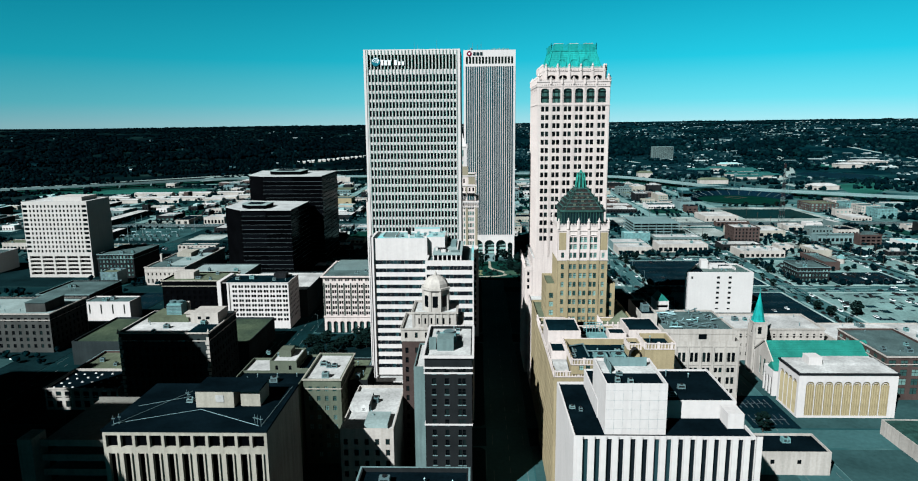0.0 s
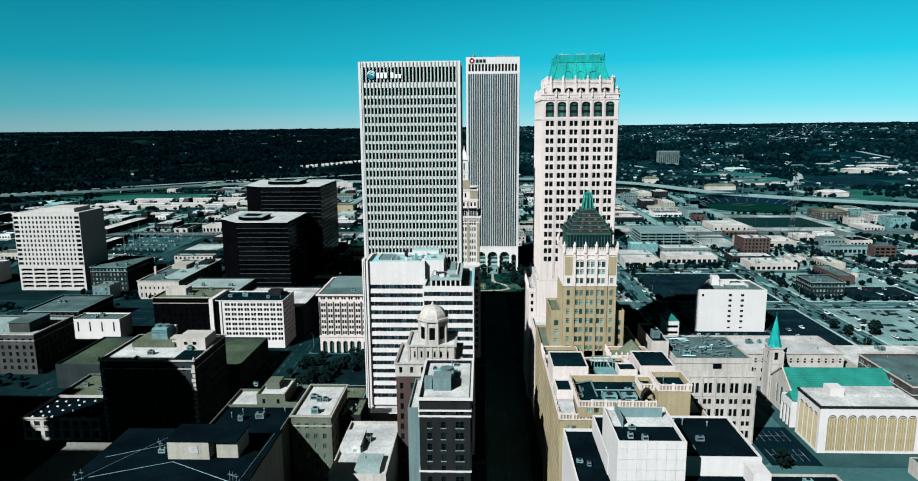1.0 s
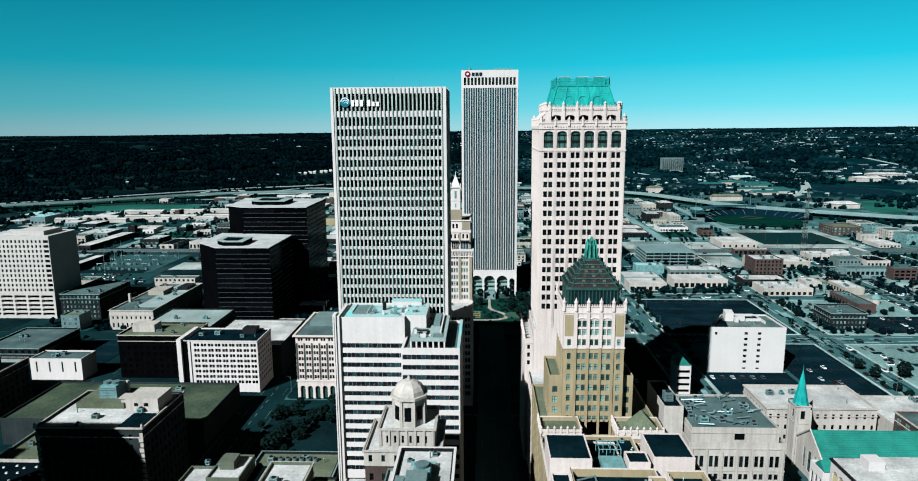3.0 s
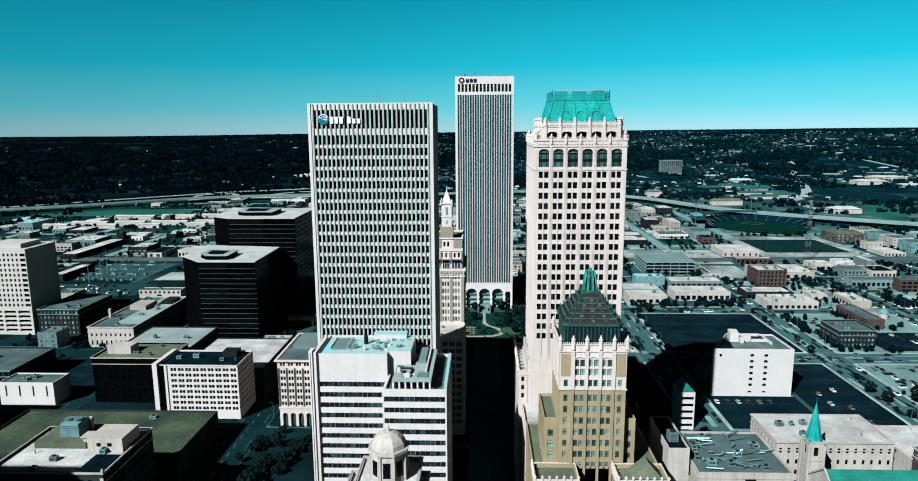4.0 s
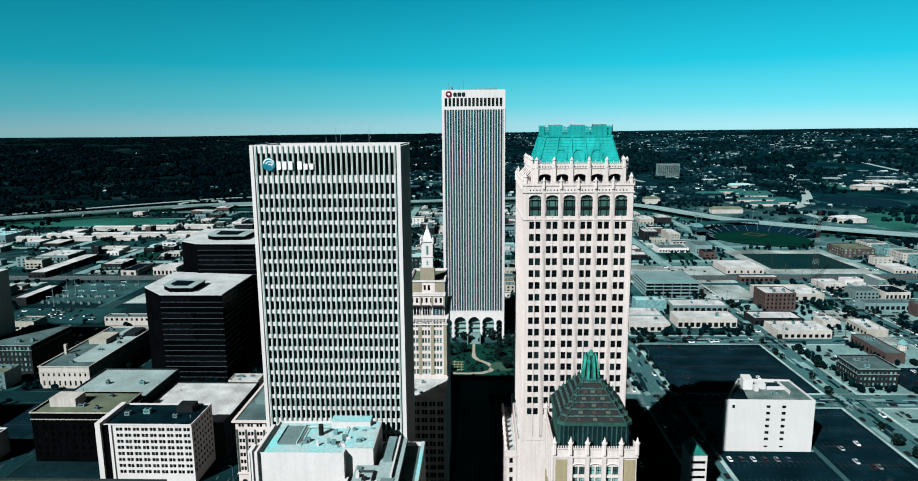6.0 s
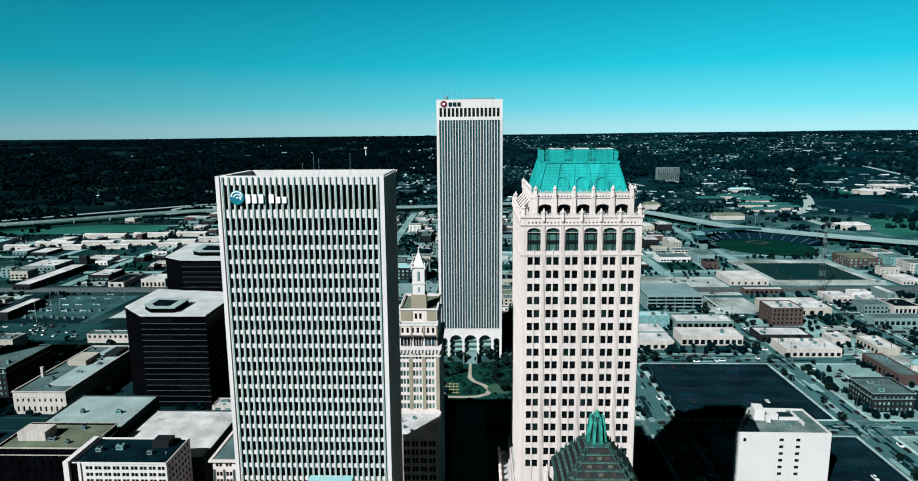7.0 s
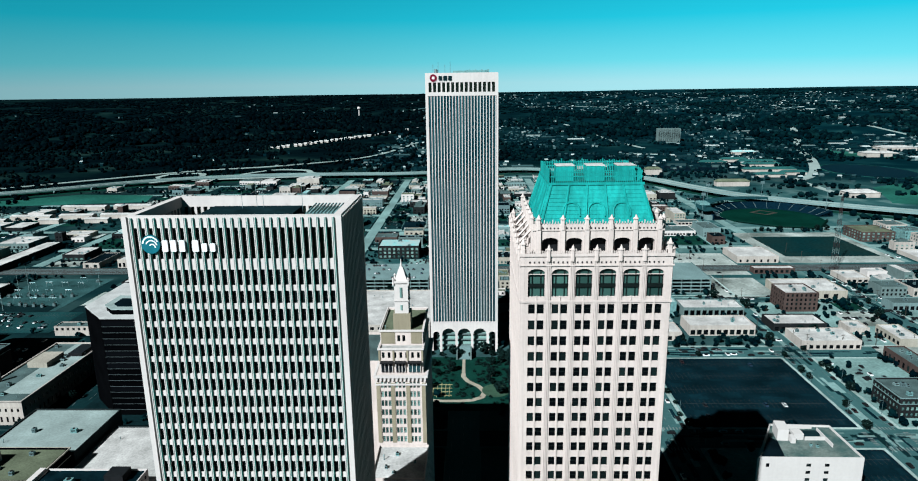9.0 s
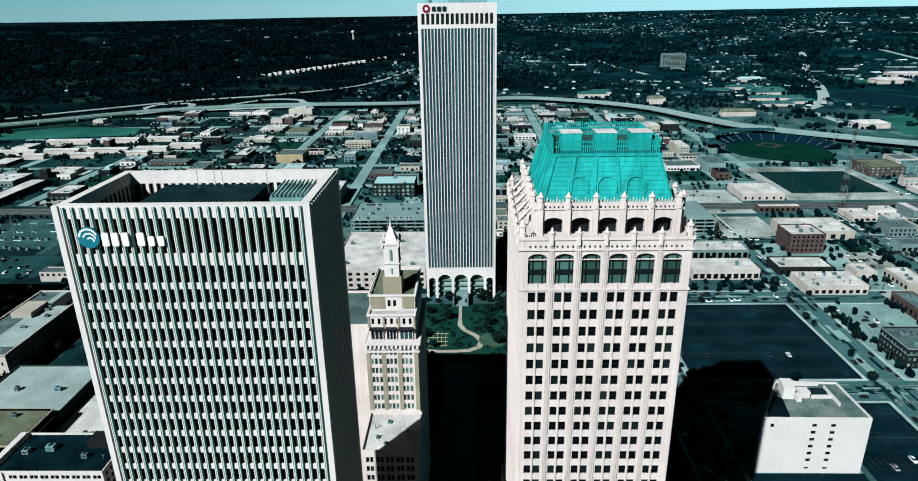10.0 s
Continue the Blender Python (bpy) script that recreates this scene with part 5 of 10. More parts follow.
def domed_building():
    t = thing("domed_building", -17, 245, 0, "red brick block with cream stone top and octagonal dome", "office building")
    x0, x1, y0, y1 = -28.0, -5.6, 231.5, 252.0
    block(t, x0, x1, y0, y1, 0, 51.5, REDBRICK, ROOFWHITE, {"W": (even(20.5, 5, 0.32), floors(5, 12, 3.8, 2.2)), "S": (even(22.4, 6, 0.32), floors(5, 12, 3.8, 2.2)), "E": (even(20.5, 5, 0.32), floors(5, 12, 3.8, 2.2))}, 0.4, 0.35, "dark", 120)
    block(t, x0 - 0.2, x1 + 0.2, y0 - 0.2, y1 + 0.2, 51.52, 56.4, CREAM, ROOFWHITE, {"W": (even(20.9, 5, 0.3), [(52.8, 55.0)]), "S": (even(22.8, 6, 0.28), [(52.8, 55.0)])}, 0.8, 0.4, "dark", 40)
    block(t, -24.2, -7.4, 234.5, 250.5, 55.6, 61.8, CREAM, ROOFWHITE, {"S": (even(16.8, 6, 0.3, 1.5), [(57.2, 59.6)]), "W": (even(16, 5, 0.3, 1.2), [(57.2, 59.6)])}, 0.6, 0.4, "dark", 40)
    part("cornice", ring(Mesh(), x0 - 0.2, x1 + 0.2, y0 - 0.2, y1 + 0.2, 56.1, 56.6, 0.4), CREAM, t)
    part("cornice", ring(Mesh(), -24.2, -7.4, 234.5, 250.5, 61.4, 62.0, 0.5), CREAM, t)
    for i in range(7):
        u = -23.6 + i * 2.6
        part("pilaster", Mesh().box(u - 0.3, u + 0.3, 234.2, 234.497, 56.6, 61.4), CREAM, t)
    cx, cy = -15.6, 241.5
    dr = Mesh().cyl(cx, cy, 61.2, 69.6, 5.2, 5.0, 8, 0, math.pi / 8).cyl(cx, cy, 69.6, 70.4, 5.9, 5.9, 8, 0, math.pi / 8)
    for i in range(8):
        a = math.pi / 8 + i * math.pi / 4
        dr.bar((cx + 5.0 * math.cos(a), cy + 5.0 * math.sin(a), 61.2), (cx + 5.0 * math.cos(a), cy + 5.0 * math.sin(a), 69.8), 0.55)
    drum = part("drum", dr, CREAM, t)
    for i in range(8):
        a = i * math.pi / 4
        c, s = math.cos(a), math.sin(a)
        px, py = cx + 4.75 * c, cy + 4.75 * s
        wd = Mesh().prism([(px + 1.0 * s - 0.05 * c, py - 1.0 * c - 0.05 * s), (px + 1.0 * s + 0.06 * c, py - 1.0 * c + 0.06 * s), (px - 1.0 * s + 0.06 * c, py + 1.0 * c + 0.06 * s), (px - 1.0 * s - 0.05 * c, py + 1.0 * c - 0.05 * s)], 63.0, 67.4)
        part("drum_window", wd, GLASS, drum)
    do = Mesh()
    for k in range(5):
        f0, f1 = k / 5, (k + 1) / 5
        do.cyl(cx, cy, 70.4 + 4.2 * math.sin(f0 * math.pi / 2), 70.4 + 4.2 * math.sin(f1 * math.pi / 2), 5.0 * math.cos(f0 * math.pi / 2), max(0.4, 5.0 * math.cos(f1 * math.pi / 2)), 8, 0, math.pi / 8)
    do.cyl(cx, cy, 74.4, 76.2, 0.7, 0.1, 8)
    part("dome", do, CREAM, t, "pale octagonal dome")


def brick_hotel():
    x0, x1, y0, y1, h = -16.9, -1.5, 200.0, 231.0, 57.6
    t = thing("brick_hotel", -9, 215, 0, "dark brick block with white stone bands and cornice", "hotel")
    cols = [(2.4, 3.7), (6.6, 7.9), (11.0, 12.1), (12.3, 13.4)]
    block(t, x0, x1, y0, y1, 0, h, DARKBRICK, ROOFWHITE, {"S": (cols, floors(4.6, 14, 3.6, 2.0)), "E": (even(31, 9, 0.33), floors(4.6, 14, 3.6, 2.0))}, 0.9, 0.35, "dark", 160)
    block(t, -21.2, -16.93, 207.0, 231.0, 0, 51.0, GREYSTONE, ROOFWHITE, {}, 0.7)
    for z0, z1, o in ((h - 0.7, h + 0.1, 0.75), (53.2, 53.7, 0.35), (51.4, 51.9, 0.3), (33.4, 33.9, 0.3)):
        part("stone_band", ring(Mesh(), x0, x1, y0, y1, z0, z1, o), WHITE, t)
    for z, _ in floors(4.6, 14, 3.6, 2.0):
        for a, b in cols:
            part("window_sill", Mesh().box(x0 + a - 0.2, x0 + b + 0.2, y0 - 0.18, y0 - 0.003, z - 0.25, z - 0.02), GREYCON, t)
    part("stair_house", Mesh().box(-13.2, -7.6, 207, 213, h - 0.9, h + 3.2).box(-16, -13.6, 208, 211.5, h - 0.9, h + 2.4), GREYSTONE, t)
    c = thing("cooling_tower", -9.5, 217, h - 0.9, "aqua metal cooling tower on a white roof", "cooling tower")
    part("casing", Mesh().frustum(-12, -7, 214.5, 219.5, h - 0.6, h + 2.0, 0.2, 0.2), METALAQ, c)
    part("fan_ring", Mesh().cyl(-9.5, 217, h + 2.0, h + 2.9, 1.7, 1.9, 14), METAL, c)
    pf = Mesh()
    for i in range(5):
        pf.bar((-13, 220.5 + i * 0.5, h + 0.3), (-6, 220.5 + i * 0.5, h + 0.3), 0.14)
    part("pipe_rack", pf, METALAQ, c)
    clutter(-15, -4, 221, 229, h - 0.9, 4, 5, 0.6)


def ribbon_white_block():
    """White block with upright window strips and a stepped dark roof."""
    x0, x1, y0, y1, h = 24.9, 71.0, 154.5, 190.0, 53.0
    t = thing("white_office_block", 48, 172, 0, "white panelled office block with upright dark window strips", "office building")
    cols = [(2.4 + 3.02 * i, 3.7 + 3.02 * i) for i in range(15)]
    me, panes = Mesh(), []
    rows = [(4.0, 20.0), (20.15, 36.2), (36.35, 52.3)]
    facade(me, panes, (x0, y0), (x1, y0), 0, h, cols, rows, 0.5)
    facade(me, [], (x1, y0), (x1, y1), 0, h)
    facade(me, [], (x1, y1), (x0, y1), 0, h)
    facade(me, [], (x0, y1), (x0, y0), 0, h)
    q = 0.5
    for a, b, c, d in (((x0, y0), (x1, y0), (x1 - q, y0 + q), (x0 + q, y0 + q)), ((x1, y0), (x1, y1), (x1 - q, y1 - q), (x1 - q, y0 + q)),
                       ((x1, y1), (x0, y1), (x0 + q, y1 - q), (x1 - q, y1 - q)), ((x0, y1), (x0, y0), (x0 + q, y0 + q), (x0 + q, y1 - q))):
        me.face([(*a, h), (*b, h), (*c, h), (*d, h)])
        me.face([(*d, h - 0.8), (*c, h - 0.8), (*c, h), (*d, h)])
    part("wall", me, WHITE, t)
    set_panes(panes, "ribbon", t, 110)
    pier = Mesh().box(-0.7, 0.7, -0.45, -0.003, 0, 48.6).data("pier", [WHITE])
    for i in range(16):
        shared("pier", pier, t, Matrix.Translation((x0 + 1.55 + 3.02 * i - 0.0, y0, 4.6)))
    part("roof", Mesh().box(x0 + q, x1 - q, y0 + q, y1 - q, h - 1.1, h - 0.7), ROOFDARK, t)
    block(t, 33.0, 71.01 - 0.6, 166.5, 189.4, h - 0.8, 57.4, WHITE, ROOFDARK, {}, 0.5)
    block(t, 33.2, 48.9, 157.0, 175.5, h - 0.82, 66.2, WHITE, ROOFDARK, {}, 1.0)
    part("white_roof_sheet", Mesh().box(33.7, 48.4, 166.5, 175.0, 65.0, 65.5), ROOFWHITE, t)
    gr = Mesh()
    for i in range(1, 7):
        gr.box(33.2 + i * 2.24 - 0.012, 33.2 + i * 2.24 + 0.012, 156.975, 156.998, 52.4, 66.1)
    for k in range(5):
        gr.box(33.3, 48.8, 156.975, 156.998, 53.9 + k * 2.6, 53.925 + k * 2.6)
        gr.box(48.902, 48.925, 157.1, 175.4, 53.9 + k * 2.6, 53.925 + k * 2.6)
    part("panel_joint", gr, GREYCON, t)
    part("plant_box", Mesh().box(66, 70.2, 160.5, 166.0, h - 0.8, 56.4), WHITE, t)
    part("steel_frame", Mesh().box(36, 47, 171.0, 171.3, 65.2, 68.0).box(36, 36.3, 166, 175, 65.2, 67.6), GREYCON, t)
    clutter(36, 46, 159.5, 165.5, 65.2, 3, 8, 0.6)
    clutter(52, 66, 170, 186, 56.9, 5, 9, 0.7)
    clutter(27, 31, 160, 186, h - 0.8, 2, 10, 0.5)


def buff_arcade_block():
    """Big buff block with white terracotta parapets, courts, and boxes on its roof."""
    t = thing("buff_brick_block", 46, 225, 0, "large buff brick block with ornate white terracotta parapets", "office building")
    rows = floors(5, 11, 3.9, 2.2)
    block(t, 26.0, 55.2, 205.6, 254.5, 0, 50.0, BUFF, ROOFTEALDARK, {"S": (pairs(29.2, 4, 1.3, 0.4), rows), "W": (even(48.9, 13, 0.36), rows)}, 1.0, 0.35, "green", 280)
    block(t, 55.23, 72.5, 206.4, 254.5, 0, 47.5, BUFF, ROOFTEALDARK, {"S": (pairs(17.2, 3, 1.3, 0.4), rows[:10]), "E": (pairs(48, 7, 1.3, 0.4), rows[:10])}, 1.2, 0.35, "green", 120)
    block(t, 31.6, 55.2, 205.2, 226.0, 49.2, 54.4, BUFF, ROOFTEALDARK, {"S": (((2.6, 4.0), (4.8, 6.2), (17.6, 18.6), (20.0, 21.0)), [(50.6, 52.4)])}, 2.0, 0.35, "green", 10, 0.6)
    block(t, 55.25, 64.9, 203.8, 214.6, 46.6, 60.4, BUFF, ROOFTEALDARK, {}, 1.6, 0.35, "dark", 10, 0.6)
    block(t, 51.0, 55.2, 208.5, 214.6, 54.0, 58.6, BUFF, ROOFTEALDARK, {}, 1.2)
    block(t, 25.9, 37.9, 226.2, 241.5, 49.2, 57.4, TERRA, ROOFTEALDARK, {}, 0.35)
    block(t, 55.6, 67.4, 228.3, 243.5, 46.6, 57.0, TERRA, ROOFTEALDARK, {}, 0.35)
    block(t, 26.2, 31.5, 216.0, 226.0, 49.2, 53.4, TERRA, ROOFTEALDARK, {}, 0.7)
    block(t, 48.2, 54.4, 226.4, 233.0, 49.2, 56.4, TERRA, ROOFTEALDARK, {}, 0.4)
    block(t, 38.2, 48.0, 236.0, 246.0, 49.2, 52.6, TERRA, ROOFTEALDARK, {}, 0.5)
    sh = Mesh().prism([(26.3, 207.0), (31.2, 207.0), (31.2, 215.4), (26.3, 215.4)], 49.1, 50.6, 0, [(26.3, 213.2), (31.2, 212.6), (31.2, 215.4), (26.3, 215.4)])
    part("white_roof_sheet", sh, ROOFWHITE, t)
    part("white_gable", Mesh().prism([(65.6, 215.0), (72.2, 215.0), (72.2, 224.0), (65.6, 224.0)], 46.4, 51.0, 0, [(68.7, 215.0), (69.1, 215.0), (69.1, 224.0), (68.7, 224.0)]), ROOFWHITE, t)

    def balustrade(x0, x1, y0, y1, z):
        tr = Mesh()
        ring(tr, x0, x1, y0, y1, z - 1.9, z - 1.6, 0.25)
        ring(tr, x0, x1, y0, y1, z - 0.1, z + 0.3, 0.3)
        for a, b, along in ((x0, x1, 0), (y0, y1, 1)):
            n = int((b - a) / 1.0)
            for i in range(n + 1):
                u = a + (b - a) * i / n
                w = 0.42 if i % 4 == 0 else 0.17
                if along == 0:
                    tr.box(u - w, u + w, y0 - 0.25, y0 - 0.004, z - 1.6, z - 0.1 + (0.75 if i % 4 == 0 else 0))
                else:
                    tr.box(x0 - 0.25, x0 - 0.004, u - w, u + w, z - 1.6, z - 0.1 + (0.75 if i % 4 == 0 else 0))
        part("terracotta_balustrade", tr, TERRA, t)

    balustrade(31.6, 55.2, 205.2, 226.0, 54.4)
    balustrade(55.25, 64.9, 203.8, 214.6, 60.4)
    balustrade(51.0, 55.2, 208.5, 214.6, 58.6)
    balustrade(26.0, 55.2, 205.6, 254.5, 50.0)
    balustrade(55.23, 72.5, 206.4, 254.5, 47.5)
    gl = Mesh().frustum(41.0, 47.8, 226.6, 233.6, 49.0, 54.6, 0.15, 0.15)
    for i in range(6):
        gl.box(40.95, 47.85, 226.45, 226.58, 49.9 + i * 0.8, 50.05 + i * 0.8)
    part("cooling_house", gl, METALAQ, t, "aqua louvred cooling house")
    fr = Mesh()
    for x in (41.2, 43.4, 45.6, 47.6):
        for y in (234.0, 239.5):
            fr.bar((x, y, 52.4), (x, y, 56.4), 0.12)
    for y in (234.0, 236.8, 239.5):
        fr.bar((41.2, y, 56.3), (47.6, y, 56.3), 0.14)
    for x in (41.2, 44.4, 47.6):
        fr.bar((x, 234.0, 56.3), (x, 239.5, 56.3), 0.14)
    part("steel_frame", fr, METALAQ, t, "aqua steel frame for roof plant")
    for (xa, ya), (xb, yb) in (((33, 222), (38.5, 224.5)), ((38.5, 224.5), (38.5, 212)), ((34, 212), (34, 220)), ((38.5, 217), (52, 217)), ((46, 210), (46, 217)), ((52, 210), (52, 222)), ((36, 209), (44, 209))):
        part("duct_run", Mesh().bar((xa, ya, 53.1), (xb, yb, 53.1), 0.3), METAL, t)
    dv = Mesh()
    for i in range(9):
        a0, a1 = math.pi * i / 9, math.pi * (i + 1) / 9
        dv.face([(52.9 + 1.9 * math.cos(a0), 206, 54.4 + 3.4 * math.sin(a0)), (52.9 + 1.9 * math.cos(a1), 206, 54.4 + 3.4 * math.sin(a1)),
                 (52.9 + 1.9 * math.cos(a1), 208.4, 54.4 + 3.4 * math.sin(a1)), (52.9 + 1.9 * math.cos(a0), 208.4, 54.4 + 3.4 * math.sin(a0))])
    part("barrel_roof_light", dv, DARKMETAL, t)
    for k in range(2):
        roof_unit(42.4 + 6.2 * k, 212.5, 52.4, 4.6, 3.4, 1.3, METALAQ)
    clutter(33, 53, 207, 224, 52.4, 9, 12, 0.6)
    clutter(57, 63, 206, 213, 58.8, 2, 13, 0.5)
    clutter(57, 70, 218, 226, 46.3, 5, 14, 0.6)
    clutter(40, 54, 246, 253, 49.0, 4, 15, 0.6)


def gothic_annex():
    x0, x1, y0, y1, h = 84.0, 119.5, 283.5, 318.0, 33.5
    t = thing("white_gothic_block", 101, 300, 0, "pale stone block with paired gothic windows and a stained roof house", "office building")
    rows = [(3.0, 6.4), (8.6, 10.8), (13.0, 16.4), (18.6, 21.0), (23.6, 28.2)]
    block(t, x0, x1, y0, y1, 0, h, CREAM, ROOFGREY, {"S": (pairs(35.5, 6, 1.5, 0.55, 1.0), rows), "E": (pairs(34.5, 6, 1.5, 0.55, 1.0), rows)}, 1.0, 0.5, "dark", 130)
    block(t, 85.0, 117.5, 285.0, 316.0, h - 1.0, 38.8, CREAM, ROOFGREY, {}, 0.8)
    part("attic_band", ring(Mesh(), 85.0, 117.5, 285.0, 316.0, 36.6, 37.0, 0.25), CREAM, t)
    part("attic_hatch", Mesh().box(101.0, 104.6, 284.8, 284.997, 34.2, 36.4), GLASS, t)
    block(t, 76.5, 83.9, 292.0, 318.0, 0, 44.0, CREAM, ROOFDARK, {}, 0.8)
    for i in range(7):
        u = x0 + 1.0 + i * 33.5 / 6
        part("stone_pier", Mesh().box(u - 0.45, u + 0.45, y0 - 0.4, y0 - 0.004, 0, 31.0), CREAM, t)
    part("stone_band", ring(Mesh(), x0, x1, y0, y1, 31.0, 31.4, 0.3), CREAM, t)
    part("stone_band", ring(Mesh(), x0, x1, y0, y1, 22.2, 22.6, 0.25), CREAM, t)
    pp = Mesh()
    r = random.Random(3)
    for i in range(34):
        x, y = r.uniform(87, 112), r.uniform(288, 314)
        pp.bar((x, y, 38.8), (x + r.uniform(-8, 8), y + r.uniform(-3, 3), 38.9 + r.uniform(0, 1.5)), 0.25)
    part("pipework", pp, METAL, t)
    clutter(87, 114, 288, 313, 38.0, 24, 21, 1.0)
    roof_unit(80, 300, 43.2, 3.5, 3.5, 3.4, METAL)


def church():
    t = thing("church", 160, 330, 0, "pale stone church with a green tiled roof and copper spire", "church")
    # nave with gabled green roof, ridge east-west
    me = Mesh()
    x0, x1, y0, y1, e, rg = 146.5, 196.0, 307.0, 329.0, 14.0, 22.0
    panes = []
    facade(me, panes, (x0, y0), (x1, y0), 0, e, even(49.5, 7, 0.3, 2), [(4, 11)], 0.5)
    facade(me, [], (x1, y0), (x1, y1), 0, e)
    facade(me, [], (x1, y1), (x0, y1), 0, e)
    facade(me, panes, (x0, y1), (x0, y0), 0, e, [(5.5, 7.5), (9.5, 12.5), (14.5, 16.5)], [(3, 12.5)], 0.5)
    ym = (y0 + y1) / 2
    me.face([(x0, y1, e), (x0, y0, e), (x0, ym, rg)])
    me.face([(x1, y0, e), (x1, y1, e), (x1, ym, rg)])
    part("wall", me, CREAM, t)
    set_panes(panes, "green", t, 40)
    rf = Mesh()
    rf.prism([(x0 - 0.4, y0 - 0.8), (x1, y0 - 0.8), (x1, ym), (x0 - 0.4, ym)], e, e + 0.35, 0)
    rf.v, rf.f, rf.m = [], [], []
    for a, s in ((y0 - 0.8, 1), (y1 + 0.8, -1)):
        pts = [(x0 - 0.4, a, e - 0.3), (x1 + 0.3, a, e - 0.3), (x1 + 0.3, ym, rg + 0.3), (x0 - 0.4, ym, rg + 0.3)]
        rf.face(pts if s > 0 else pts[::-1])
        low = [(p[0], p[1], p[2] - 0.3) for p in pts]
        rf.face(low[::-1] if s > 0 else low)
    roof = part("roof", rf, ROOFTEAL, t, "green tiled gable roof")
    st = Mesh()
    for k in range(14):
        f = (k + 0.5) / 14
        yy, zz = y0 - 0.8 + (ym - y0 + 0.8) * f, e - 0.3 + (rg - e + 0.6) * f
        st.box(x0 - 0.4, x1 + 0.3, yy, yy + 0.12, zz + 0.02, zz + 0.12)
    part("tile_course", st, ROOFTEAL, roof)
    part("gable_coping", Mesh().bar((x0 - 0.5, y0 - 0.9, e - 0.2), (x0 - 0.5, ym, rg + 0.6), 0.4).bar((x0 - 0.5, y1 + 0.9, e - 0.2), (x0 - 0.5, ym, rg + 0.6), 0.4), CREAM, t)
    # tower and spire
    tx, ty, s = 148.3, 332.5, 3.1
    tw, tp = Mesh(), []
    for a, b in (((tx - s, ty - s), (tx + s, ty - s)), ((tx + s, ty - s), (tx + s, ty + s)), ((tx - s, ty + s), (tx - s, ty - s))):
        facade(tw, tp, a, b, 0, 28.0, [(2.1, 4.1)], [(21.5, 25.5)], 0.6)
    facade(tw, [], (tx + s, ty + s), (tx - s, ty + s), 0, 28)
    ring(tw, tx - s, tx + s, ty - s, ty + s, 19.6, 20.0, 0.3)
    ring(tw, tx - s, tx + s, ty - s, ty + s, 27.4, 28.1, 0.35)
    for i in (-1, 1):
        for k in (-1, 1):
            tw.box(tx + i * s - 0.5, tx + i * s + 0.5, ty + k * s - 0.5, ty + k * s + 0.5, 0, 26.0)
    part("tower", tw, CREAM, t)
    set_panes(tp, "dark", t, 10, "belfry_louvre")
    sp = Mesh().cyl(tx, ty, 28.0, 29.2, 3.5, 3.0, 8, 0, math.pi / 8).cyl(tx, ty, 29.2, 43.5, 3.0, 0.12, 8, 0, math.pi / 8)
    for k in range(8):
        rr = 3.0 * (1 - k / 8.6)
        sp.cyl(tx, ty, 29.4 + k * 1.65, 29.55 + k * 1.65, rr + 0.06, rr + 0.02, 8, 0, math.pi / 8)
    sp.bar((tx, ty, 43), (tx, ty, 46), 0.07)
    part("spire", sp, COPPER, t, "slim green copper spire")
    # west porch
    po = Mesh()
    arch_wall(po, (143.0, 310), (143.0, 300), 0, 13.0, [(0.8, 2.8), (4.0, 6.0), (7.2, 9.2)], 8.5, 0.6)
    facade(po, [], (143.0, 300), (147.5, 300), 0, 13)
    facade(po, [], (147.5, 310), (143.0, 310), 0, 13)
    po.face([(143, 300, 13), (147.5, 300, 13), (147.5, 310, 13), (143, 310, 13)])
    part("porch", po, WHITE, t)
    part("porch_door", Mesh().box(143.65, 143.9, 300.6, 309.6, 0, 11.5), DARKMETAL, t)
    part("side_gable_roof", Mesh().prism([(143.2, 299.5), (152, 299.5), (152, 307), (143.2, 307)], 13.2, 16.5, 0, [(143.2, 303), (152, 303), (152, 303.4), (143.2, 303.4)]), ROOFTEAL, t)


def parish_house():
    simple("parish_house", 141.0, 192.0, 348.0, 376.0, 18.6, CREAM, ROOFWHITE, "cream stone parish building with small arched windows and white roof",
           {"S": (even(51, 14, 0.34), [(3, 5.2), (8, 10.2), (13.2, 15.6)]), "W": (even(28, 8, 0.34), [(3, 5.2), (8, 10.2), (13.2, 15.6)])}, "dark", 0.9, CREAM, 8, 41)


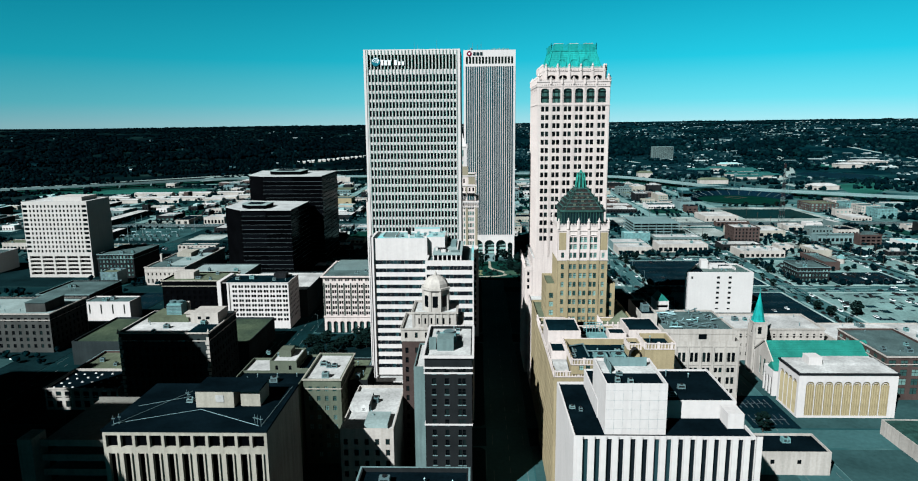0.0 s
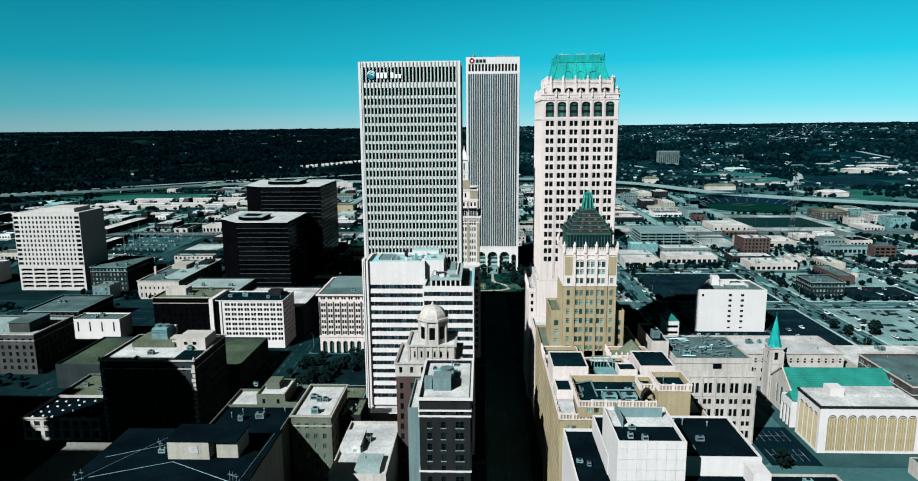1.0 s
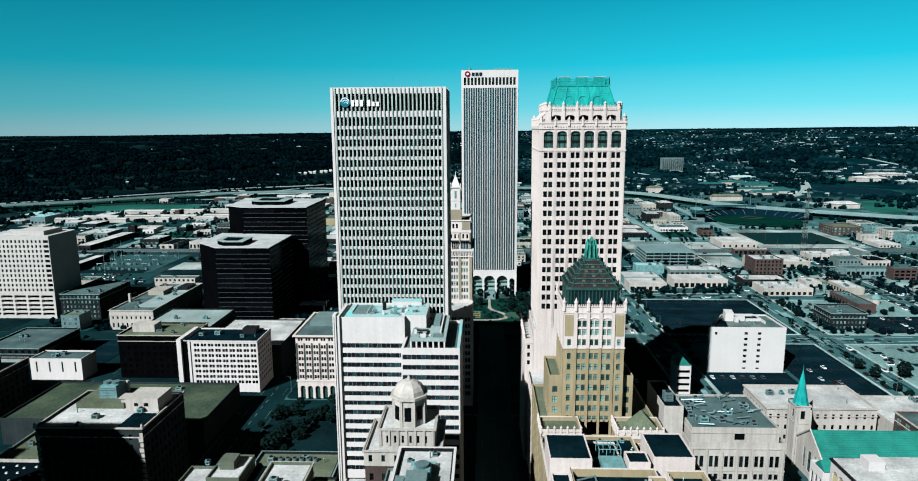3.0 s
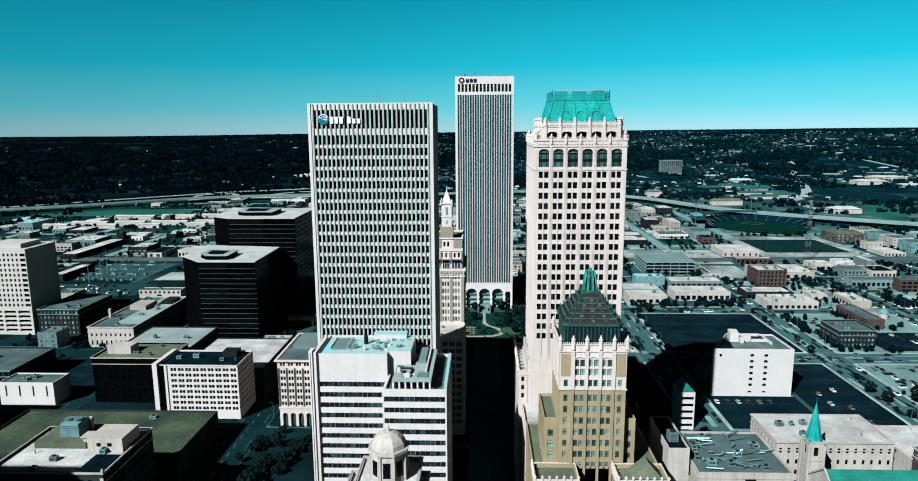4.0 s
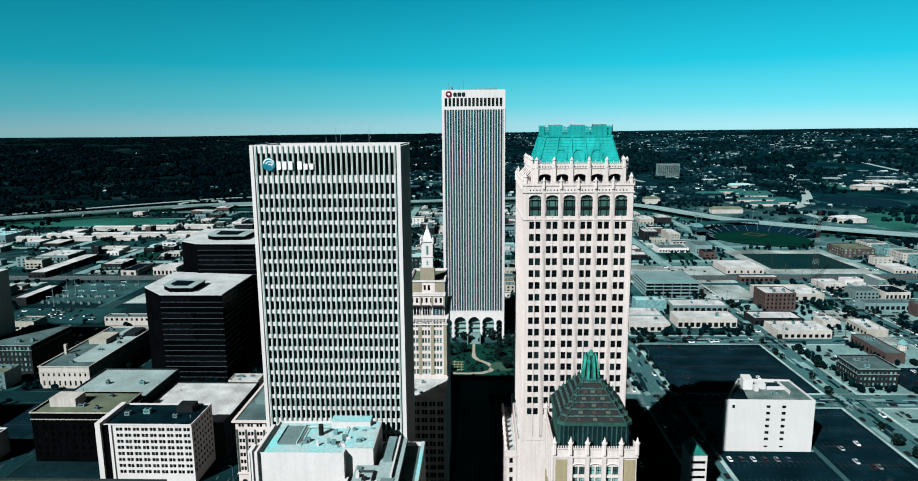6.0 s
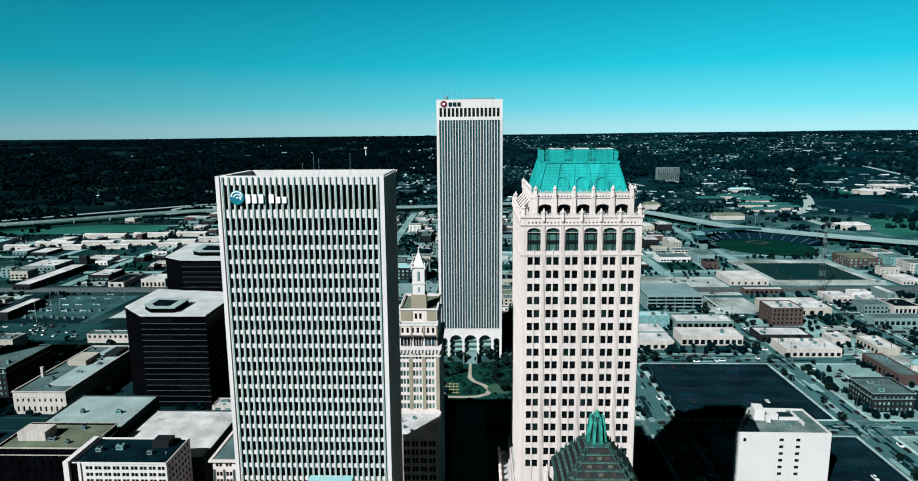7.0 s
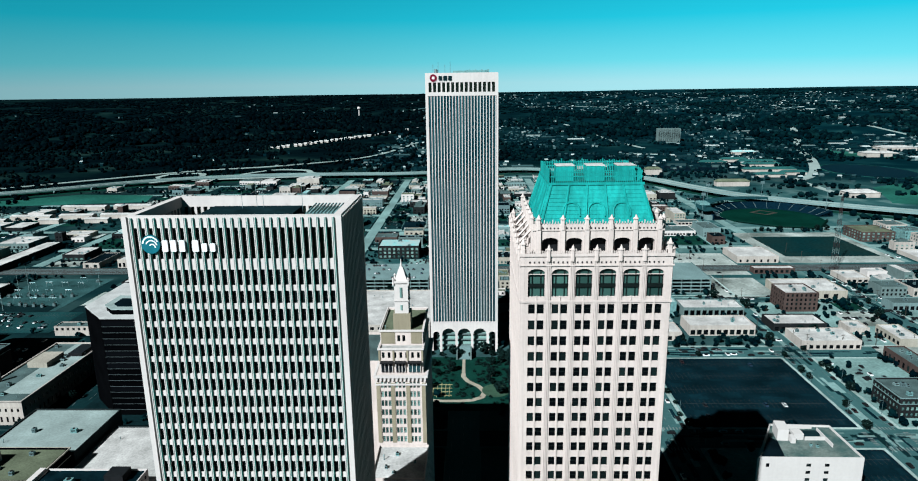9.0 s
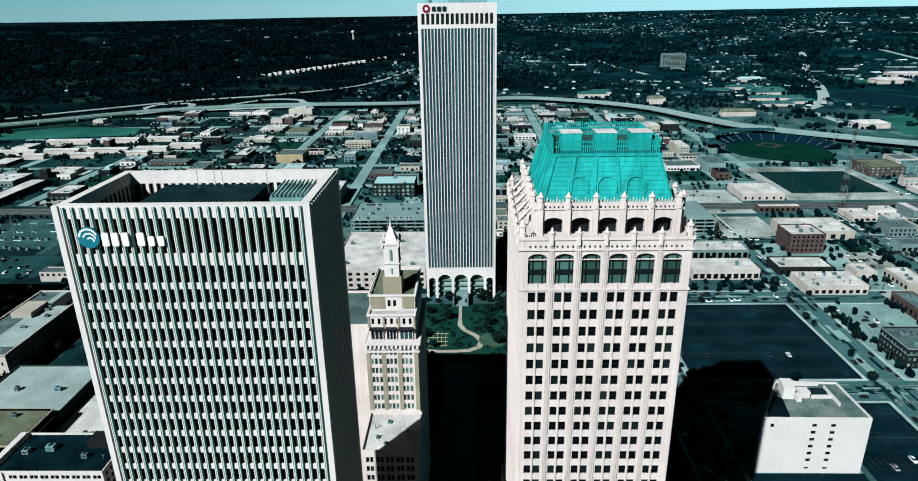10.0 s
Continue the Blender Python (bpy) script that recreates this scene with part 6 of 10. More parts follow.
def arched_hall():
    x0, x1, y0, y1, h = 143.5, 187.0, 276.5, 296.0, 20.5
    t = thing("arched_hall", 165, 287, 0, "pale stone hall with tall arched gold panels", "hall")
    me = Mesh()
    n = 9
    arch_wall(me, (x0, y0), (x1, y0), 1.0, h, [(3.2 + 4.1 * i + 0.15, 3.2 + 4.1 * (i + 1) - 0.15) for i in range(n)], 15.4, 0.7)
    arch_wall(me, (x0, y1), (x0, y0), 1.0, h, [(1.6 + 4.1 * i + 0.15, 1.6 + 4.1 * (i + 1) - 0.15) for i in range(4)], 15.4, 0.7)
    facade(me, [], (x1, y0), (x1, y1), 0, h)
    facade(me, [], (x1, y1), (x0, y1), 0, h)
    me.box(x0 + 0.01, x1 - 0.01, y0 + 0.01, y1 - 0.01, 0, 1.0)
    part("wall", me, WHITE, t)
    gold = surface("gold_panel", (0.148, 0.115, 0.0629), 0.7, 0.15, 0.3, 3.0, 0.2, 0.1)
    part("panel_field", Mesh().box(x0 + 0.75, x1 - 0.75, y0 + 0.75, y1 - 0.75, 1.0, h - 1.2), gold, t)
    fin = Mesh().box(-0.17, 0.17, -0.55, 0, 0, 14.4).data("gold_fin", [surface("gold_fin", (0.192, 0.155, 0.0925), 0.7, 0.15, 0.3, 3.0, 0.2)])
    for i in range(n * 4 + 1):
        shared("gold_fin", fin, t, Matrix.Translation((x0 + 3.2 + 4.1 * i / 4, y0 + 0.74, 1.0)))
    for i in range(17):
        shared("gold_fin", fin, t, Matrix.Translation((x0 + 0.74, y1 - 1.6 - 4.1 * i / 4, 1.0)) @ Matrix.Rotation(radians(-90), 4, "Z"))
    tr = Mesh()
    for i in range(n):
        c = x0 + 3.2 + 4.1 * (i + 0.5)
        for rr in (1.9, 1.1):
            pts = [(c - rr * math.cos(math.pi * k / 8), 15.4 + rr * math.sin(math.pi * k / 8)) for k in range(9)]
            for (p, q), (p2, q2) in zip(pts, pts[1:]):
                tr.bar((p, y0 + 0.2, q), (p2, y0 + 0.2, q2), 0.1)
    part("arch_tracery", tr, WHITE, t)
    part("roof_edge", Mesh().box(x0 - 0.5, x1 + 0.5, y0 - 0.5, y1 + 0.5, h, h + 0.7), DARKMETAL, t, "dark roof edge")
    part("roof", Mesh().box(x0 + 0.4, x1 - 0.4, y0 + 0.4, y1 - 0.4, h + 0.7, h + 0.95), ROOFWHITE, t)
    part("roof_house", Mesh().box(152, 158, 286, 292, h + 0.95, h + 4.6), WHITE, t)
    part("raised_deck", Mesh().box(159, 184, 286, 295, h + 0.95, h + 2.0), ROOFWHITE, t)


banded_building()
domed_building()
brick_hotel()
ribbon_white_block()
buff_arcade_block()
gothic_annex()
church()
parish_house()
arched_hall()


# ---- west of the avenue ----
TAKEN = [(-52, -6, 310, 337), (-12, 37, 560, 672), (22, 72, 264, 372), (-50, 0, 200, 306), (24, 74, 150, 256), (76, 120, 283, 318), (140, 197, 276, 378)]


def placed(name, x0, x1, y0, y1, h, *rest, **more):
    TAKEN.append((x0, x1, y0, y1))
    return simple(name, x0, x1, y0, y1, h, *rest, **more)


def columned_block():
    x0, x1, y0, y1, h = -99.6, -55.4, 157.8, 188.5, 52.0
    t = thing("columned_block", -77, 172, 0, "cream office block with tall paired fins and a tar roof", "office building")
    me, panes = Mesh(), []
    cols = even(x1 - x0, 11, 0.8, 0.4)
    facade(me, panes, (x0, y0), (x1, y0), 46.9, h, cols, [(47.4, 50.8)], 1.1)
    facade(me, panes, (x0, y0), (x1, y0), 0, 46.9, even(x1 - x0, 11, 0.5, 0.4), [(4, 24), (24.3, 45.6)], 0.9)
    for a, b in (((x1, y0), (x1, y1)), ((x1, y1), (x0, y1)), ((x0, y1), (x0, y0))):
        facade(me, [], a, b, 0, h)
    part("wall", me, TANSTONE, t)
    set_panes(panes, "black", t, 60)
    fin = Mesh().box(-0.22, 0.22, -0.45, -0.003, 0, 42.0).data("fin", [TANSTONE])
    p = (x1 - x0 - 0.8) / 11
    for i in range(11):
        for s in (0.22, 0.78):
            shared("fin", fin, t, Matrix.Translation((x0 + 0.4 + p * (i + s), y0, 3.8)))
    part("roof", Mesh().box(x0 - 0.2, x1 + 0.2, y0 - 0.3, y1 + 0.2, h, h + 0.5), ROOFDARK, t, "black tar roof")
    rl = Mesh()
    for a, b in (((-98, 161), (-78, 170)), ((-78, 170), (-58, 160)), ((-97, 172), (-84, 179)), ((-57.5, 160), (-56.5, 186)), ((-98, 160), (-84, 186))):
        rl.bar((*a, h + 0.62), (*b, h + 0.62), 0.1)
    part("lightning_cable", rl, METAL, t)
    part("penthouse", Mesh().box(-80.0, -69.0, 171.5, 179.5, h + 0.5, 57.4).box(-67.4, -61.8, 172.5, 180.5, h + 0.5, 57.4), TANSTONE, t)
    part("penthouse_roof", Mesh().box(-80.4, -61.4, 171.3, 181, 57.4, 57.8), ROOFDARK, t)
    part("hatch", Mesh().box(-74.2, -71.9, 171.35, 171.497, 54.2, 56.2), ROOFWHITE, t)
    for x, y in ((-57.5, 160), (-58.6, 160.6), (-97.5, 160), (-96.5, 161), (-59.5, 161), (-84, 176), (-85, 177)):
        part("antenna", Mesh().bar((x, y, h + 0.5), (x, y, h + 3.4), 0.08).box(x - 0.5, x + 0.5, y - 0.06, y + 0.06, h + 2.4, h + 2.6), METAL, t)
    clutter(-84, -81, 172, 178, h + 0.5, 3, 51, 0.6)
    TAKEN.append((x0, x1, y0, y1))


def parking_deck():
    t = thing("parking_garage", -112, 172, 0, "pale concrete parking garage with open decks", "parking garage")
    for k in range(11):
        z = 47.2 - 4.3 * k
        part("deck_slab", Mesh().box(-118.5, -101.0, 160.5, 188, z - 0.4, z), DECKTAN, t)
        part("deck_parapet", Mesh().box(-118.5, -101.0, 160.2, 160.499, z - 0.9, z + 1.0), DECKTAN, t)
    part("stair_pylon", Mesh().box(-122.5, -118.6, 157, 163, 0, 49.8), DECKTAN, t)
    part("ramp_wall", Mesh().box(-100.9, -99.7, 160.5, 188, 0, 48.4), DECKTAN, t)
    part("back_wall", Mesh().box(-118.5, -101, 188.1, 188.6, 0, 48), DECKTAN, t)
    TAKEN.append((-123, -99, 157, 189))


def corner_brick_block():
    """Dark block with pale quoins and a heavy cornice."""
    x0, x1, y0, y1, h = -164.6, -122.8, 280.6, 315.0, 38.4
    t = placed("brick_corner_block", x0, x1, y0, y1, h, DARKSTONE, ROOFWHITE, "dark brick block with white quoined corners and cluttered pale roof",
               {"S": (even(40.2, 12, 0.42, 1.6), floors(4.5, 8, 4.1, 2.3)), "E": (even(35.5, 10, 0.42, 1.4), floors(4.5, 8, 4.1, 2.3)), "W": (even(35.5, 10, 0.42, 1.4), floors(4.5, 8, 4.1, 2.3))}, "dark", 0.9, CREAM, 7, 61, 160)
    for i in range(17):
        w = 1.6 if i % 2 else 1.1
        part("quoin", Mesh().box(x0 - 0.15, x0 + w, y0 - 0.15, y0 - 0.003, 1 + i * 2.1, 2.6 + i * 2.1), CREAM, t)
        part("quoin", Mesh().box(x1 - w, x1 + 0.15, y0 - 0.15, y0 - 0.003, 1 + i * 2.1, 2.6 + i * 2.1), CREAM, t)
        part("quoin", Mesh().box(x0 - 0.15, x0 - 0.003, y0, y0 + w, 1 + i * 2.1, 2.6 + i * 2.1), CREAM, t)
    part("penthouse", Mesh().box(-138, -124.6, 297, 309, h - 0.9, h + 4.4), CREAM, t)
    part("penthouse_window", Mesh().box(-134.5, -132.9, 296.95, 296.997, h + 1.2, h + 2.6).box(-130.5, -128.7, 296.95, 296.997, h + 1.2, h + 2.6), GLASS, t)
    part("raised_roof", Mesh().box(-160, -140, 299, 315, h - 0.9, h + 1.4), ROOFTAN, t)
    for x in (-164.6, -122.8):
        part("corner_finial", Mesh().cyl(x, y0, h, h + 0.9, 0.6, 0.5, 8).cyl(x, y0, h + 0.9, h + 1.6, 0.5, 0.1, 8), CREAM, t)
    part("green_roof_patch", Mesh().box(-133.0, -124.0, 282.0, 294.0, h - 0.9, h - 0.3), ROOFTEALDARK, t)
    part("stair_tower", Mesh().box(-141.5, -138.2, 300.0, 304.0, h - 0.9, h + 3.2).box(-142.2, -137.6, 299.4, 304.6, h + 3.2, h + 3.6), CREAM, t)
    part("chimney_stack", Mesh().box(-146.0, -144.6, 311.0, 312.6, h - 0.9, h + 6.0), CREAM, t)
    c = thing("cooling_tower", -149, 307, h + 1.4, "weathered aqua cooling tower on a tan roof", "cooling tower")
    part("casing", Mesh().frustum(-153, -145.5, 304, 311, h + 1.4, h + 6.6, 0.3, 0.3), METALAQ, c)
    sl = Mesh()
    for i in range(6):
        sl.box(-153.05, -145.45, 303.9, 304.05, h + 1.9 + i * 0.75, h + 2.2 + i * 0.75)
    part("louvre", sl, METAL, c)
    part("fan_ring", Mesh().cyl(-151, 307.5, h + 6.6, h + 7.6, 1.5, 1.7, 12).cyl(-147.5, 307.5, h + 6.6, h + 7.6, 1.5, 1.7, 12), METAL, c)


def grid_block():
    t = placed("grid_office_block", -165.6, -122.0, 404.0, 428.0, 31.0, WHITE, ROOFTEALDARK, "white office block with a regular grid of paired windows",
               {"S": ([(a + 6.2, b + 6.2) for a, b in pairs(37.0, 9, 1.45, 0.25)], floors(5.4, 8, 3.15, 1.75)), "E": (even(24, 7, 0.5, 1), floors(5.4, 8, 3.15, 1.75))}, "dark", 0.8, None, 4, 71, 200)
    part("end_pylon", Mesh().box(-168.2, -165.7, 402.5, 427, 0, 32.0).box(-162.2, -160.9, 403.4, 403.997, 0, 31.0), WHITE, t)
    # flat black sheet stands in for the dark of a recess
    part("recess", Mesh().box(-165.6, -162.2, 403.9, 403.997, 0.2, 30.6), BLACKSTONE, t)
    part("sill_line", Mesh().box(-160.8, -122.0, 403.7, 403.997, 30.4, 31.1), WHITE, t)
    part("roof_plant", Mesh().box(-136, -128, 419, 426, 30.2, 33.4), DARKMETAL, t)


def arcade_block():
    x0, x1, y0, y1, h = -97.4, -58.0, 396.0, 440.0, 36.8
    t = thing("arcaded_office_block", -78, 418, 0, "stone office block over a white arcade, with dark window strips", "office building")
    me, panes = Mesh(), []
    facade(me, panes, (x0, y0), (x1, y0), 10.5, 33.2, pairs(39.4, 9, 1.15, 0.35, 0.6), floors(12.0, 6, 3.5, 2.0), 0.4)
    facade(me, panes, (x0, y0), (x1, y0), 33.2, h, pairs(39.4, 9, 1.1, 0.4, 0.6), [(33.9, 35.5)], 0.3)
    facade(me, panes, (x0, y1), (x0, y0), 10.5, h, pairs(43.5, 9, 1.15, 0.35, 0.6), floors(12.0, 6, 3.5, 2.0), 0.4)
    facade(me, [], (x1, y0), (x1, y1), 0, h)
    facade(me, [], (x1, y1), (x0, y1), 0, h)
    arch_wall(me, (x0, y0), (x1, y0), 0, 10.5, even(39.4, 9, 0.66, 0.8), 6.2, 1.2)
    arch_wall(me, (x0, y1), (x0, y0), 0, 10.5, even(43.5, 9, 0.66, 0.8), 6.2, 1.2)
    part("wall", me, TERRA, t)
    set_panes(panes, "dark", t, 90)
    p = (39.4 - 1.2) / 9
    spandrel = surface("dark_green_spandrel", (0.0222, 0.0296, 0.0252), 0.6, 0.3, 0.3, 2.0, 0.1)
    for i in range(10):
        u = x0 + 0.6 + p * i
        part("dark_strip", Mesh().box(u - 0.5, u + 0.5, y0 - 0.12, y0 - 0.003, 11.4, 32.6), spandrel, t)
    part("shop_front", Mesh().box(x0 + 1.3, x1 - 0.6, y0 + 1.3, y1 - 1, 0, 10.2), GLASSG, t)
    co = Mesh()
    ring(co, x0, x1, y0, y1, h - 0.3, h + 0.5, 1.3)
    ring(co, x0, x1, y0, y1, 10.2, 10.8, 0.4)
    part("cornice", co, TERRA, t)
    part("roof", Mesh().box(x0 + 0.2, x1 - 0.2, y0 + 0.2, y1 - 0.2, h - 0.6, h + 0.1), ROOFGREY, t)
    part("roof_house", Mesh().box(-94, -70, 414, 436, h + 0.1, h + 2.4), GREYSTONE, t)
    clutter(-94, -62, 400, 412, h + 0.1, 4, 81, 0.8)
    TAKEN.append((x0, x1, y0, y1))


def black_block(outline, h, rows, inset, pivot, label):
    cx, cy = sum(p[0] for p in outline) / len(outline), sum(p[1] for p in outline) / len(outline)
    t = thing("black_glass_block", cx, cy, 0, label, "office building", "black glass blocks")
    me, panes = Mesh(), []
    n = len(outline)
    for i in range(n):
        a, b = outline[i], outline[(i + 1) % n]
        w = math.dist(a, b)
        facade(me, panes, a, b, 0, h, even(w, 2, 0.998, 0.2) if i < n - 2 else (), floors(4.0, rows, (h - 4.5) / rows, (h - 4.5) / rows - 0.55), 0.25)
    part("wall", me, BLACKSTONE, t)
    set_panes(panes, "black", t, 120)
    rim = Mesh()
    ro = [(cx + (x - cx) * 1.0, cy + (y - cy) * 1.0) for x, y in outline]
    rim.prism(ro, h, h + 0.6)
    part("roof", rim, surface("pale_roof_sheet", (0.2, 0.2, 0.195), 0.9, 0.2, 0.1, 1.0, 0.2), t, "pale roof")
    px, py = pivot
    pen = [(px + (x - cx) * inset, py + (y - cy) * inset) for x, y in outline]
    part("penthouse", Mesh().prism(pen, h + 0.6, h + 3.6), BLACKSTONE, t)
    pen2 = [(px + (x - cx) * inset * 1.06, py + (y - cy) * inset * 1.06) for x, y in outline]
    part("penthouse_roof", Mesh().prism(pen2, h + 3.6, h + 4.0), ROOFPALE, t, "pale rimmed penthouse roof")
    well = [(px + (x - cx) * inset * 0.6, py + (y - cy) * inset * 0.6) for x, y in outline]
    part("plant_well", Mesh().prism(well, h + 4.0, h + 4.3), ROOFDARK, t)
    bronze = surface("dull_bronze_band", (0.04, 0.052, 0.055), 0.5, 0.2, 0.3, 3.0, 0.05)
    for k in range(rows):
        line = Mesh()
        z = 4.0 + k * (h - 4.5) / rows - 0.42
        for i in range(n - 2):
            a, b = Vector((*outline[i], 0)), Vector((*outline[i + 1], 0))
            u = (b - a).normalized()
            nn = Vector((u.y, -u.x, 0)) * 0.08
            p = [(a + nn), (b + nn)]
            line.face([(p[0].x, p[0].y, z), (p[1].x, p[1].y, z), (p[1].x, p[1].y, z + 0.16), (p[0].x, p[0].y, z + 0.16)])
            line.face([(a.x, a.y, z + 0.16), (p[0].x, p[0].y, z + 0.16), (p[1].x, p[1].y, z + 0.16), (b.x, b.y, z + 0.16)])
        part("metal_band", line, bronze, t)
    xs, ys = [p[0] for p in outline], [p[1] for p in outline]
    TAKEN.append((min(xs), max(xs), min(ys), max(ys)))


HOTELTAN = surface("pale_tan_render", (0.222, 0.204, 0.19), 0.85, 0.08, 0.06, 1.0, 0.2, 0.08)


def white_hotel():
    x0, x1, y0, y1, h = -395.2, -337.6, 547.5, 583.0, 67.5
    t = thing("white_hotel", -366, 565, 0, "white hotel slab with small windows over a deep grid base", "hotel")
    W = x1 - x0
    rows = floors(22.6, 11, 3.95, 2.2)
    me, panes, dp = Mesh(), [], []
    facade(me, panes, (x0, y0), (x1, y0), 20.5, h, [(0.5, 4.6)] + [(a + 5.5, b + 5.5) for a, b in even(W - 11, 14, 0.46)] + [(W - 4.6, W - 0.5)], rows, 0.35)
    facade(me, dp, (x0, y0), (x1, y0), 0, 20.5, even(W, 5, 0.84, 1.0), floors(2.6, 5, 3.6, 2.2), 2.2)
    facade(me, [], (x1, y0), (x1, y1), 0, h)
    facade(me, [], (x1, y1), (x0, y1), 0, h)
    facade(me, [], (x0, y1), (x0, y0), 0, h)
    part("wall", me, HOTELTAN, t)
    set_panes(panes, "dark", t, 90)
    set_panes(dp, "black", t, 40, "deck_opening")
    part("roof", Mesh().box(x0 + 0.4, x1 - 0.4, y0 + 0.4, y1 - 0.4, h - 1, h - 0.5), ROOFWHITE, t)
    part("roof_house", Mesh().box(-372, -346, 555, 578, h - 0.5, h + 3.0), HOTELTAN, t)
    TAKEN.append((x0, x1, y0, y1))
    TAKEN.append((-445, -335, 500, 600))


TANPANEL = surface("tan_brick_panel", (0.13, 0.112, 0.08), 0.9, 0.15, 0.09, 2.5, 0.3, 0.12)


def spired_tower():
    """Tall cream block with set-backs and a small spire."""
    t = thing("setback_tower", -10, 425, 0, "cream stone tower with set-backs and white cupola spire", "skyscraper")
    f = lambda w, n: pairs(w, n, 1.1, 0.35, 1.0)
    block(t, -18.4, 1.2, 388.5, 410.9, 0, 53.0, TERRA, ROOFWHITE, {"S": (f(19.6, 5), floors(6, 12, 3.8, 2.3)), "E": (f(22.4, 5), floors(6, 12, 3.8, 2.3))}, 0.9, 0.4, "dark", 90)
    bays = [(a + o, b + o) for o in (1.6, 7.2, 12.8) for a, b in ((0.2, 1.2), (1.5, 2.5), (3.0, 4.0))]
    me, panes = Mesh(), []
    x0, x1, y0, y1 = -18.5, 0.6, 411.0, 448.0
    facade(me, panes, (x0, y0), (x1, y0), 0, 82.4, bays, floors(54.2, 7, 3.85, 2.5), 0.4)
    facade(me, panes, (x1, y0), (x1, y1), 0, 82.4, f(37, 7), floors(6, 19, 3.9, 2.3), 0.4)
    facade(me, [], (x1, y1), (x0, y1), 0, 82.4)
    facade(me, [], (x0, y1), (x0, y0), 0, 82.4)
    me.face([(x0, y0, 82.4), (x1, y0, 82.4), (x1, y1, 82.4), (x0, y1, 82.4)])
    part("wall", me, TERRA, t)
    set_panes(panes, "green", t, 120)
    for u in (-17.7, -12.1, -6.2, -0.2):
        part("tan_pier", Mesh().box(u - 0.75, u + 0.75, 410.8, 410.997, 54, 79.5), TANPANEL, t)
    co = Mesh()
    ring(co, x0, x1, y0, y1, 81.8, 82.6, 0.9)
    ring(co, x0, x1, y0, y1, 78.6, 79.2, 0.5)
    for i in range(13):
        co.box(x0 + i * 1.55, x0 + 0.7 + i * 1.55, 410.2, 410.997, 80.6, 81.8)
    part("cornice", co, WHITE, t)
    # loggia storey under a dark hood, then the recessed upper storeys
    block(t, -17.4, -0.4, 413.5, 446.0, 82.3, 92.6, TERRA, ROOFWHITE, {"S": (even(17, 7, 0.45, 0.6), [(88.6, 91.0)])}, 0.6, 0.4, "dark", 20)
    for u, w in ((-16.6, 4.4), (-10.9, 3.6), (-6.0, 4.6)):
        part("loggia_glazing", Mesh().box(u, u + w, 413.0, 413.497, 83.0, 86.8), GLASSB, t)
        part("loggia_hood", Mesh().box(u - 0.3, u + w + 0.3, 411.6, 413.6, 86.9, 87.5), DARKMETAL, t)
        mu = Mesh()
        for i in range(4):
            mu.box(u + w * i / 3 - 0.12, u + w * i / 3 + 0.12, 412.8, 412.997, 83.0, 86.9)
        part("loggia_mullion", mu, WHITE, t)
    block(t, -17.2, -0.6, 418.0, 444.0, 92.0, 98.2, TERRA, ROOFTAN, {"S": (((6.6, 7.7), (8.6, 9.7)), [(93.6, 96.2)])}, 0.8, 0.4, "dark", 20)
    for a, b in ((-16.9, -11.5), (-5.2, -1.0)):
        part("tan_panel", Mesh().box(a, b, 417.8, 417.997, 92.8, 97.4), TANPANEL, t)
    for u in (-17.4, -12.0, -6.6, -0.9):
        part("tan_pier", Mesh().box(u - 0.1, u + 0.6, 413.2, 413.497, 87.6, 91.8), TANPANEL, t)
    c2 = Mesh()
    ring(c2, -17.2, -0.6, 418.0, 444.0, 97.8, 98.5, 0.5)
    ring(c2, -17.4, -0.4, 413.5, 446.0, 92.0, 92.7, 0.4)
    part("upper_cornice", c2, WHITE, t)
    cx, cy = -8.9, 424.0
    part("tower_base", Mesh().box(cx - 3.4, cx + 3.4, cy - 3.4, cy + 3.4, 97.4, 104.0), TANPANEL, t)
    cu = Mesh().box(cx - 2.7, cx + 2.7, cy - 2.7, cy + 2.7, 104.0, 117.0)
    ring(cu, cx - 2.7, cx + 2.7, cy - 2.7, cy + 2.7, 109.0, 109.4, 0.3)
    ring(cu, cx - 2.7, cx + 2.7, cy - 2.7, cy + 2.7, 116.4, 117.1, 0.5)
    for i in (-1, 1):
        for k in (-1, 1):
            pinnacle(cu, cx + 2.9 * i, cy + 2.9 * k, 117.2, 1.8, 0.45)
    cu.frustum(cx - 2.5, cx + 2.5, cy - 2.5, cy + 2.5, 117.0, 122.4, 1.9, 1.9)
    cu.cyl(cx, cy, 122.4, 125.4, 0.5, 0.08, 8)
    cup = part("cupola", cu, WHITE, t, "white cupola")
    ow = Mesh()
    for s in (-1, 1):
        ow.cyl(cx, cy + s * 2.5, 110.6, 114.6, 0.62, 0.62, 10)
        ow.cyl(cx + s * 2.5, cy, 110.6, 114.6, 0.62, 0.62, 10)
        ow.cyl(cx, cy + s * 2.5, 105.4, 107.4, 0.5, 0.5, 10)
    part("cupola_window", ow, GLASSG, cup)
    # rear block hidden from view, added for its shade on the park
    block(t, -74.0, -18.6, 430.0, 462.0, 0, 80.0, TERRA, ROOFGREY, {}, 1.0)
    clutter(-16, -12, 420, 432, 97.4, 2, 91, 0.6)
    clutter(-16, -2, 391, 409, 52.1, 5, 93, 0.5)
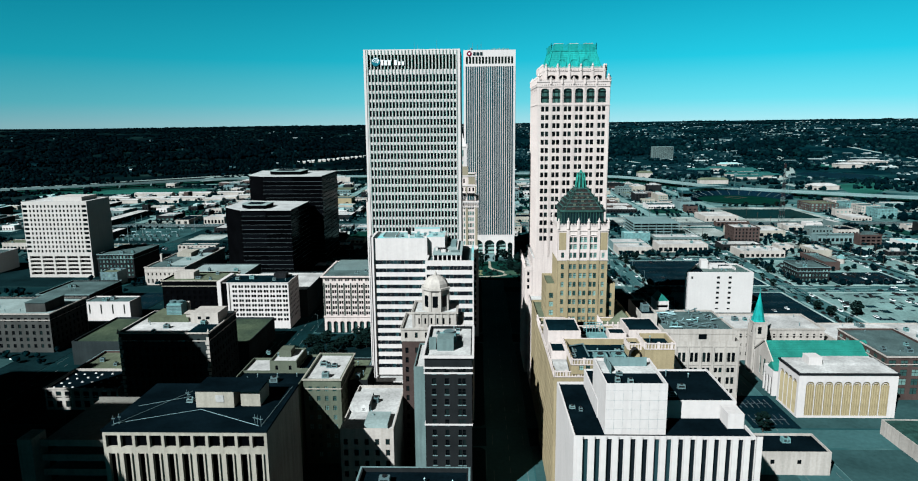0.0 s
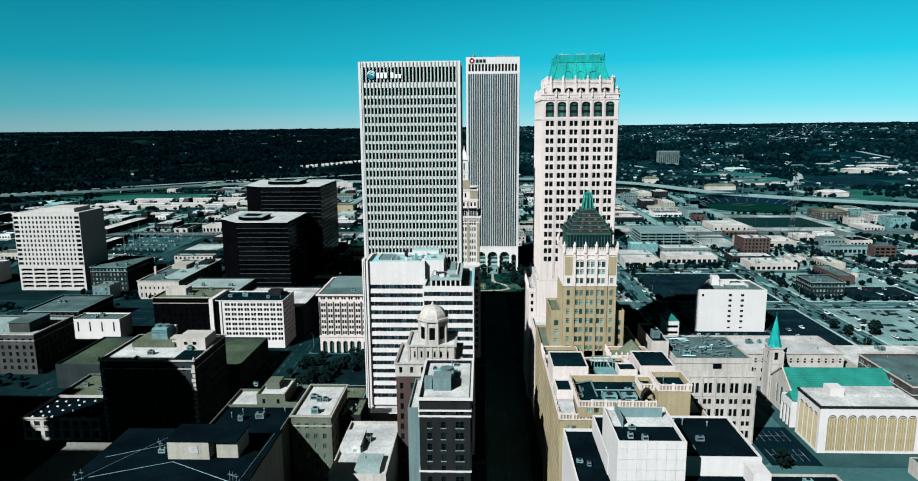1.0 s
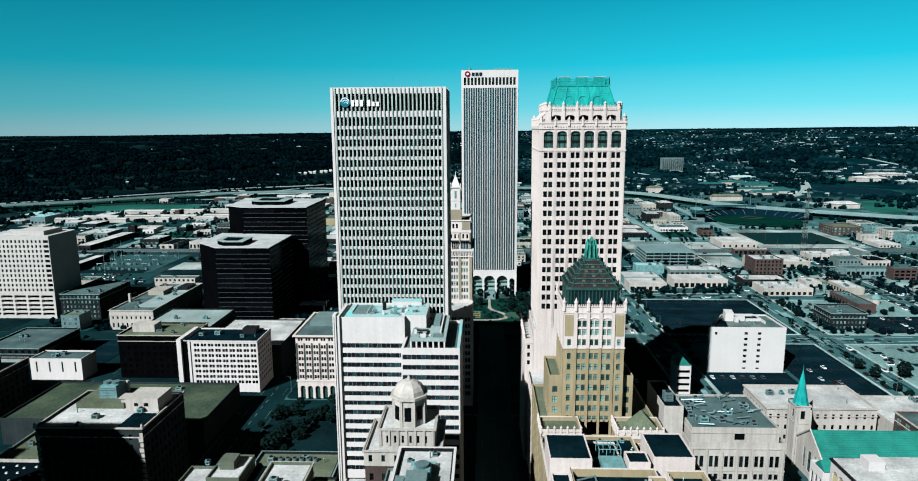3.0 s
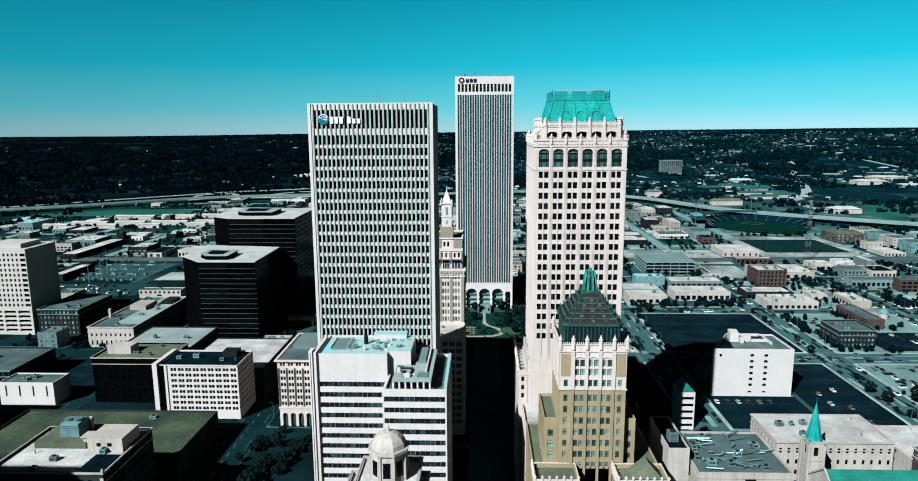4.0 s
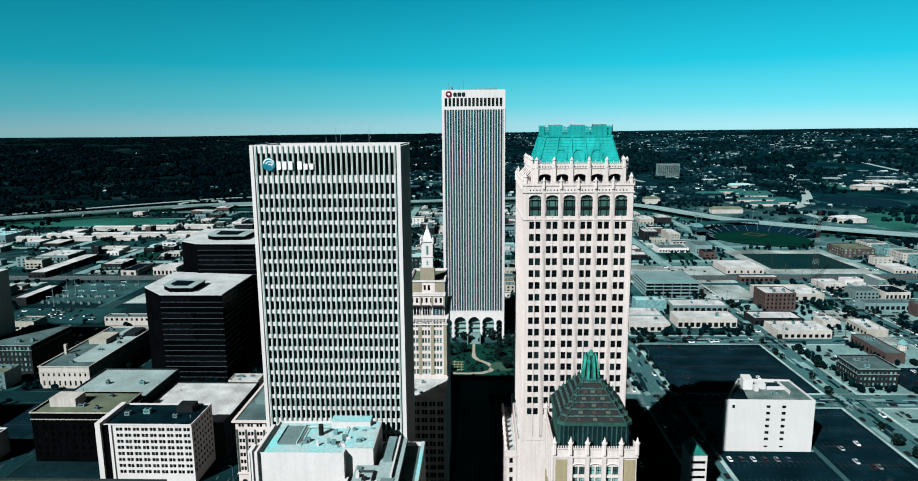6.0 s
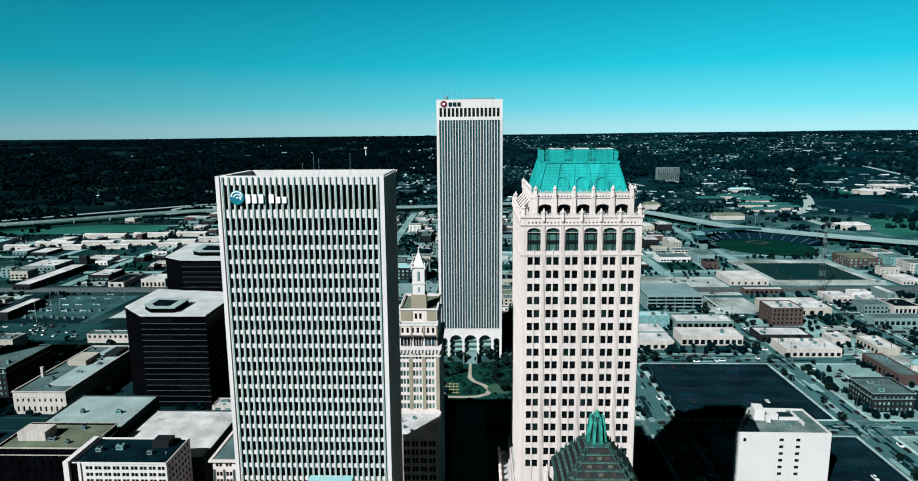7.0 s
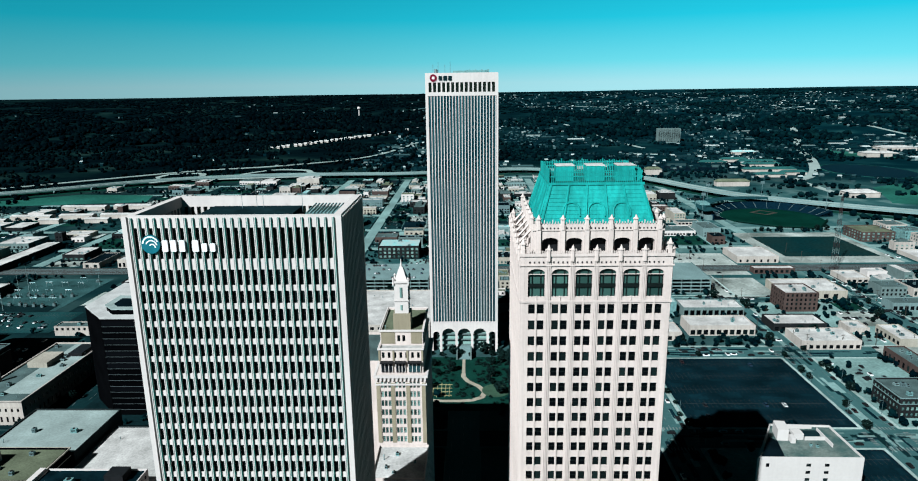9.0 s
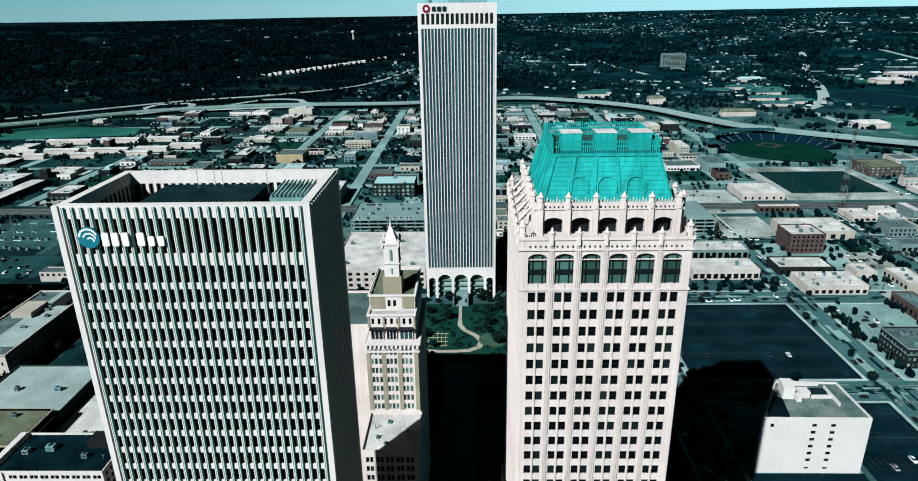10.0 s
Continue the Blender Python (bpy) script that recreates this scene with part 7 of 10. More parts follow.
    TAKEN.append((-75, 1, 388, 462))


columned_block()
parking_deck()
corner_brick_block()
grid_block()
arcade_block()
black_block([(-197, 531), (-155, 531), (-155, 590), (-219, 600), (-218, 552)], 61.0, 15, 0.36, (-190, 548), "low black glass office block with white angular roof")
black_block([(-198, 595), (-143, 595), (-143, 660), (-222, 668), (-215, 607)], 84.0, 21, 0.42, (-184, 622), "taller black glass office block with white angular roof")
white_hotel()
spired_tower()
placed("low_white_store", -46.5, -28.2, 204.0, 241.0, 30.0, CREAM, ROOFWHITE, "low block with a stepped white roof", {"S": (even(18, 5, 0.4), floors(4, 6, 4, 2.2))}, "dark", 1.0, None, 5, 101)
store_roof = Mesh().box(-45.9, -39.0, 219.0, 231.0, 29.0, 31.6)
alone("roof_slab", store_roof, ROOFWHITE, "raised white slab on a low stepped roof", "roof slab", "", "", (-42.5, 225, 29.0))
alone("roof_slab", Mesh().box(-38.6, -30.5, 206.0, 216.0, 29.0, 30.6), ROOFPALE, "low pale slab on a stepped white roof", "roof slab", "", "", (-34.5, 211, 29.0))
for k in range(6):
    x = -74.5 + 2.8 * k
    fan = thing("roof_fan", x, 294.0, 18.1, "round pale roof fan on a tan roof", "fan", "roof fans")
    part("fan_drum", Mesh().cyl(x, 294.0, 18.1, 19.6, 1.05, 1.05, 14), METAL, fan)
    part("fan_hub", Mesh().cyl(x, 294.0, 19.6, 19.72, 0.75, 0.75, 12), DARKMETAL, fan)
placed("small_tan_block", -66.8, -52.3, 234.0, 262.0, 35.4, OLIVE, ROOFWHITE, "small olive brick block with pale sash windows and white roof", {"S": (even(14.5, 4, 0.45, 1), floors(3, 8, 3.9, 2.0)), "E": (even(28, 6, 0.4), floors(3, 8, 3.9, 2.0))}, "green", 0.9, TANSTONE, 4, 102)
placed("dark_brick_shop", -52.0, -44.0, 246.0, 262.0, 30.0, DARKBRICK, ROOFTAN, "narrow dark brick block with tan roof", {"S": (even(8, 3, 0.4), floors(3, 7, 3.8, 2.2))}, "dark", 0.8, None, 2, 103)
placed("dark_roof_block", -29.5, -2.0, 122.0, 153.5, 44.5, DARKBRICK, ROOFDARK, "dark brick block with tar roof and pale coping", {}, "dark", 1.0, GREYCON, 9, 104)
placed("flat_dark_block", -95.0, -68.0, 205.0, 246.0, 34.0, OLIVE, ROOFDARK, "olive brick block with cluttered tar roof", {"S": (even(27, 7, 0.4), floors(4, 7, 4.0, 2.2))}, "dark", 1.0, None, 9, 105)
step = thing("stepped_brick_block", -78, 254, 0, "olive brick block with stepped white roofs", "building")
block(step, -96.0, -84.0, 247.0, 263.0, 0, 33.0, OLIVE, ROOFWHITE, {"S": (even(12, 3, 0.4), floors(22, 3, 3.8, 2.0))}, 1.0)
block(step, -83.98, -73.0, 247.5, 263.0, 0, 37.5, OLIVE, ROOFWHITE, {"S": (even(11, 2, 0.2), floors(26, 3, 3.8, 1.9))}, 0.8)
block(step, -72.98, -67.0, 247.0, 263.0, 0, 34.5, OLIVE, ROOFDARK, {}, 1.0)
part("roof_house", Mesh().box(-82.0, -77.0, 254.0, 260.0, 36.7, 39.6), OLIVE, step)
TAKEN.append((-96, -67, 247, 263))
clutter(-95, -70, 249, 261, 36.7, 4, 122, 0.6)
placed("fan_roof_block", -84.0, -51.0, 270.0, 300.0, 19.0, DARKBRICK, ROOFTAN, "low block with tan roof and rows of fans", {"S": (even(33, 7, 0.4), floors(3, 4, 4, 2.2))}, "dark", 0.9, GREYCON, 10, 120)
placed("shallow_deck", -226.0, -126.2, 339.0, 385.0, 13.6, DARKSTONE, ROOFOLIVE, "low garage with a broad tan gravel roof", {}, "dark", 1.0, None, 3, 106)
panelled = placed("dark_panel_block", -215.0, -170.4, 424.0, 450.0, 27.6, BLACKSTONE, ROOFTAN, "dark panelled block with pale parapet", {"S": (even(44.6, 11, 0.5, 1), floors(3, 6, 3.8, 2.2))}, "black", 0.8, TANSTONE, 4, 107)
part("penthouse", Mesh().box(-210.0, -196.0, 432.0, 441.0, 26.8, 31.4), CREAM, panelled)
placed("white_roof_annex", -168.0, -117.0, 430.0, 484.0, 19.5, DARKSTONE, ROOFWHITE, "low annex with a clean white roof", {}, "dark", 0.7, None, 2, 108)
placed("white_roof_hall", -216.0, -170.0, 452.0, 494.0, 24.0, DARKSTONE, ROOFPALE, "low hall with a clean pale grey roof", {}, "dark", 0.7, None, 3, 109)
placed("tan_roof_block", -206.0, -172.0, 309.0, 337.0, 9.0, REDBRICK, ROOFTAN, "low brick block with a tan gravel roof", {"S": (even(34, 7, 0.4), floors(2, 2, 3.6, 2.2))}, "dark", 1.0, GREYCON, 3, 110)
placed("skylight_block", -203.0, -168.0, 281.0, 305.0, 11.0, CREAM, ROOFDARK, "block with a dark roof dotted with skylights", {"S": (even(35, 8, 0.6), floors(1.5, 2, 4.6, 3.2))}, "dark", 1.0, CREAM, 0, 111)
placed("panelled_white_block", -268.0, -236.0, 419.0, 434.0, 14.0, WHITE, ROOFGREY, "small white block with blind upright panels", {"S": (even(32, 4, 0.12), [(5.5, 12)])}, "louvre", 0.8, None, 3, 112)
placed("long_brick_block", -312.0, -274.0, 436.0, 478.0, 14.5, DARKBRICK, ROOFGREY, "long dark brick block with gravel roof", {"S": (even(38, 9, 0.5), floors(2.5, 3, 4, 2.4))}, "dark", 0.9, GREYCON, 5, 113)
store = placed("brick_store", -308.0, -250.0, 358.0, 394.0, 24.0, BROWNBRICK, ROOFPALE, "brown brick store with pale cornice and roof houses", {"S": (even(58, 14, 0.42), floors(3.0, 5, 4.0, 2.3)), "E": (even(36, 9, 0.42), floors(3.0, 5, 4.0, 2.3))}, "dark", 1.0, CREAM, 6, 114)
part("roof_house", Mesh().box(-268.0, -256.0, 364.0, 382.0, 23.0, 28.6), BROWNBRICK, store)
part("roof_house_deck", Mesh().box(-268.4, -255.6, 363.6, 382.4, 28.6, 29.0), ROOFGREY, store)
placed("brown_office_block", -331.0, -299.0, 544.0, 590.0, 21.5, DARKBRICK, ROOFGREY, "dark brown brick block with pale top windows", {"S": (even(32, 10, 0.55, 0.6), floors(2, 5, 3.9, 2.3))}, "grey", 0.9, GREYCON, 3, 115)
court = placed("stone_courthouse", -277.0, -243.0, 519.0, 606.0, 15.5, CREAM, ROOFGREY, "long pale stone public building with round-headed windows", {"S": (even(34, 9, 0.34, 1), [(2, 5.4), (8.5, 10.6)]), "E": (even(87, 22, 0.34, 1), [(2, 5.4), (8.5, 10.6)])}, "dark", 0.9, CREAM, 10, 116)
part("roof_membrane", Mesh().box(-263.0, -244.0, 530.0, 605.0, 14.62, 14.68), ROOFPALE, court)
part("attic_house", Mesh().box(-271.0, -258.0, 566.0, 584.0, 14.7, 18.2), TANSTONE, court)
part("roof_plant", Mesh().box(-255.0, -246.0, 584.0, 600.0, 14.7, 17.0), DARKMETAL, court)
part("chimney", Mesh().box(-276.0, -274.4, 545.0, 547.0, 14.0, 21.5), CREAM, court)
placed("low_garage", -460.0, -435.0, 560.0, 590.0, 18.0, WHITE, ROOFGREY, "pale garage with long openings", {"S": (even(25, 4, 0.9), floors(2.5, 4, 3.8, 2.0))}, "black", 0.9, None, 2, 117)
placed("long_shed", -508.0, -488.0, 838.0, 948.0, 7.0, DARKBRICK, ROOFWHITE, "long dark shed with a white roof", {"S": (even(20, 4, 0.5), [(1, 4)])}, "dark", 0.6, None, 0, 119)
# three towers out of view, added for the shade they cast on western blocks
placed("concrete_tower", -352.0, -292.0, 118.0, 192.0, 132.0, GREYCON, ROOFGREY, "tall broad concrete office tower", {"E": (even(74, 18, 0.6), floors(5, 31, 4.0, 2.4))}, "dark", 1.0, None, 0, 121)
placed("concrete_tower", -216.0, -163.0, 58.0, 100.0, 130.0, GREYCON, ROOFGREY, "broad concrete office tower", {"E": (even(42, 10, 0.6), floors(5, 31, 4.0, 2.4))}, "dark", 1.0, None, 0, 123)
placed("concrete_tower", -262.0, -206.0, 128.0, 184.0, 136.0, GREYCON, ROOFGREY, "tall concrete office tower", {"E": (even(56, 14, 0.6), floors(5, 32, 4.0, 2.4))}, "dark", 1.0, None, 0, 118)
skr = random.Random(9)
for i in range(26):
    x, y = -200 + (i % 7) * 4.8 + skr.uniform(-0.8, 0.8), 284 + (i // 7) * 5.6 + skr.uniform(-1, 1)
    c = alone("skylight", Mesh().frustum(x - 0.6, x + 0.6, y - 0.45, y + 0.45, 10.0, 10.5, 0.2, 0.2), ROOFWHITE, "small white domed skylight on a dark roof", "skylight", "skylights", "", (x, y, 10.0))


# ---- east of the avenue and the low quarter to the north-east ----
def blank_white_block():
    """White slab on a four-sided plan with one slanting end."""
    h = 29.0
    paint = surface("clean_white_paint", (0.252, 0.235, 0.226), 0.8, 0.05, 0.06, 0.8, 0.1, 0.03)
    stained = surface("stained_roof", (0.06, 0.072, 0.066), 0.95, 0.4, 0.12, 1.2, 0.3, 0.0, 0.0, 0.0, (0.012, 0.036, 0.035))
    plan = [(144.4, 440.6), (190.8, 440.0), (190.2, 468.2), (162.3, 469.6)]
    t = thing("blank_white_block", 172, 454, 0, "blank white slab block with two files of small windows", "building")
    me, panes, slot, files = Mesh(), [], [], ((21.6, 23.7), (29.6, 31.7))
    facade(me, panes, plan[0], plan[1], 0, h, files, [(2.4, 3.4)] + floors(6.4, 6, 3.6, 1.6), 0.35)
    facade(me, [], plan[1], plan[2], 0, h)
    facade(me, [], plan[2], plan[3], 0, h)
    facade(me, slot, plan[3], plan[0], 0, h, ((5, 11), (14, 20), (27.5, 31.5)), floors(2.0, 7, 3.6, 2.2), 0.5)
    part("wall", me, paint, t)
    set_panes(panes, "dark", t, 20)
    set_panes(slot, "black", t, 30)
    part("stair_window", Mesh().box(148.4, 149.7, 440.4, 440.55, 24.4, 26.0), GLASS, t)
    inner = [(146.1, 441.2), (190.3, 440.6), (189.7, 467.6), (162.6, 468.9)]
    part("roof", Mesh().prism(inner, h - 1.2, h - 0.9), stained, t, "stained grey roof")
    rim = Mesh()
    for i in range(4):
        j = (i + 1) % 4
        rim.face([(*plan[i], h), (*plan[j], h), (*inner[j], h), (*inner[i], h)])
        rim.face([(*inner[j], h - 1), (*inner[i], h - 1), (*inner[i], h), (*inner[j], h)])
    part("parapet", rim, paint, t)
    part("roof_deck", Mesh().prism([(146.4, 441.4), (157, 441.2), (160, 456), (157.5, 459)], h - 0.9, h - 0.86), ROOFDARK, t, "tarred corner deck")
    part("roof_house", Mesh().prism([(159.8, 456), (164.8, 455.6), (166.4, 464), (161.4, 464.6)], h - 1, h + 4.6), paint, t)
    part("lift_house", Mesh().box(167.6, 172.2, 456.4, 460.8, h - 1, h + 2.2), paint, t)
    part("low_house", Mesh().box(165.2, 167.2, 453.4, 456.6, h - 1, h + 1.9), paint, t)
    for x0, x1, y0, y1 in ((172.6, 182.4, 456.0, 456.4), (182.0, 182.4, 450.0, 464.4), (168.0, 181.0, 466.4, 466.8)):
        part("plant_screen", Mesh().box(x0, x1, y0, y1, h - 1, h + 0.9), paint, t)
    part("dark_plant", Mesh().box(173.4, 181.2, 459.5, 463.0, h - 1, h + 0.3), SLATE, t)
    clutter(172, 181, 444, 452, h - 0.9, 3, 301, 0.5)
    TAKEN.append((144, 191, 440, 470))


def louvred_stub():
    t = thing("striped_stair_block", 119, 405, 0, "narrow white block with dark slots and a teal gable", "building")
    x0, x1, y0, y1 = 113.0, 120.8, 397.0, 409.0
    block(t, x0, x1, y0, y1, 0, 20.6, WHITE, ROOFGREY, {"S": (((0.5, 7.3),), floors(1.5, 5, 3.7, 1.7))}, 0.6, 0.8, "black", 10)
    part("gable", Mesh().prism([(x0, y0), (x1, y0), (x1, y1), (x0, y1)], 20.6, 24.4, 0, [(116.7, y0), (117.1, y0), (117.1, y1), (116.7, y1)]), ROOFTEAL, t)
    TAKEN.append((x0, x1, y0, y1))


blank_white_block()
louvred_stub()
B = lambda *a, **k: placed(*a, **k)
three = floors(1.2, 3, 3.7, 2.1)
B("low_corner_shop", 104.5, 133.0, 228.0, 243.0, 9.5, CREAM, ROOFDARK, "low cream building with a tar roof", {"S": (((6, 7.6), (16, 17.6)), [(4.5, 6.3)])}, "dark", 0.9, None, 2, 211)
B("school_block", 193.5, 222.0, 296.0, 338.0, 22.0, REDBRICK, ROOFGREY, "brown brick school block with tall windows", {"S": (even(28, 5, 0.6), floors(3, 4, 4.6, 3.2)), "W": (even(42, 7, 0.5), floors(3, 4, 4.6, 3.2))}, "green", 0.9, CREAM, 5, 212)
B("parish_hall", 198.0, 262.0, 342.0, 378.0, 12.5, CREAM, ROOFWHITE, "wide low hall with pale flat roof", {"S": (even(64, 12, 0.3), [(3, 5.5)])}, "dark", 0.9, None, 9, 213)
B("green_hip_hall", 172.0, 206.0, 238.0, 262.0, 6.5, CREAM, COPPERD, "low hall with a green hipped roof", {}, "dark", 0.3, None, 0, 214)
B("three_storey_brick", 264.0, 290.0, 527.0, 553.0, 13.0, DARKBRICK, ROOFGREY, "dark three storey brick building with white-framed windows", {"S": (even(26, 9, 0.55, 0.8), three), "W": (even(26, 8, 0.55, 0.8), three)}, "grey", 0.9, GREYCON, 4, 221)
B("brick_warehouse", 281.0, 309.0, 706.0, 732.0, 17.0, REDBRICK, ROOFWHITE, "red brick warehouse with white roof", {"S": (even(28, 7, 0.45, 0.8), floors(2, 4, 3.8, 2.2)), "W": (even(26, 6, 0.4), floors(2, 4, 3.8, 2.2))}, "dark", 0.9, None, 5, 222)
B("pale_warehouse", 296.0, 352.0, 738.0, 776.0, 8.0, TANSTONE, ROOFWHITE, "wide low pale warehouse", {"S": (even(50, 6, 0.5), [(1, 5)])}, "dark", 0.8, None, 6, 223)
B("shop_row", 253.0, 294.0, 662.0, 684.0, 6.5, DARKBRICK, ROOFWHITE, "row of low brick shops with white roofs", {"S": (even(41, 8, 0.6), [(0.8, 3.6)])}, "dark", 0.9, None, 5, 224)
B("shop_row", 257.0, 300.0, 626.0, 652.0, 7.0, CREAM, ROOFWHITE, "row of low pale shops with patched white roofs", {"S": (even(43, 9, 0.6), [(0.8, 3.6)])}, "dark", 0.9, None, 10, 225)
B("corner_store", 308.0, 322.0, 570.0, 614.0, 8.0, REDBRICK, ROOFGREY, "long low brick store", {"W": (even(44, 9, 0.5), [(1, 5)])}, "dark", 0.9, None, 4, 226)
B("low_store", 141.5, 176.0, 643.0, 664.0, 7.5, CREAM, ROOFWHITE, "low pale store with white roof", {"S": (even(34, 6, 0.6), [(0.8, 4)])}, "dark", 0.9, None, 3, 227)
B("low_store", 141.5, 176.0, 666.0, 690.0, 8.0, GREYCON, ROOFWHITE, "low pale store with ribbed white roof", {"S": (even(34, 6, 0.6), [(0.8, 4)])}, "dark", 0.9, None, 2, 228)
B("aqua_store", 160.0, 188.0, 697.0, 712.0, 12.5, METALAQ, ROOFAQUA, "aqua metal-clad store with aqua roof", {}, "dark", 0.8, None, 2, 229)
B("corner_shop", 330.0, 347.0, 630.0, 660.0, 6.5, TANSTONE, ROOFWHITE, "low tan shop with a white roof", {"W": (even(30, 6, 0.6), [(1, 4)])}, "dark", 0.7, None, 4, 232)
B("long_pale_shop", 372.0, 419.0, 706.0, 722.0, 7.5, GREYCON, ROOFGREY, "long low grey shop with wide front windows", {"S": (even(47, 10, 0.7), [(1, 4.5)])}, "dark", 0.7, None, 5, 233)
B("brick_annex", 385.0, 408.0, 744.0, 764.0, 9.5, GREYSTONE, ROOFGREY, "grey brick annex with two storeys", {"S": (even(23, 6, 0.5), floors(1.2, 2, 3.8, 2.2))}, "dark", 0.7, None, 4, 234)
B("dark_roof_shop", 414.0, 438.0, 744.0, 772.0, 8.0, CREAM, ROOFDARK, "pale shop with a dark tar roof", {"S": (even(24, 6, 0.6), [(1, 5)])}, "dark", 0.7, None, 2, 235)
B("narrow_shed", -441.0, -429.0, 722.0, 774.0, 8.0, DARKBRICK, ROOFWHITE, "narrow dark shed with a white roof", {}, "dark", 0.5, None, 0, 236)
B("white_arcade_shop", -313.0, -273.0, 657.0, 668.0, 8.0, CREAM, ROOFGREY, "low white building with a row of windows", {"S": (even(40, 9, 0.45), [(4.6, 6.8)])}, "dark", 0.7, None, 3, 237)
B("white_arcade_hall", -368.0, -340.0, 853.0, 880.0, 9.5, CREAM, ROOFWHITE, "white hall with tall dark openings", {"S": (even(28, 6, 0.55), [(0.8, 5.5)])}, "dark", 0.7, None, 3, 238)
B("dark_shed", -406.0, -388.0, 852.0, 896.0, 6.0, CREAM, ROOFDARK, "low pale shed with a dark roof", {"S": (even(18, 2, 0.4), [(0.5, 4)])}, "dark", 0.5, None, 0, 239)
B("long_shop", 193.0, 243.0, 694.0, 716.0, 8.5, GREYSTONE, ROOFWHITE, "long low shop with white roof and dark front", {"S": (even(50, 10, 0.7), [(1, 6)])}, "black", 0.9, None, 6, 230)
B("long_shop", 185.0, 235.0, 653.0, 676.0, 8.5, CREAM, ROOFWHITE, "long low shop with white roof", {"S": (even(50, 10, 0.7), [(1, 5)])}, "dark", 0.9, None, 4, 231)


def open_garage(x0, x1, y0, y1, n, label):
    t = thing("parking_garage", (x0 + x1) / 2, (y0 + y1) / 2, 0, label, "parking garage")
    for k in range(n + 1):
        z = 0.3 + 3.4 * k
        part("deck_slab", Mesh().box(x0, x1, y0, y1, z - 0.3, z), GREYCON, t)
        if k:
            rail = Mesh().box(x0, x1, y0 - 0.25, y0 - 0.002, z - 0.3, z + 0.9).box(x1 + 0.002, x1 + 0.25, y0, y1, z - 0.3, z + 0.9).box(x0 - 0.25, x0 - 0.002, y0, y1, z - 0.3, z + 0.9)
            part("deck_parapet", rail, GREYCON, t)
    m = int((x1 - x0) / 8)
    for i in range(m + 1):
        part("column", Mesh().box(x0 + (x1 - x0) * i / m - 0.3, x0 + (x1 - x0) * i / m + 0.3, y0 - 0.35, y0 + 0.3, 0, 0.3 + 3.4 * n), GREYCON, t)
    part("core_wall", Mesh().box(x0 + 3, x1 - 3, y0 + 5, y1 - 3, 0, 3.4 * n), DARKMETAL, t)
    TAKEN.append((x0, x1, y0, y1))


open_garage(184.0, 237.0, 756.0, 812.0, 4, "open concrete parking garage with broad top deck")
open_garage(-92.0, -24.0, 770.0, 826.0, 3, "low white parking garage with cars on its top deck")
B("white_podium", -84.0, -14.0, 640.0, 725.0, 15.0, CREAM, ROOFWHITE, "wide white podium building", {"S": (even(70, 12, 0.5), floors(2, 3, 4.4, 2.4))}, "dark", 0.9, None, 12, 241)
B("brick_loft", -88.0, -42.0, 884.0, 918.0, 15.0, DARKBRICK, ROOFAQUA, "dark brick loft building with aqua roof", {"S": (even(46, 9, 0.55), floors(1.5, 3, 4.2, 2.6))}, "grey", 0.9, None, 4, 242)
B("white_shed", -145.0, -120.0, 850.0, 905.0, 13.0, CREAM, ROOFWHITE, "long white-roofed shed of pale brick", {"S": (even(25, 4, 0.5), [(2, 7)])}, "dark", 0.8, None, 3, 243)
B("gabled_hall", -242.0, -206.0, 1052.0, 1085.0, 11.0, BUFF, ROOFGREY, "tan brick hall with large blank front", {}, "dark", 0.6, None, 1, 244)
B("rail_depot", 303.0, 344.0, 818.0, 828.0, 6.0, REDBRICK, ROOFWHITE, "long low depot beside the tracks", {"S": (even(41, 8, 0.6), [(1, 4)])}, "dark", 0.6, None, 0, 245)
B("white_depot", 302.0, 346.0, 858.0, 900.0, 7.5, CREAM, ROOFWHITE, "wide low warehouse with clean white roof", {"S": (even(44, 6, 0.3), [(1, 4)])}, "dark", 0.7, None, 0, 246)
B("brick_mill", 486.0, 526.0, 950.0, 990.0, 12.0, REDBRICK, ROOFTAN, "red brick loft building with tan roof", {"S": (even(40, 7, 0.5), floors(1.5, 3, 3.6, 2.2)), "W": (even(40, 7, 0.5), floors(1.5, 3, 3.6, 2.2))}, "grey", 0.9, None, 3, 247)
for k in range(4):
    B("apartment_block", 536.0 + 2 * k, 562.0 + 2 * k, 985.0 - k * 34, 1012.0 - k * 34, 13.0, METALAQ if k % 2 else CREAM, ROOFGREY, "new apartment block with flat roof", {"S": (even(26, 6, 0.5), three), "W": (even(27, 6, 0.5), three)}, "grey", 0.8, None, 3, 250 + k)


# ---- lots, park, trees, cars, lamps ----
FIELD = surface("rough_field", (0.0008, 0.0085, 0.0095), 0.95, 0.6, 0.018, 0.3, 0.3, 0.0, 0.0, 0.0, (0.004, 0.0125, 0.012))
GREYYARD = surface("grey_yard_gravel", (0.014, 0.038, 0.039), 0.95, 0.4, 0.05, 0.6, 0.3, spec=0.0)


def slab(name, x0, x1, y0, y1, z, mat_, label, category):
    return alone(name, Mesh().box(x0, x1, y0, y1, -0.1, z), mat_, label, category, "", "structure")


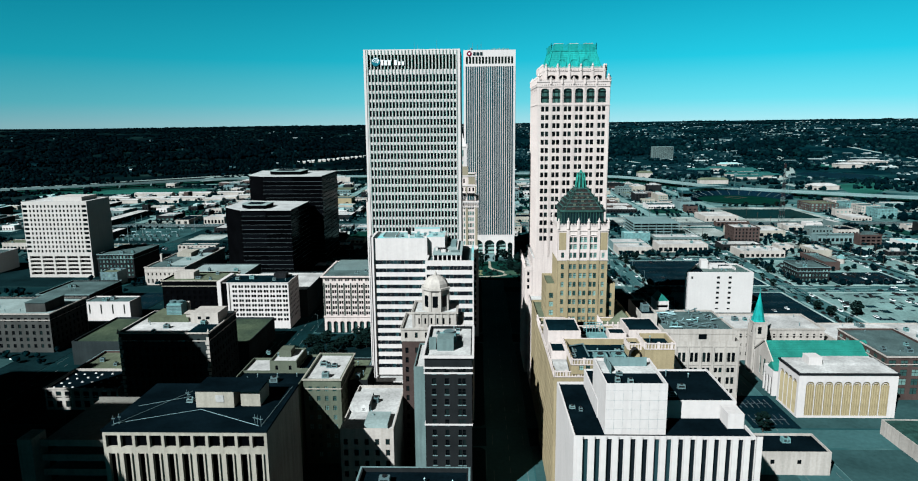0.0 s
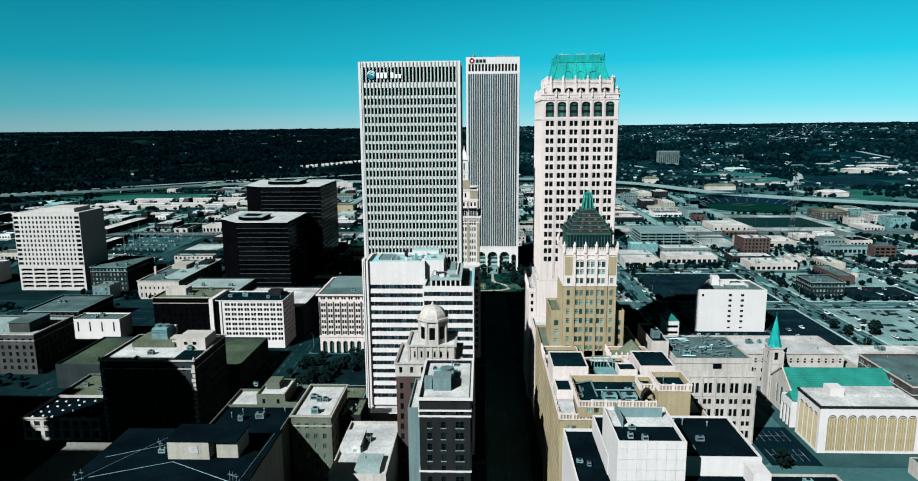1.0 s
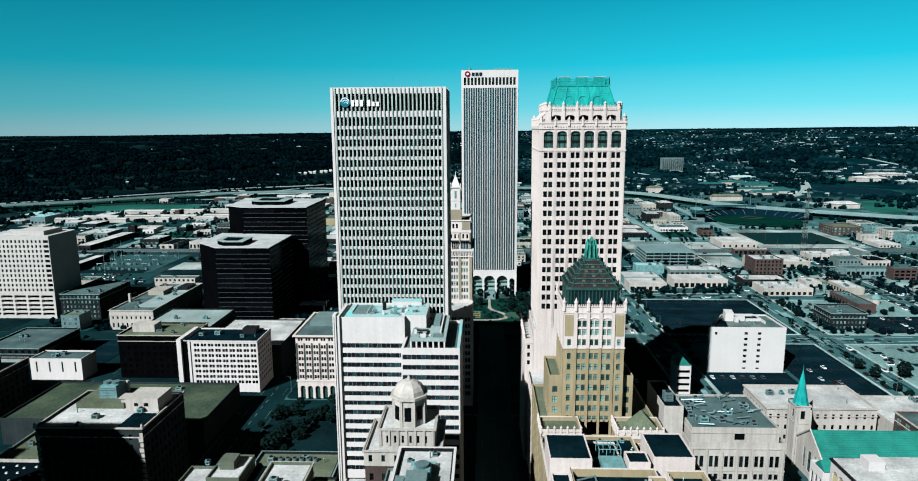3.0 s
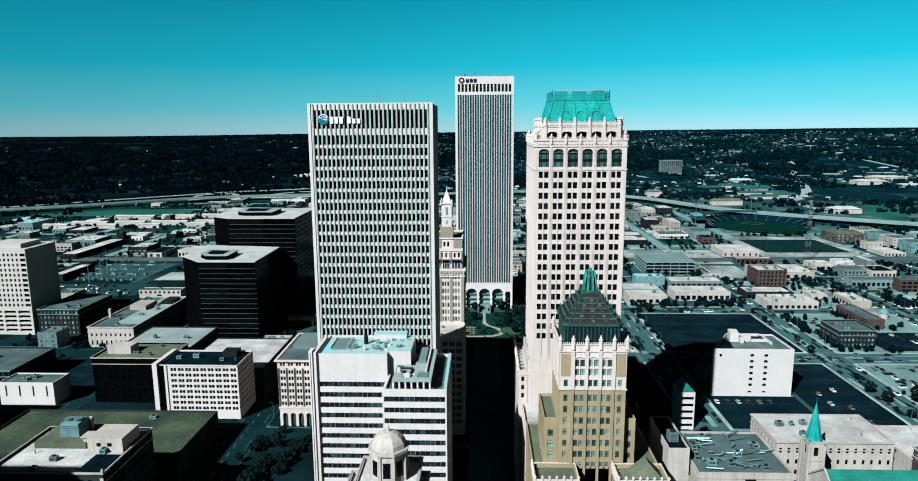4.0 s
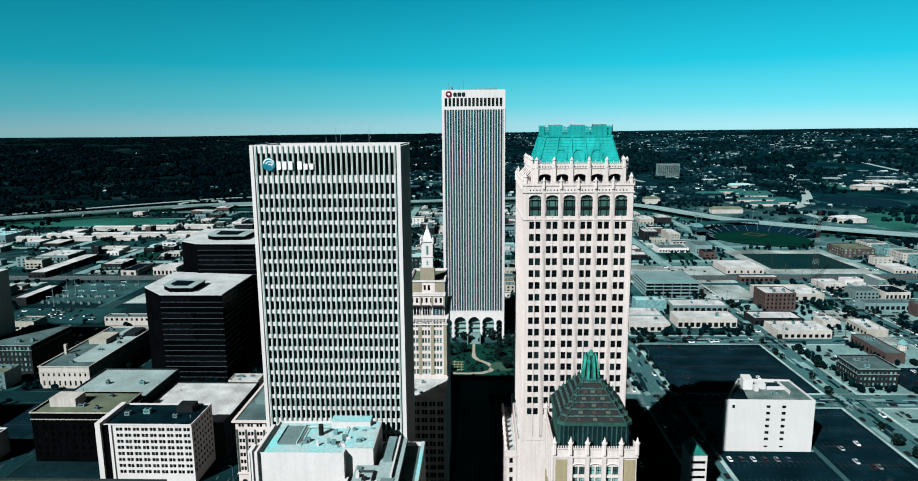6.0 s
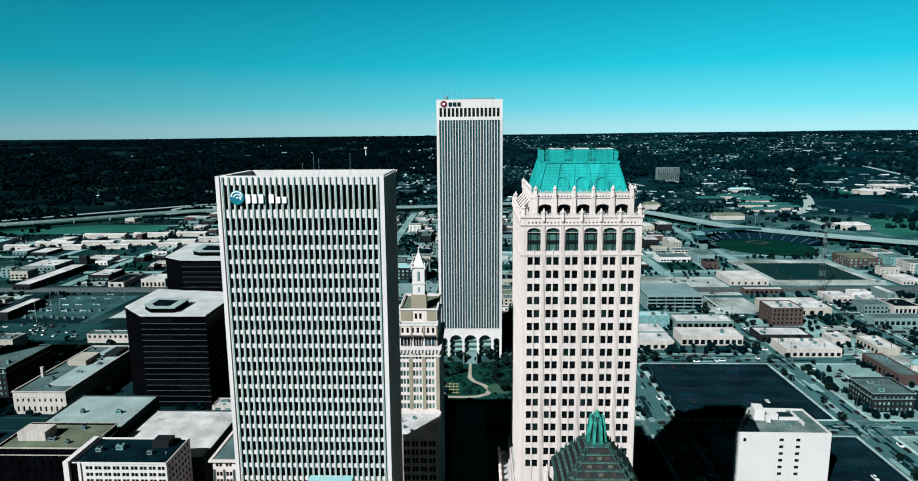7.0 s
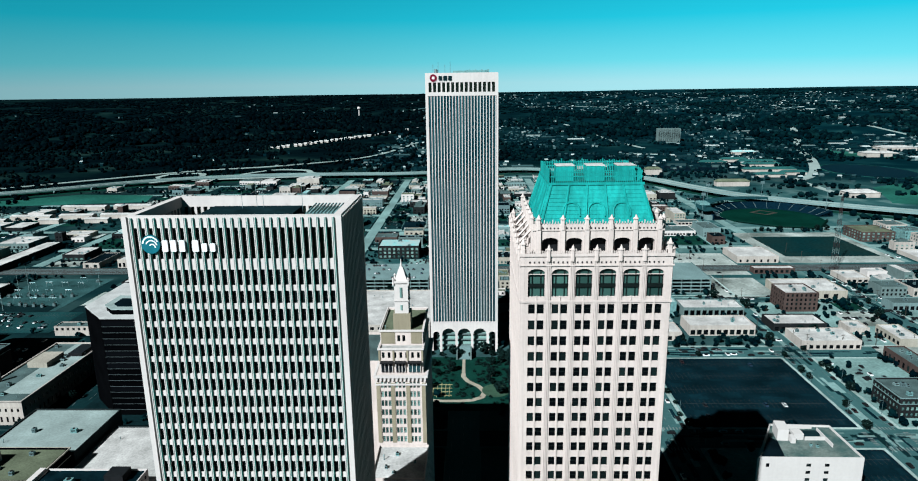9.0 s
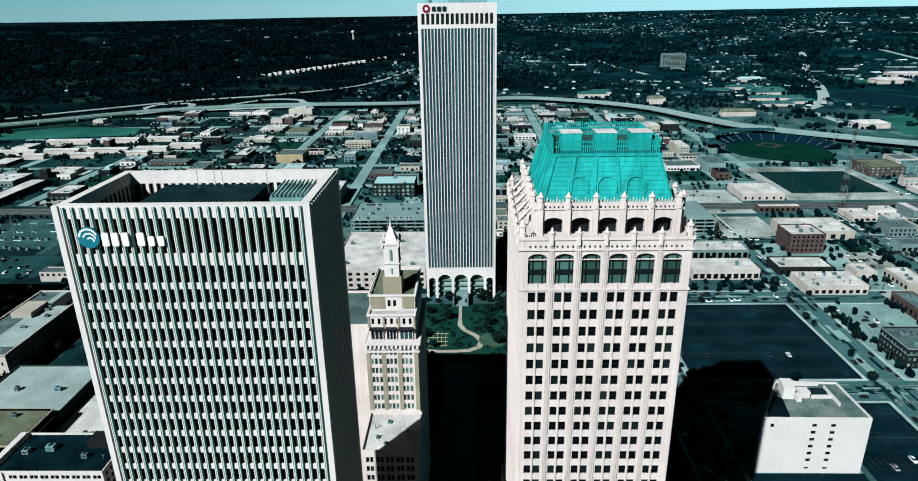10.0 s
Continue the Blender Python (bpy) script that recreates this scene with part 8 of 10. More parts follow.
def parking_lot(x0, x1, y0, y1, rows, seed, paint=1.0, mat_=None, label="dark asphalt parking lot with painted bays"):
    slab("parking_lot", x0, x1, y0, y1, 0.20, mat_ or LOT, label, "parking lot")
    ln = Mesh()
    for k in range(rows):
        y = y0 + (y1 - y0) * (k + 0.5) / rows
        n = int((x1 - x0 - 6) / 2.8)
        ln.box(x0 + 3, x1 - 3, y - 0.07, y + 0.07, 0.20, 0.215)
        for i in range(n + 1):
            ln.box(x0 + 3 + i * 2.8 - 0.06, x0 + 3 + i * 2.8 + 0.06, y - 5, y + 5, 0.20, 0.214)
    alone("bay_line", ln, surface("worn_paint", (0.0222 * paint, 0.0252 * paint, 0.0259 * paint), 0.9, 0.5, 0.3, 2.0, 0.0), "worn painted parking bays", "road marking", "", "structure")
    TAKEN.append((x0, x1, y0, y1))


parking_lot(143.0, 235.5, 516.0, 611.0, 5, 1)
parking_lot(195.5, 236.0, 398.0, 494.0, 5, 2)
parking_lot(142.0, 194.0, 398.0, 440.0, 2, 3)
parking_lot(60.0, 119.0, 398.0, 494.0, 5, 4)
parking_lot(260.0, 352.0, 398.0, 494.0, 5, 5, 3.0, PAVEPALE)
parking_lot(120.4, 141.0, 266.0, 300.0, 2, 6, 5.0)
parking_lot(294.0, 352.0, 520.0, 562.0, 2, 7)
parking_lot(-272.0, -240.5, 437.0, 494.0, 3, 10)
parking_lot(-330.0, -285.0, 598.0, 652.0, 3, 8, 1.5, LOTW)
parking_lot(-425.0, -322.0, 664.0, 712.0, 3, 9, 1.5, LOTW)
slab("gravel_yard", 178.0, 300.0, 815.0, 900.0, 0.14, GRAVEL, "pale bare gravel yard", "yard")
slab("gravel_yard", 240.0, 296.0, 745.0, 804.0, 0.14, GRAVEL, "pale bare gravel yard", "yard")
slab("gravel_yard", 60.0, 120.0, 640.0, 730.0, 0.14, GRAVEL, "pale bare gravel yard", "yard")
slab("gravel_yard", 350.0, 480.0, 858.0, 1000.0, 0.1, GRAVEL, "pale bare ground round a rough field", "yard")
slab("meadow", 366.0, 470.0, 884.0, 978.0, 0.16, FIELD, "rough dark green field", "field")
slab("meadow", 310.0, 350.0, 618.0 - 40, 640.0, 0.12, GRAVEL, "bare pale lot", "yard")
TAKEN += [(178, 300, 805, 900), (240, 296, 745, 804), (60, 120, 640, 730), (350, 480, 850, 1000), (310, 352, 578, 640)]
slab("gravel_yard", -426.0, -350.0, 716.0, 812.0, 0.14, GREYYARD, "grey gravel yard of a substation", "yard")
slab("gravel_yard", -336.0, -298.0, 672.0, 768.0, 0.14, GRAVEL, "pale bare gravel yard", "yard")
TAKEN += [(-426, -350, 716, 812), (-336, -298, 672, 768)]
# plaza round the blank white block
slab("concrete_walk", 192.6, 195.4, 398.0, 476.0, 0.22, PAVE, "pale concrete walk", "pavement")


def park():
    slab("lawn", -12.5, 46.0, 536.0, 614.0, 0.24, GRASS, "small park lawn", "lawn")
    slab("terrace", -12.5, 46.0, 614.0, 640.0, 0.9, PAVE, "pale raised terrace before the arches", "terrace")
    me = Mesh()
    pts = [(-8, 549, 3), (0, 548, 3), (10, 548, 3.2), (18, 549, 3.4), (24, 553, 3.6), (26, 560, 3.6), (22, 568, 3.4), (15, 575, 3.2), (12, 582, 3.2), (12, 592, 2.2), (12, 614, 2.0)]
    for (xa, ya, wa), (xb, yb, wb) in zip(pts, pts[1:]):
        d = Vector((xb - xa, yb - ya))
        d.normalize()
        nx, ny = -d.y, d.x
        me.face([(xa - nx * wa / 2 * 1.0, ya - ny * wa / 2, 0.27), (xa + nx * wa / 2, ya + ny * wa / 2, 0.27), (xb + nx * wb / 2, yb + ny * wb / 2, 0.27), (xb - nx * wb / 2, yb - ny * wb / 2, 0.27)][::-1])
        me.cyl(xb, yb, 0.2, 0.268, wb / 2, None, 10)
    alone("park_path", me, PATH, "pale winding park path", "path", "", "structure")
    bed = Mesh()
    for k in range(5):
        bed.bar((-7 + k * 2.6, 553, 0.35), (-7 + k * 2.6, 573 - abs(k - 2) * 2, 0.35), 0.28)
    for k in range(4):
        bed.bar((-8, 555 + 5 * k, 0.35), (5, 555 + 5 * k, 0.35), 0.28)
    alone("formal_bed", bed, surface("gravel_trim", (0.126, 0.115, 0.0592), 0.9, 0.3, 0.5, 3.0, 0.2), "formal garden bed with pale edging", "garden bed")
    gr = Mesh().cyl(33, 562, 0.2, 0.32, 9, 9, 20)
    alone("round_lawn", gr, surface("bright_lawn", (0.0163, 0.037, 0.0237), 0.95, 0.3, 0.1, 1.0, 0.3), "round lawn edged by shrubs", "lawn", "", "structure")
    st = thing("grand_stair", 12, 628, 0, "grey stone stair rising to the tower terrace", "stair")
    for k in range(14):
        part("step", Mesh().box(7.5, 16.5, 610 + k * 1.1, 627.5, 0.2 + k * 0.3, 0.5 + k * 0.3), GREYCON, st)
    part("side_wall", Mesh().box(6.6, 7.49, 609, 628, 0.2, 5.2).box(16.51, 17.4, 609, 628, 0.2, 5.2), GREYSTONE, st)


park()


def leaf_cloud(mesh, r, cx, cy, cz, rx, rz, n, size):
    """A crown of many small faceted clumps with gaps between."""
    for i in range(n):
        while True:
            x, y, z = r.uniform(-1, 1), r.uniform(-1, 1), r.uniform(-1, 1)
            d = x * x + y * y + z * z
            if 0.25 < d < 1:
                break
        s = size * r.uniform(0.6, 1.35)
        px, py, pz = cx + x * rx, cy + y * rx, cz + z * rz
        k = len(mesh.v)
        a = r.uniform(0, 6.28)
        for j in range(4):
            q = s * r.uniform(0.7, 1.3)
            mesh.v.append((px + q * math.cos(a + j * 1.57), py + q * math.sin(a + j * 1.57), pz + s * r.uniform(-0.35, 0.35)))
        mesh.v.append((px, py, pz + s * 0.8))
        mesh.v.append((px, py, pz - s * 0.6))
        for j in range(4):
            mesh.f += [(k + j, k + (j + 1) % 4, k + 4), (k + (j + 1) % 4, k + j, k + 5)]
            mesh.m += [0, 0]


def tree_model(seed, h, rx):
    r = random.Random(seed)
    t = thing("tree", 0, 0, 0, "street tree with a dense dark green crown", "tree", "street trees")
    tr = Mesh().cyl(0, 0, 0, h * 0.45, 0.2, 0.11, 7)
    for i in range(6):
        a = i * 1.05 + r.uniform(-0.3, 0.3)
        tr.bar((0, 0, h * (0.3 + 0.02 * i)), (rx * 0.6 * math.cos(a), rx * 0.6 * math.sin(a), h * r.uniform(0.55, 0.75)), 0.07, 0, 4)
    part("trunk", tr, BARK, t)
    cr = Mesh()
    leaf_cloud(cr, r, 0, 0, h * 0.63, rx, h * 0.36, 85, rx * 0.26)
    part("crown", cr, LEAF, t)
    return t


def plant_trees():
    r = random.Random(17)
    models = [tree_model(1, 7.0, 2.9), tree_model(2, 8.5, 3.6), tree_model(3, 5.5, 2.2)]
    spots = []
    def line(x0, y0, x1, y1, n, jit=2.2):
        for i in range(n):
            f = i / max(1, n - 1)
            if r.random() < 0.68:
                spots.append((x0 + (x1 - x0) * f + r.uniform(-jit, jit), y0 + (y1 - y0) * f + r.uniform(-jit, jit)))
    line(241, 400, 240, 490, 9)
    line(258, 400, 258, 520, 9)
    line(239, 516, 238, 612, 9)
    line(257, 560, 257, 650, 8)
    line(143, 613.5, 236, 613.5, 12)
    line(140, 517, 140, 610, 8)
    line(196, 478, 237, 497, 5)
    line(-11, 616, 45, 616, 9)
    line(-11, 600, -10, 540, 6)
    line(44, 612, 44, 540, 11)
    line(28, 580, 40, 545, 8, 3)
    line(-6, 585, 8, 590, 5, 2)
    line(30, 600, 44, 606, 6, 2)
    line(121.5, 262, 121.5, 305, 9, 1.5)
    line(123, 305, 124, 380, 8, 1.5)
    line(-104, 345, -98, 383, 12, 5)
    line(-98, 330, -66, 384, 24, 9)
    line(-90, 350, -56, 388, 20, 8)
    line(-235, 495, -170, 500, 8, 2)
    line(-238, 512, -224, 600, 8, 2)
    line(20, 150, 21, 175, 5, 1)
    line(255, 700, 255, 800, 8)
    line(262, 655, 300, 655, 5)
    line(325, 560, 355, 640, 10, 6)
    line(176, 640, 240, 640, 7, 2)
    line(178, 742, 236, 742, 9, 1)
    line(-60, 765, -20, 765, 8, 1)
    line(360, 1005, 500, 1012, 14, 3)
    line(145, 380, 195, 383, 6, 1)
    line(330, 645, 470, 800, 18, 30)
    line(-470, 520, -340, 700, 16, 30)
    line(-420, 480, -240, 640, 16, 30)
    for i, (x, y) in enumerate(spots):
        if any(a - 1.5 < x < b + 1.5 and c - 1.5 < y < d + 1.5 for a, b, c, d in TAKEN if not (a < -12 < b and c < 620 < d) and not (a == -12 and c == 560)):
            if not (-13 < x < 47 and 536 < y < 620):
                continue
        s = r.uniform(0.45, 1.15)
        copy_thing(models[i % 3], pose(x, y, 0.15, 0, 0, r.uniform(0, 360)) @ Matrix.Diagonal((s, s, s * r.uniform(0.85, 1.15), 1)))
    for k, m in enumerate(models):
        m.location = (-100 + 9 * k, 372, 0.1)


def plant_park_shrubs():
    r = random.Random(23)
    me = Mesh()
    for i in range(150):
        while True:
            x, y = r.uniform(-11, 45), r.uniform(540, 612)
            if not (math.hypot(x - 33, y - 562) < 9.5 or (5 < x < 19 and y > 572) or (-9 < x < 28 and 545 < y < 552) or (-9 < x < 7 and y < 574) or (18 < x < 29 and y < 572)):
                break
        leaf_cloud(me, r, x, y, 0.9, 1.2, 0.8, 7, 0.6)
    alone("shrubbery", me, LEAF, "loose dark shrubs in the park", "shrubs", "", "stuff")


plant_trees()
plant_park_shrubs()


def car_model(name, color, long=4.6):
    paint = surface(name + "_paint", color, 0.35, 0.08, 0.8, 5.0, 0.0, 0.0, 0.2, 0.5)
    t = thing("car", 0, 0, 0, name.replace("_", " ") + " parked in the open", "car", "parked cars")
    a, w = long / 2, 0.92
    b = Mesh().prism([(-a, -w), (a, -w), (a, w), (-a, w)], 0.3, 0.62, 0, [(-a + 0.05, -w), (a - 0.05, -w), (a - 0.05, w), (-a + 0.05, w)])
    b.prism([(-a + 0.05, -w), (a - 0.05, -w), (a - 0.05, w), (-a + 0.05, w)], 0.62, 0.92, 0, [(-a + 0.2, -w + 0.08), (a - 0.3, -w + 0.08), (a - 0.3, w - 0.08), (-a + 0.2, w - 0.08)])
    b.prism([(-a + 1.1, -w + 0.28), (a - 1.85, -w + 0.28), (a - 1.85, w - 0.28), (-a + 1.1, w - 0.28)], 1.36, 1.45)
    part("body", b, paint, t)
    part("window_band", Mesh().prism([(-a + 0.5, -w + 0.1), (a - 1.1, -w + 0.1), (a - 1.1, w - 0.1), (-a + 0.5, w - 0.1)], 0.92, 1.37, 0,
                                     [(-a + 1.1, -w + 0.27), (a - 1.85, -w + 0.27), (a - 1.85, w - 0.27), (-a + 1.1, w - 0.27)]), GLASS, t)
    for sx in (-1, 1):
        for sy in (-1, 1):
            q = Mesh().cyl(0, 0, -0.1, 0.1, 0.32, None, 10)
            q.v = [(x + sx * (a - 0.85), z + sy * (w - 0.08), y + 0.32) for x, y, z in q.v]
            part("wheel", q, DARKMETAL, t)
    return t


def park_cars():
    r = random.Random(31)
    models = [car_model("white_car", (0.37, 0.37, 0.37)), car_model("black_car", (0.00888, 0.00888, 0.0104)), car_model("silver_car", (0.222, 0.229, 0.237)),
              car_model("dark_red_car", (0.012, 0.004, 0.005)), car_model("grey_car", (0.0666, 0.0703, 0.074)), car_model("blue_car", (0.006, 0.016, 0.03))]
    spots = []
    for lot, n in (((143, 235, 516, 611, 5), 6), ((195.5, 236, 398, 494, 5), 10), ((260, 352, 398, 494, 5), 12), ((294, 352, 520, 562, 2), 9), ((60, 119, 398, 494, 5), 4),
                   ((-330, -285, 598, 652, 3), 6), ((-425, -322, 664, 712, 3), 10)):
        x0, x1, y0, y1, rows = lot
        for _ in range(n):
            k = r.randrange(rows)
            y = y0 + (y1 - y0) * (k + 0.5) / rows + r.choice((-2.6, 2.6))
            spots.append((x0 + 4.4 + 2.8 * r.randrange(int((x1 - x0 - 10) / 2.8)), y, 90 * r.choice((1, 3)), 0.2))
    for x in (247, 130, 364, -114, -230):
        for _ in range(2):
            s = r.choice((-1, 1))
            lane = r.choice((7.6, 7.6, 3.2))
            spots.append((x + s * lane, r.uniform(395, 980), 90 if s > 0 else 270, 0.04))
    for y in (622, 505, 739):
        for _ in range(4):
            s = r.choice((-1, 1))
            spots.append((r.uniform(140, 350), y + s * r.choice((6.6, 2.8)), 180 if s > 0 else 0, 0.04))
    for x in range(-86, -30, 3):
        for y in (776, 790, 804, 818):
            if r.random() < 0.3:
                spots.append((x, y, 90, 10.55))
    for k, (x, y, a, z) in enumerate(spots):
        copy_thing(models[r.randrange(6)], pose(x, y, z, 0, 0, a))
    for k, m in enumerate(models):
        m.matrix_basis = pose(145 + 6 * k, 431, 0.2, 0, 0, 90)


park_cars()


MASTRED = plain("faded_red_paint", (0.012, 0.006, 0.0065))


def lamps_and_mast():
    t = thing("street_lamp", 0, 0, 0, "slim grey street lamp with a short arm", "street lamp", "street lamps")
    part("pole", Mesh().cyl(0, 0, 0, 9.0, 0.12, 0.07, 6).bar((0, 0, 8.8), (1.8, 0, 9.2), 0.06), METAL, t)
    part("lamp_head", Mesh().box(1.5, 2.3, -0.15, 0.15, 9.12, 9.3), DARKMETAL, t)
    for x in (247, 130, 364, -114):
        for k in range(6):
            for s in (-1, 1):
                if x == 130 and k < 1:
                    continue
                copy_thing(t, pose(x + s * 9.9, 405 + 42 * k, 0.15, 0, 0, 0 if s < 0 else 180))
    t.location = (140.2, 500, 0.1)
    m = thing("lattice_mast", 388, 828, 0, "tall red and white lattice radio mast", "radio mast")
    for k in range(13):
        z0, z1 = k * 6.0, (k + 1) * 6.0
        w0, w1 = 2.6 - 0.15 * k, 2.6 - 0.15 * (k + 1)
        me = Mesh()
        c0 = [(388 + sx * w0, 828 + sy * w0, z0) for sx, sy in ((-1, -1), (1, -1), (1, 1), (-1, 1))]
        c1 = [(388 + sx * w1, 828 + sy * w1, z1) for sx, sy in ((-1, -1), (1, -1), (1, 1), (-1, 1))]
        for i in range(4):
            me.bar(c0[i], c1[i], 0.19, 0, 4)
            me.bar(c0[i], c1[(i + 1) % 4], 0.07, 0, 4)
            me.bar(c0[(i + 1) % 4], c1[i], 0.07, 0, 4)
        part("lattice_section", me, MASTRED if k % 2 == 0 else GREYSTONE, m)


lamps_and_mast()


def substation():
    """Transformers, switch frames and slim masts in the gravel yard."""
    r = random.Random(53)
    t = thing("transformer", 0, 0, 0, "grey transformer with porcelain bushings on gravel", "transformer", "transformers")
    b = Mesh().box(-1.5, 1.5, -1.0, 1.0, 0, 2.6)
    for i in range(5):
        b.box(-1.4 + i * 0.62, -1.1 + i * 0.62, -1.4, -1.003, 0.4, 2.2)
    part("tank", b, METAL, t)
    for x in (-0.9, 0, 0.9):
        part("bushing", Mesh().cyl(x, 0, 2.6, 3.9, 0.2, 0.12, 8), BARK, t)
    f = thing("switch_frame", 0, 0, 0, "steel switch frame with insulators", "switchgear", "switch frames")
    part("portal", Mesh().bar((-3, 0, 0), (-3, 0, 5.5), 0.14).bar((3, 0, 0), (3, 0, 5.5), 0.14).bar((-3.4, 0, 5.4), (3.4, 0, 5.4), 0.14), METAL, f)
    for x in (-2, 0, 2):
        part("insulator", Mesh().cyl(x, 0, 4.3, 5.3, 0.18, 0.1, 6), SIGNWHITE, f)
    for i in range(16):
        x, y = -418 + (i % 8) * 8.4 + r.uniform(-1, 1), 728 + (i // 8) * 26 + r.uniform(-3, 3)
        copy_thing(t, pose(x, y, 0.14, 0, 0, r.choice((0, 90))))
    for i in range(12):
        copy_thing(f, pose(-414 + (i % 4) * 16 + r.uniform(-2, 2), 736 + (i // 4) * 24 + r.uniform(-2, 2), 0.14, 0, 0, 0))
    t.location, f.location = (-360, 800, 0.14), (-374, 800, 0.14)
    for x, y, h in ((-398, 717, 22), (-406, 751, 24), (-405, 763, 27), (-352.5, 790, 20)):
        alone("mast", Mesh().cyl(x, y, 0.1, h, 0.35, 0.12, 7), GREYCON, "slim grey steel mast in a yard", "mast", "yard masts", "", (x, y, 0.1))


substation()


def utility_poles():
    """Wooden poles with crossarms along the streets."""
    r = random.Random(61)
    spots = [(240.5 if k % 2 else 257.5, 640 + 24 * k) for k in range(12)] + [(374.5, 560 + 34 * k) for k in range(11)] + [(262 + 26 * k, 632.5) for k in range(9)] + [(-240.5, 620 + 38 * k) for k in range(10)] + [(-420 + 40 * k, 820) for k in range(9)]
    for x, y in spots:
        x, y = x + r.uniform(-0.8, 0.8), y + r.uniform(-4, 4)
        h = r.uniform(9.5, 12)
        m = Mesh().cyl(x, y, 0, h, 0.2, 0.13, 6).box(x - 1.3, x + 1.3, y - 0.08, y + 0.08, h - 1.0, h - 0.8)
        alone("utility_pole", m, BARK, "dark wooden utility pole with a crossarm", "utility pole", "utility poles", "", (x, y, 0))


utility_poles()


def kiosk():
    t = thing("domed_kiosk", 339, 600, 0, "small pale kiosk with an aqua dome", "kiosk")
    part("drum", Mesh().cyl(339, 600, 0, 5.0, 3.4, None, 12), CREAM, t)
    d = Mesh()
    for k in range(4):
        d.cyl(339, 600, 5.0 + 0.9 * k, 5.9 + 0.9 * k, 4.0 * math.cos(k * 0.38), 4.0 * math.cos((k + 1) * 0.38), 12)
    part("dome", d, METALAQ, t)


kiosk()


# ---- the far quarter: highway, ballpark, low blocks, woods and houses ----
def smooth_line(pts, n=8):
    out = []
    p = [pts[0]] + list(pts) + [pts[-1]]
    for i in range(1, len(p) - 2):
        for k in range(n):
            t = k / n
            q = []
            for d in range(len(pts[0])):
                a, b, c, e = p[i - 1][d], p[i][d], p[i + 1][d], p[i + 2][d]
                q.append(0.5 * (2 * b + (c - a) * t + (2 * a - 5 * b + 4 * c - e) * t * t + (3 * b - a - 3 * c + e) * t ** 3))
            out.append(tuple(q))
    return out + [pts[-1]]


def ribbon(mesh, pts, left, right, up, thick, m=0):
    """A band along a line, from left to right of it, with thickness."""
    k0 = None
    for i, (x, y, z) in enumerate(pts):
        a, b = pts[max(0, i - 1)], pts[min(len(pts) - 1, i + 1)]
        d = Vector((b[0] - a[0], b[1] - a[1]))
        d.normalize()
        nx, ny = -d.y, d.x
        k = len(mesh.v)
        mesh.v += [(x + nx * left, y + ny * left, z + up), (x + nx * right, y + ny * right, z + up), (x + nx * right, y + ny * right, z + up - thick), (x + nx * left, y + ny * left, z + up - thick)]
        if k0 is not None:
            for s in range(4):
                mesh.f.append((k0 + s, k + s, k + (s + 1) % 4, k0 + (s + 1) % 4))
                mesh.m.append(m)
        k0 = k


HIGHWAY = [(-1500, 960, 6), (-1100, 1180, 7), (-816, 1328, 8), (-620, 1470, 8), (-422, 1532, 8), (-250, 1540, 8), (-110, 1545, 8), (96, 1600, 8), (220, 1560, 8), (345, 1456, 8), (410, 1330, 8), (471, 1228, 8), (627, 1103, 8), (800, 1000, 8), (1100, 860, 8)]
HLINE = smooth_line(HIGHWAY)
DECK = surface("pale_road_concrete", (0.125, 0.158, 0.15), 0.9, 0.2, 0.02, 0.3, 0.1, spec=0.0)


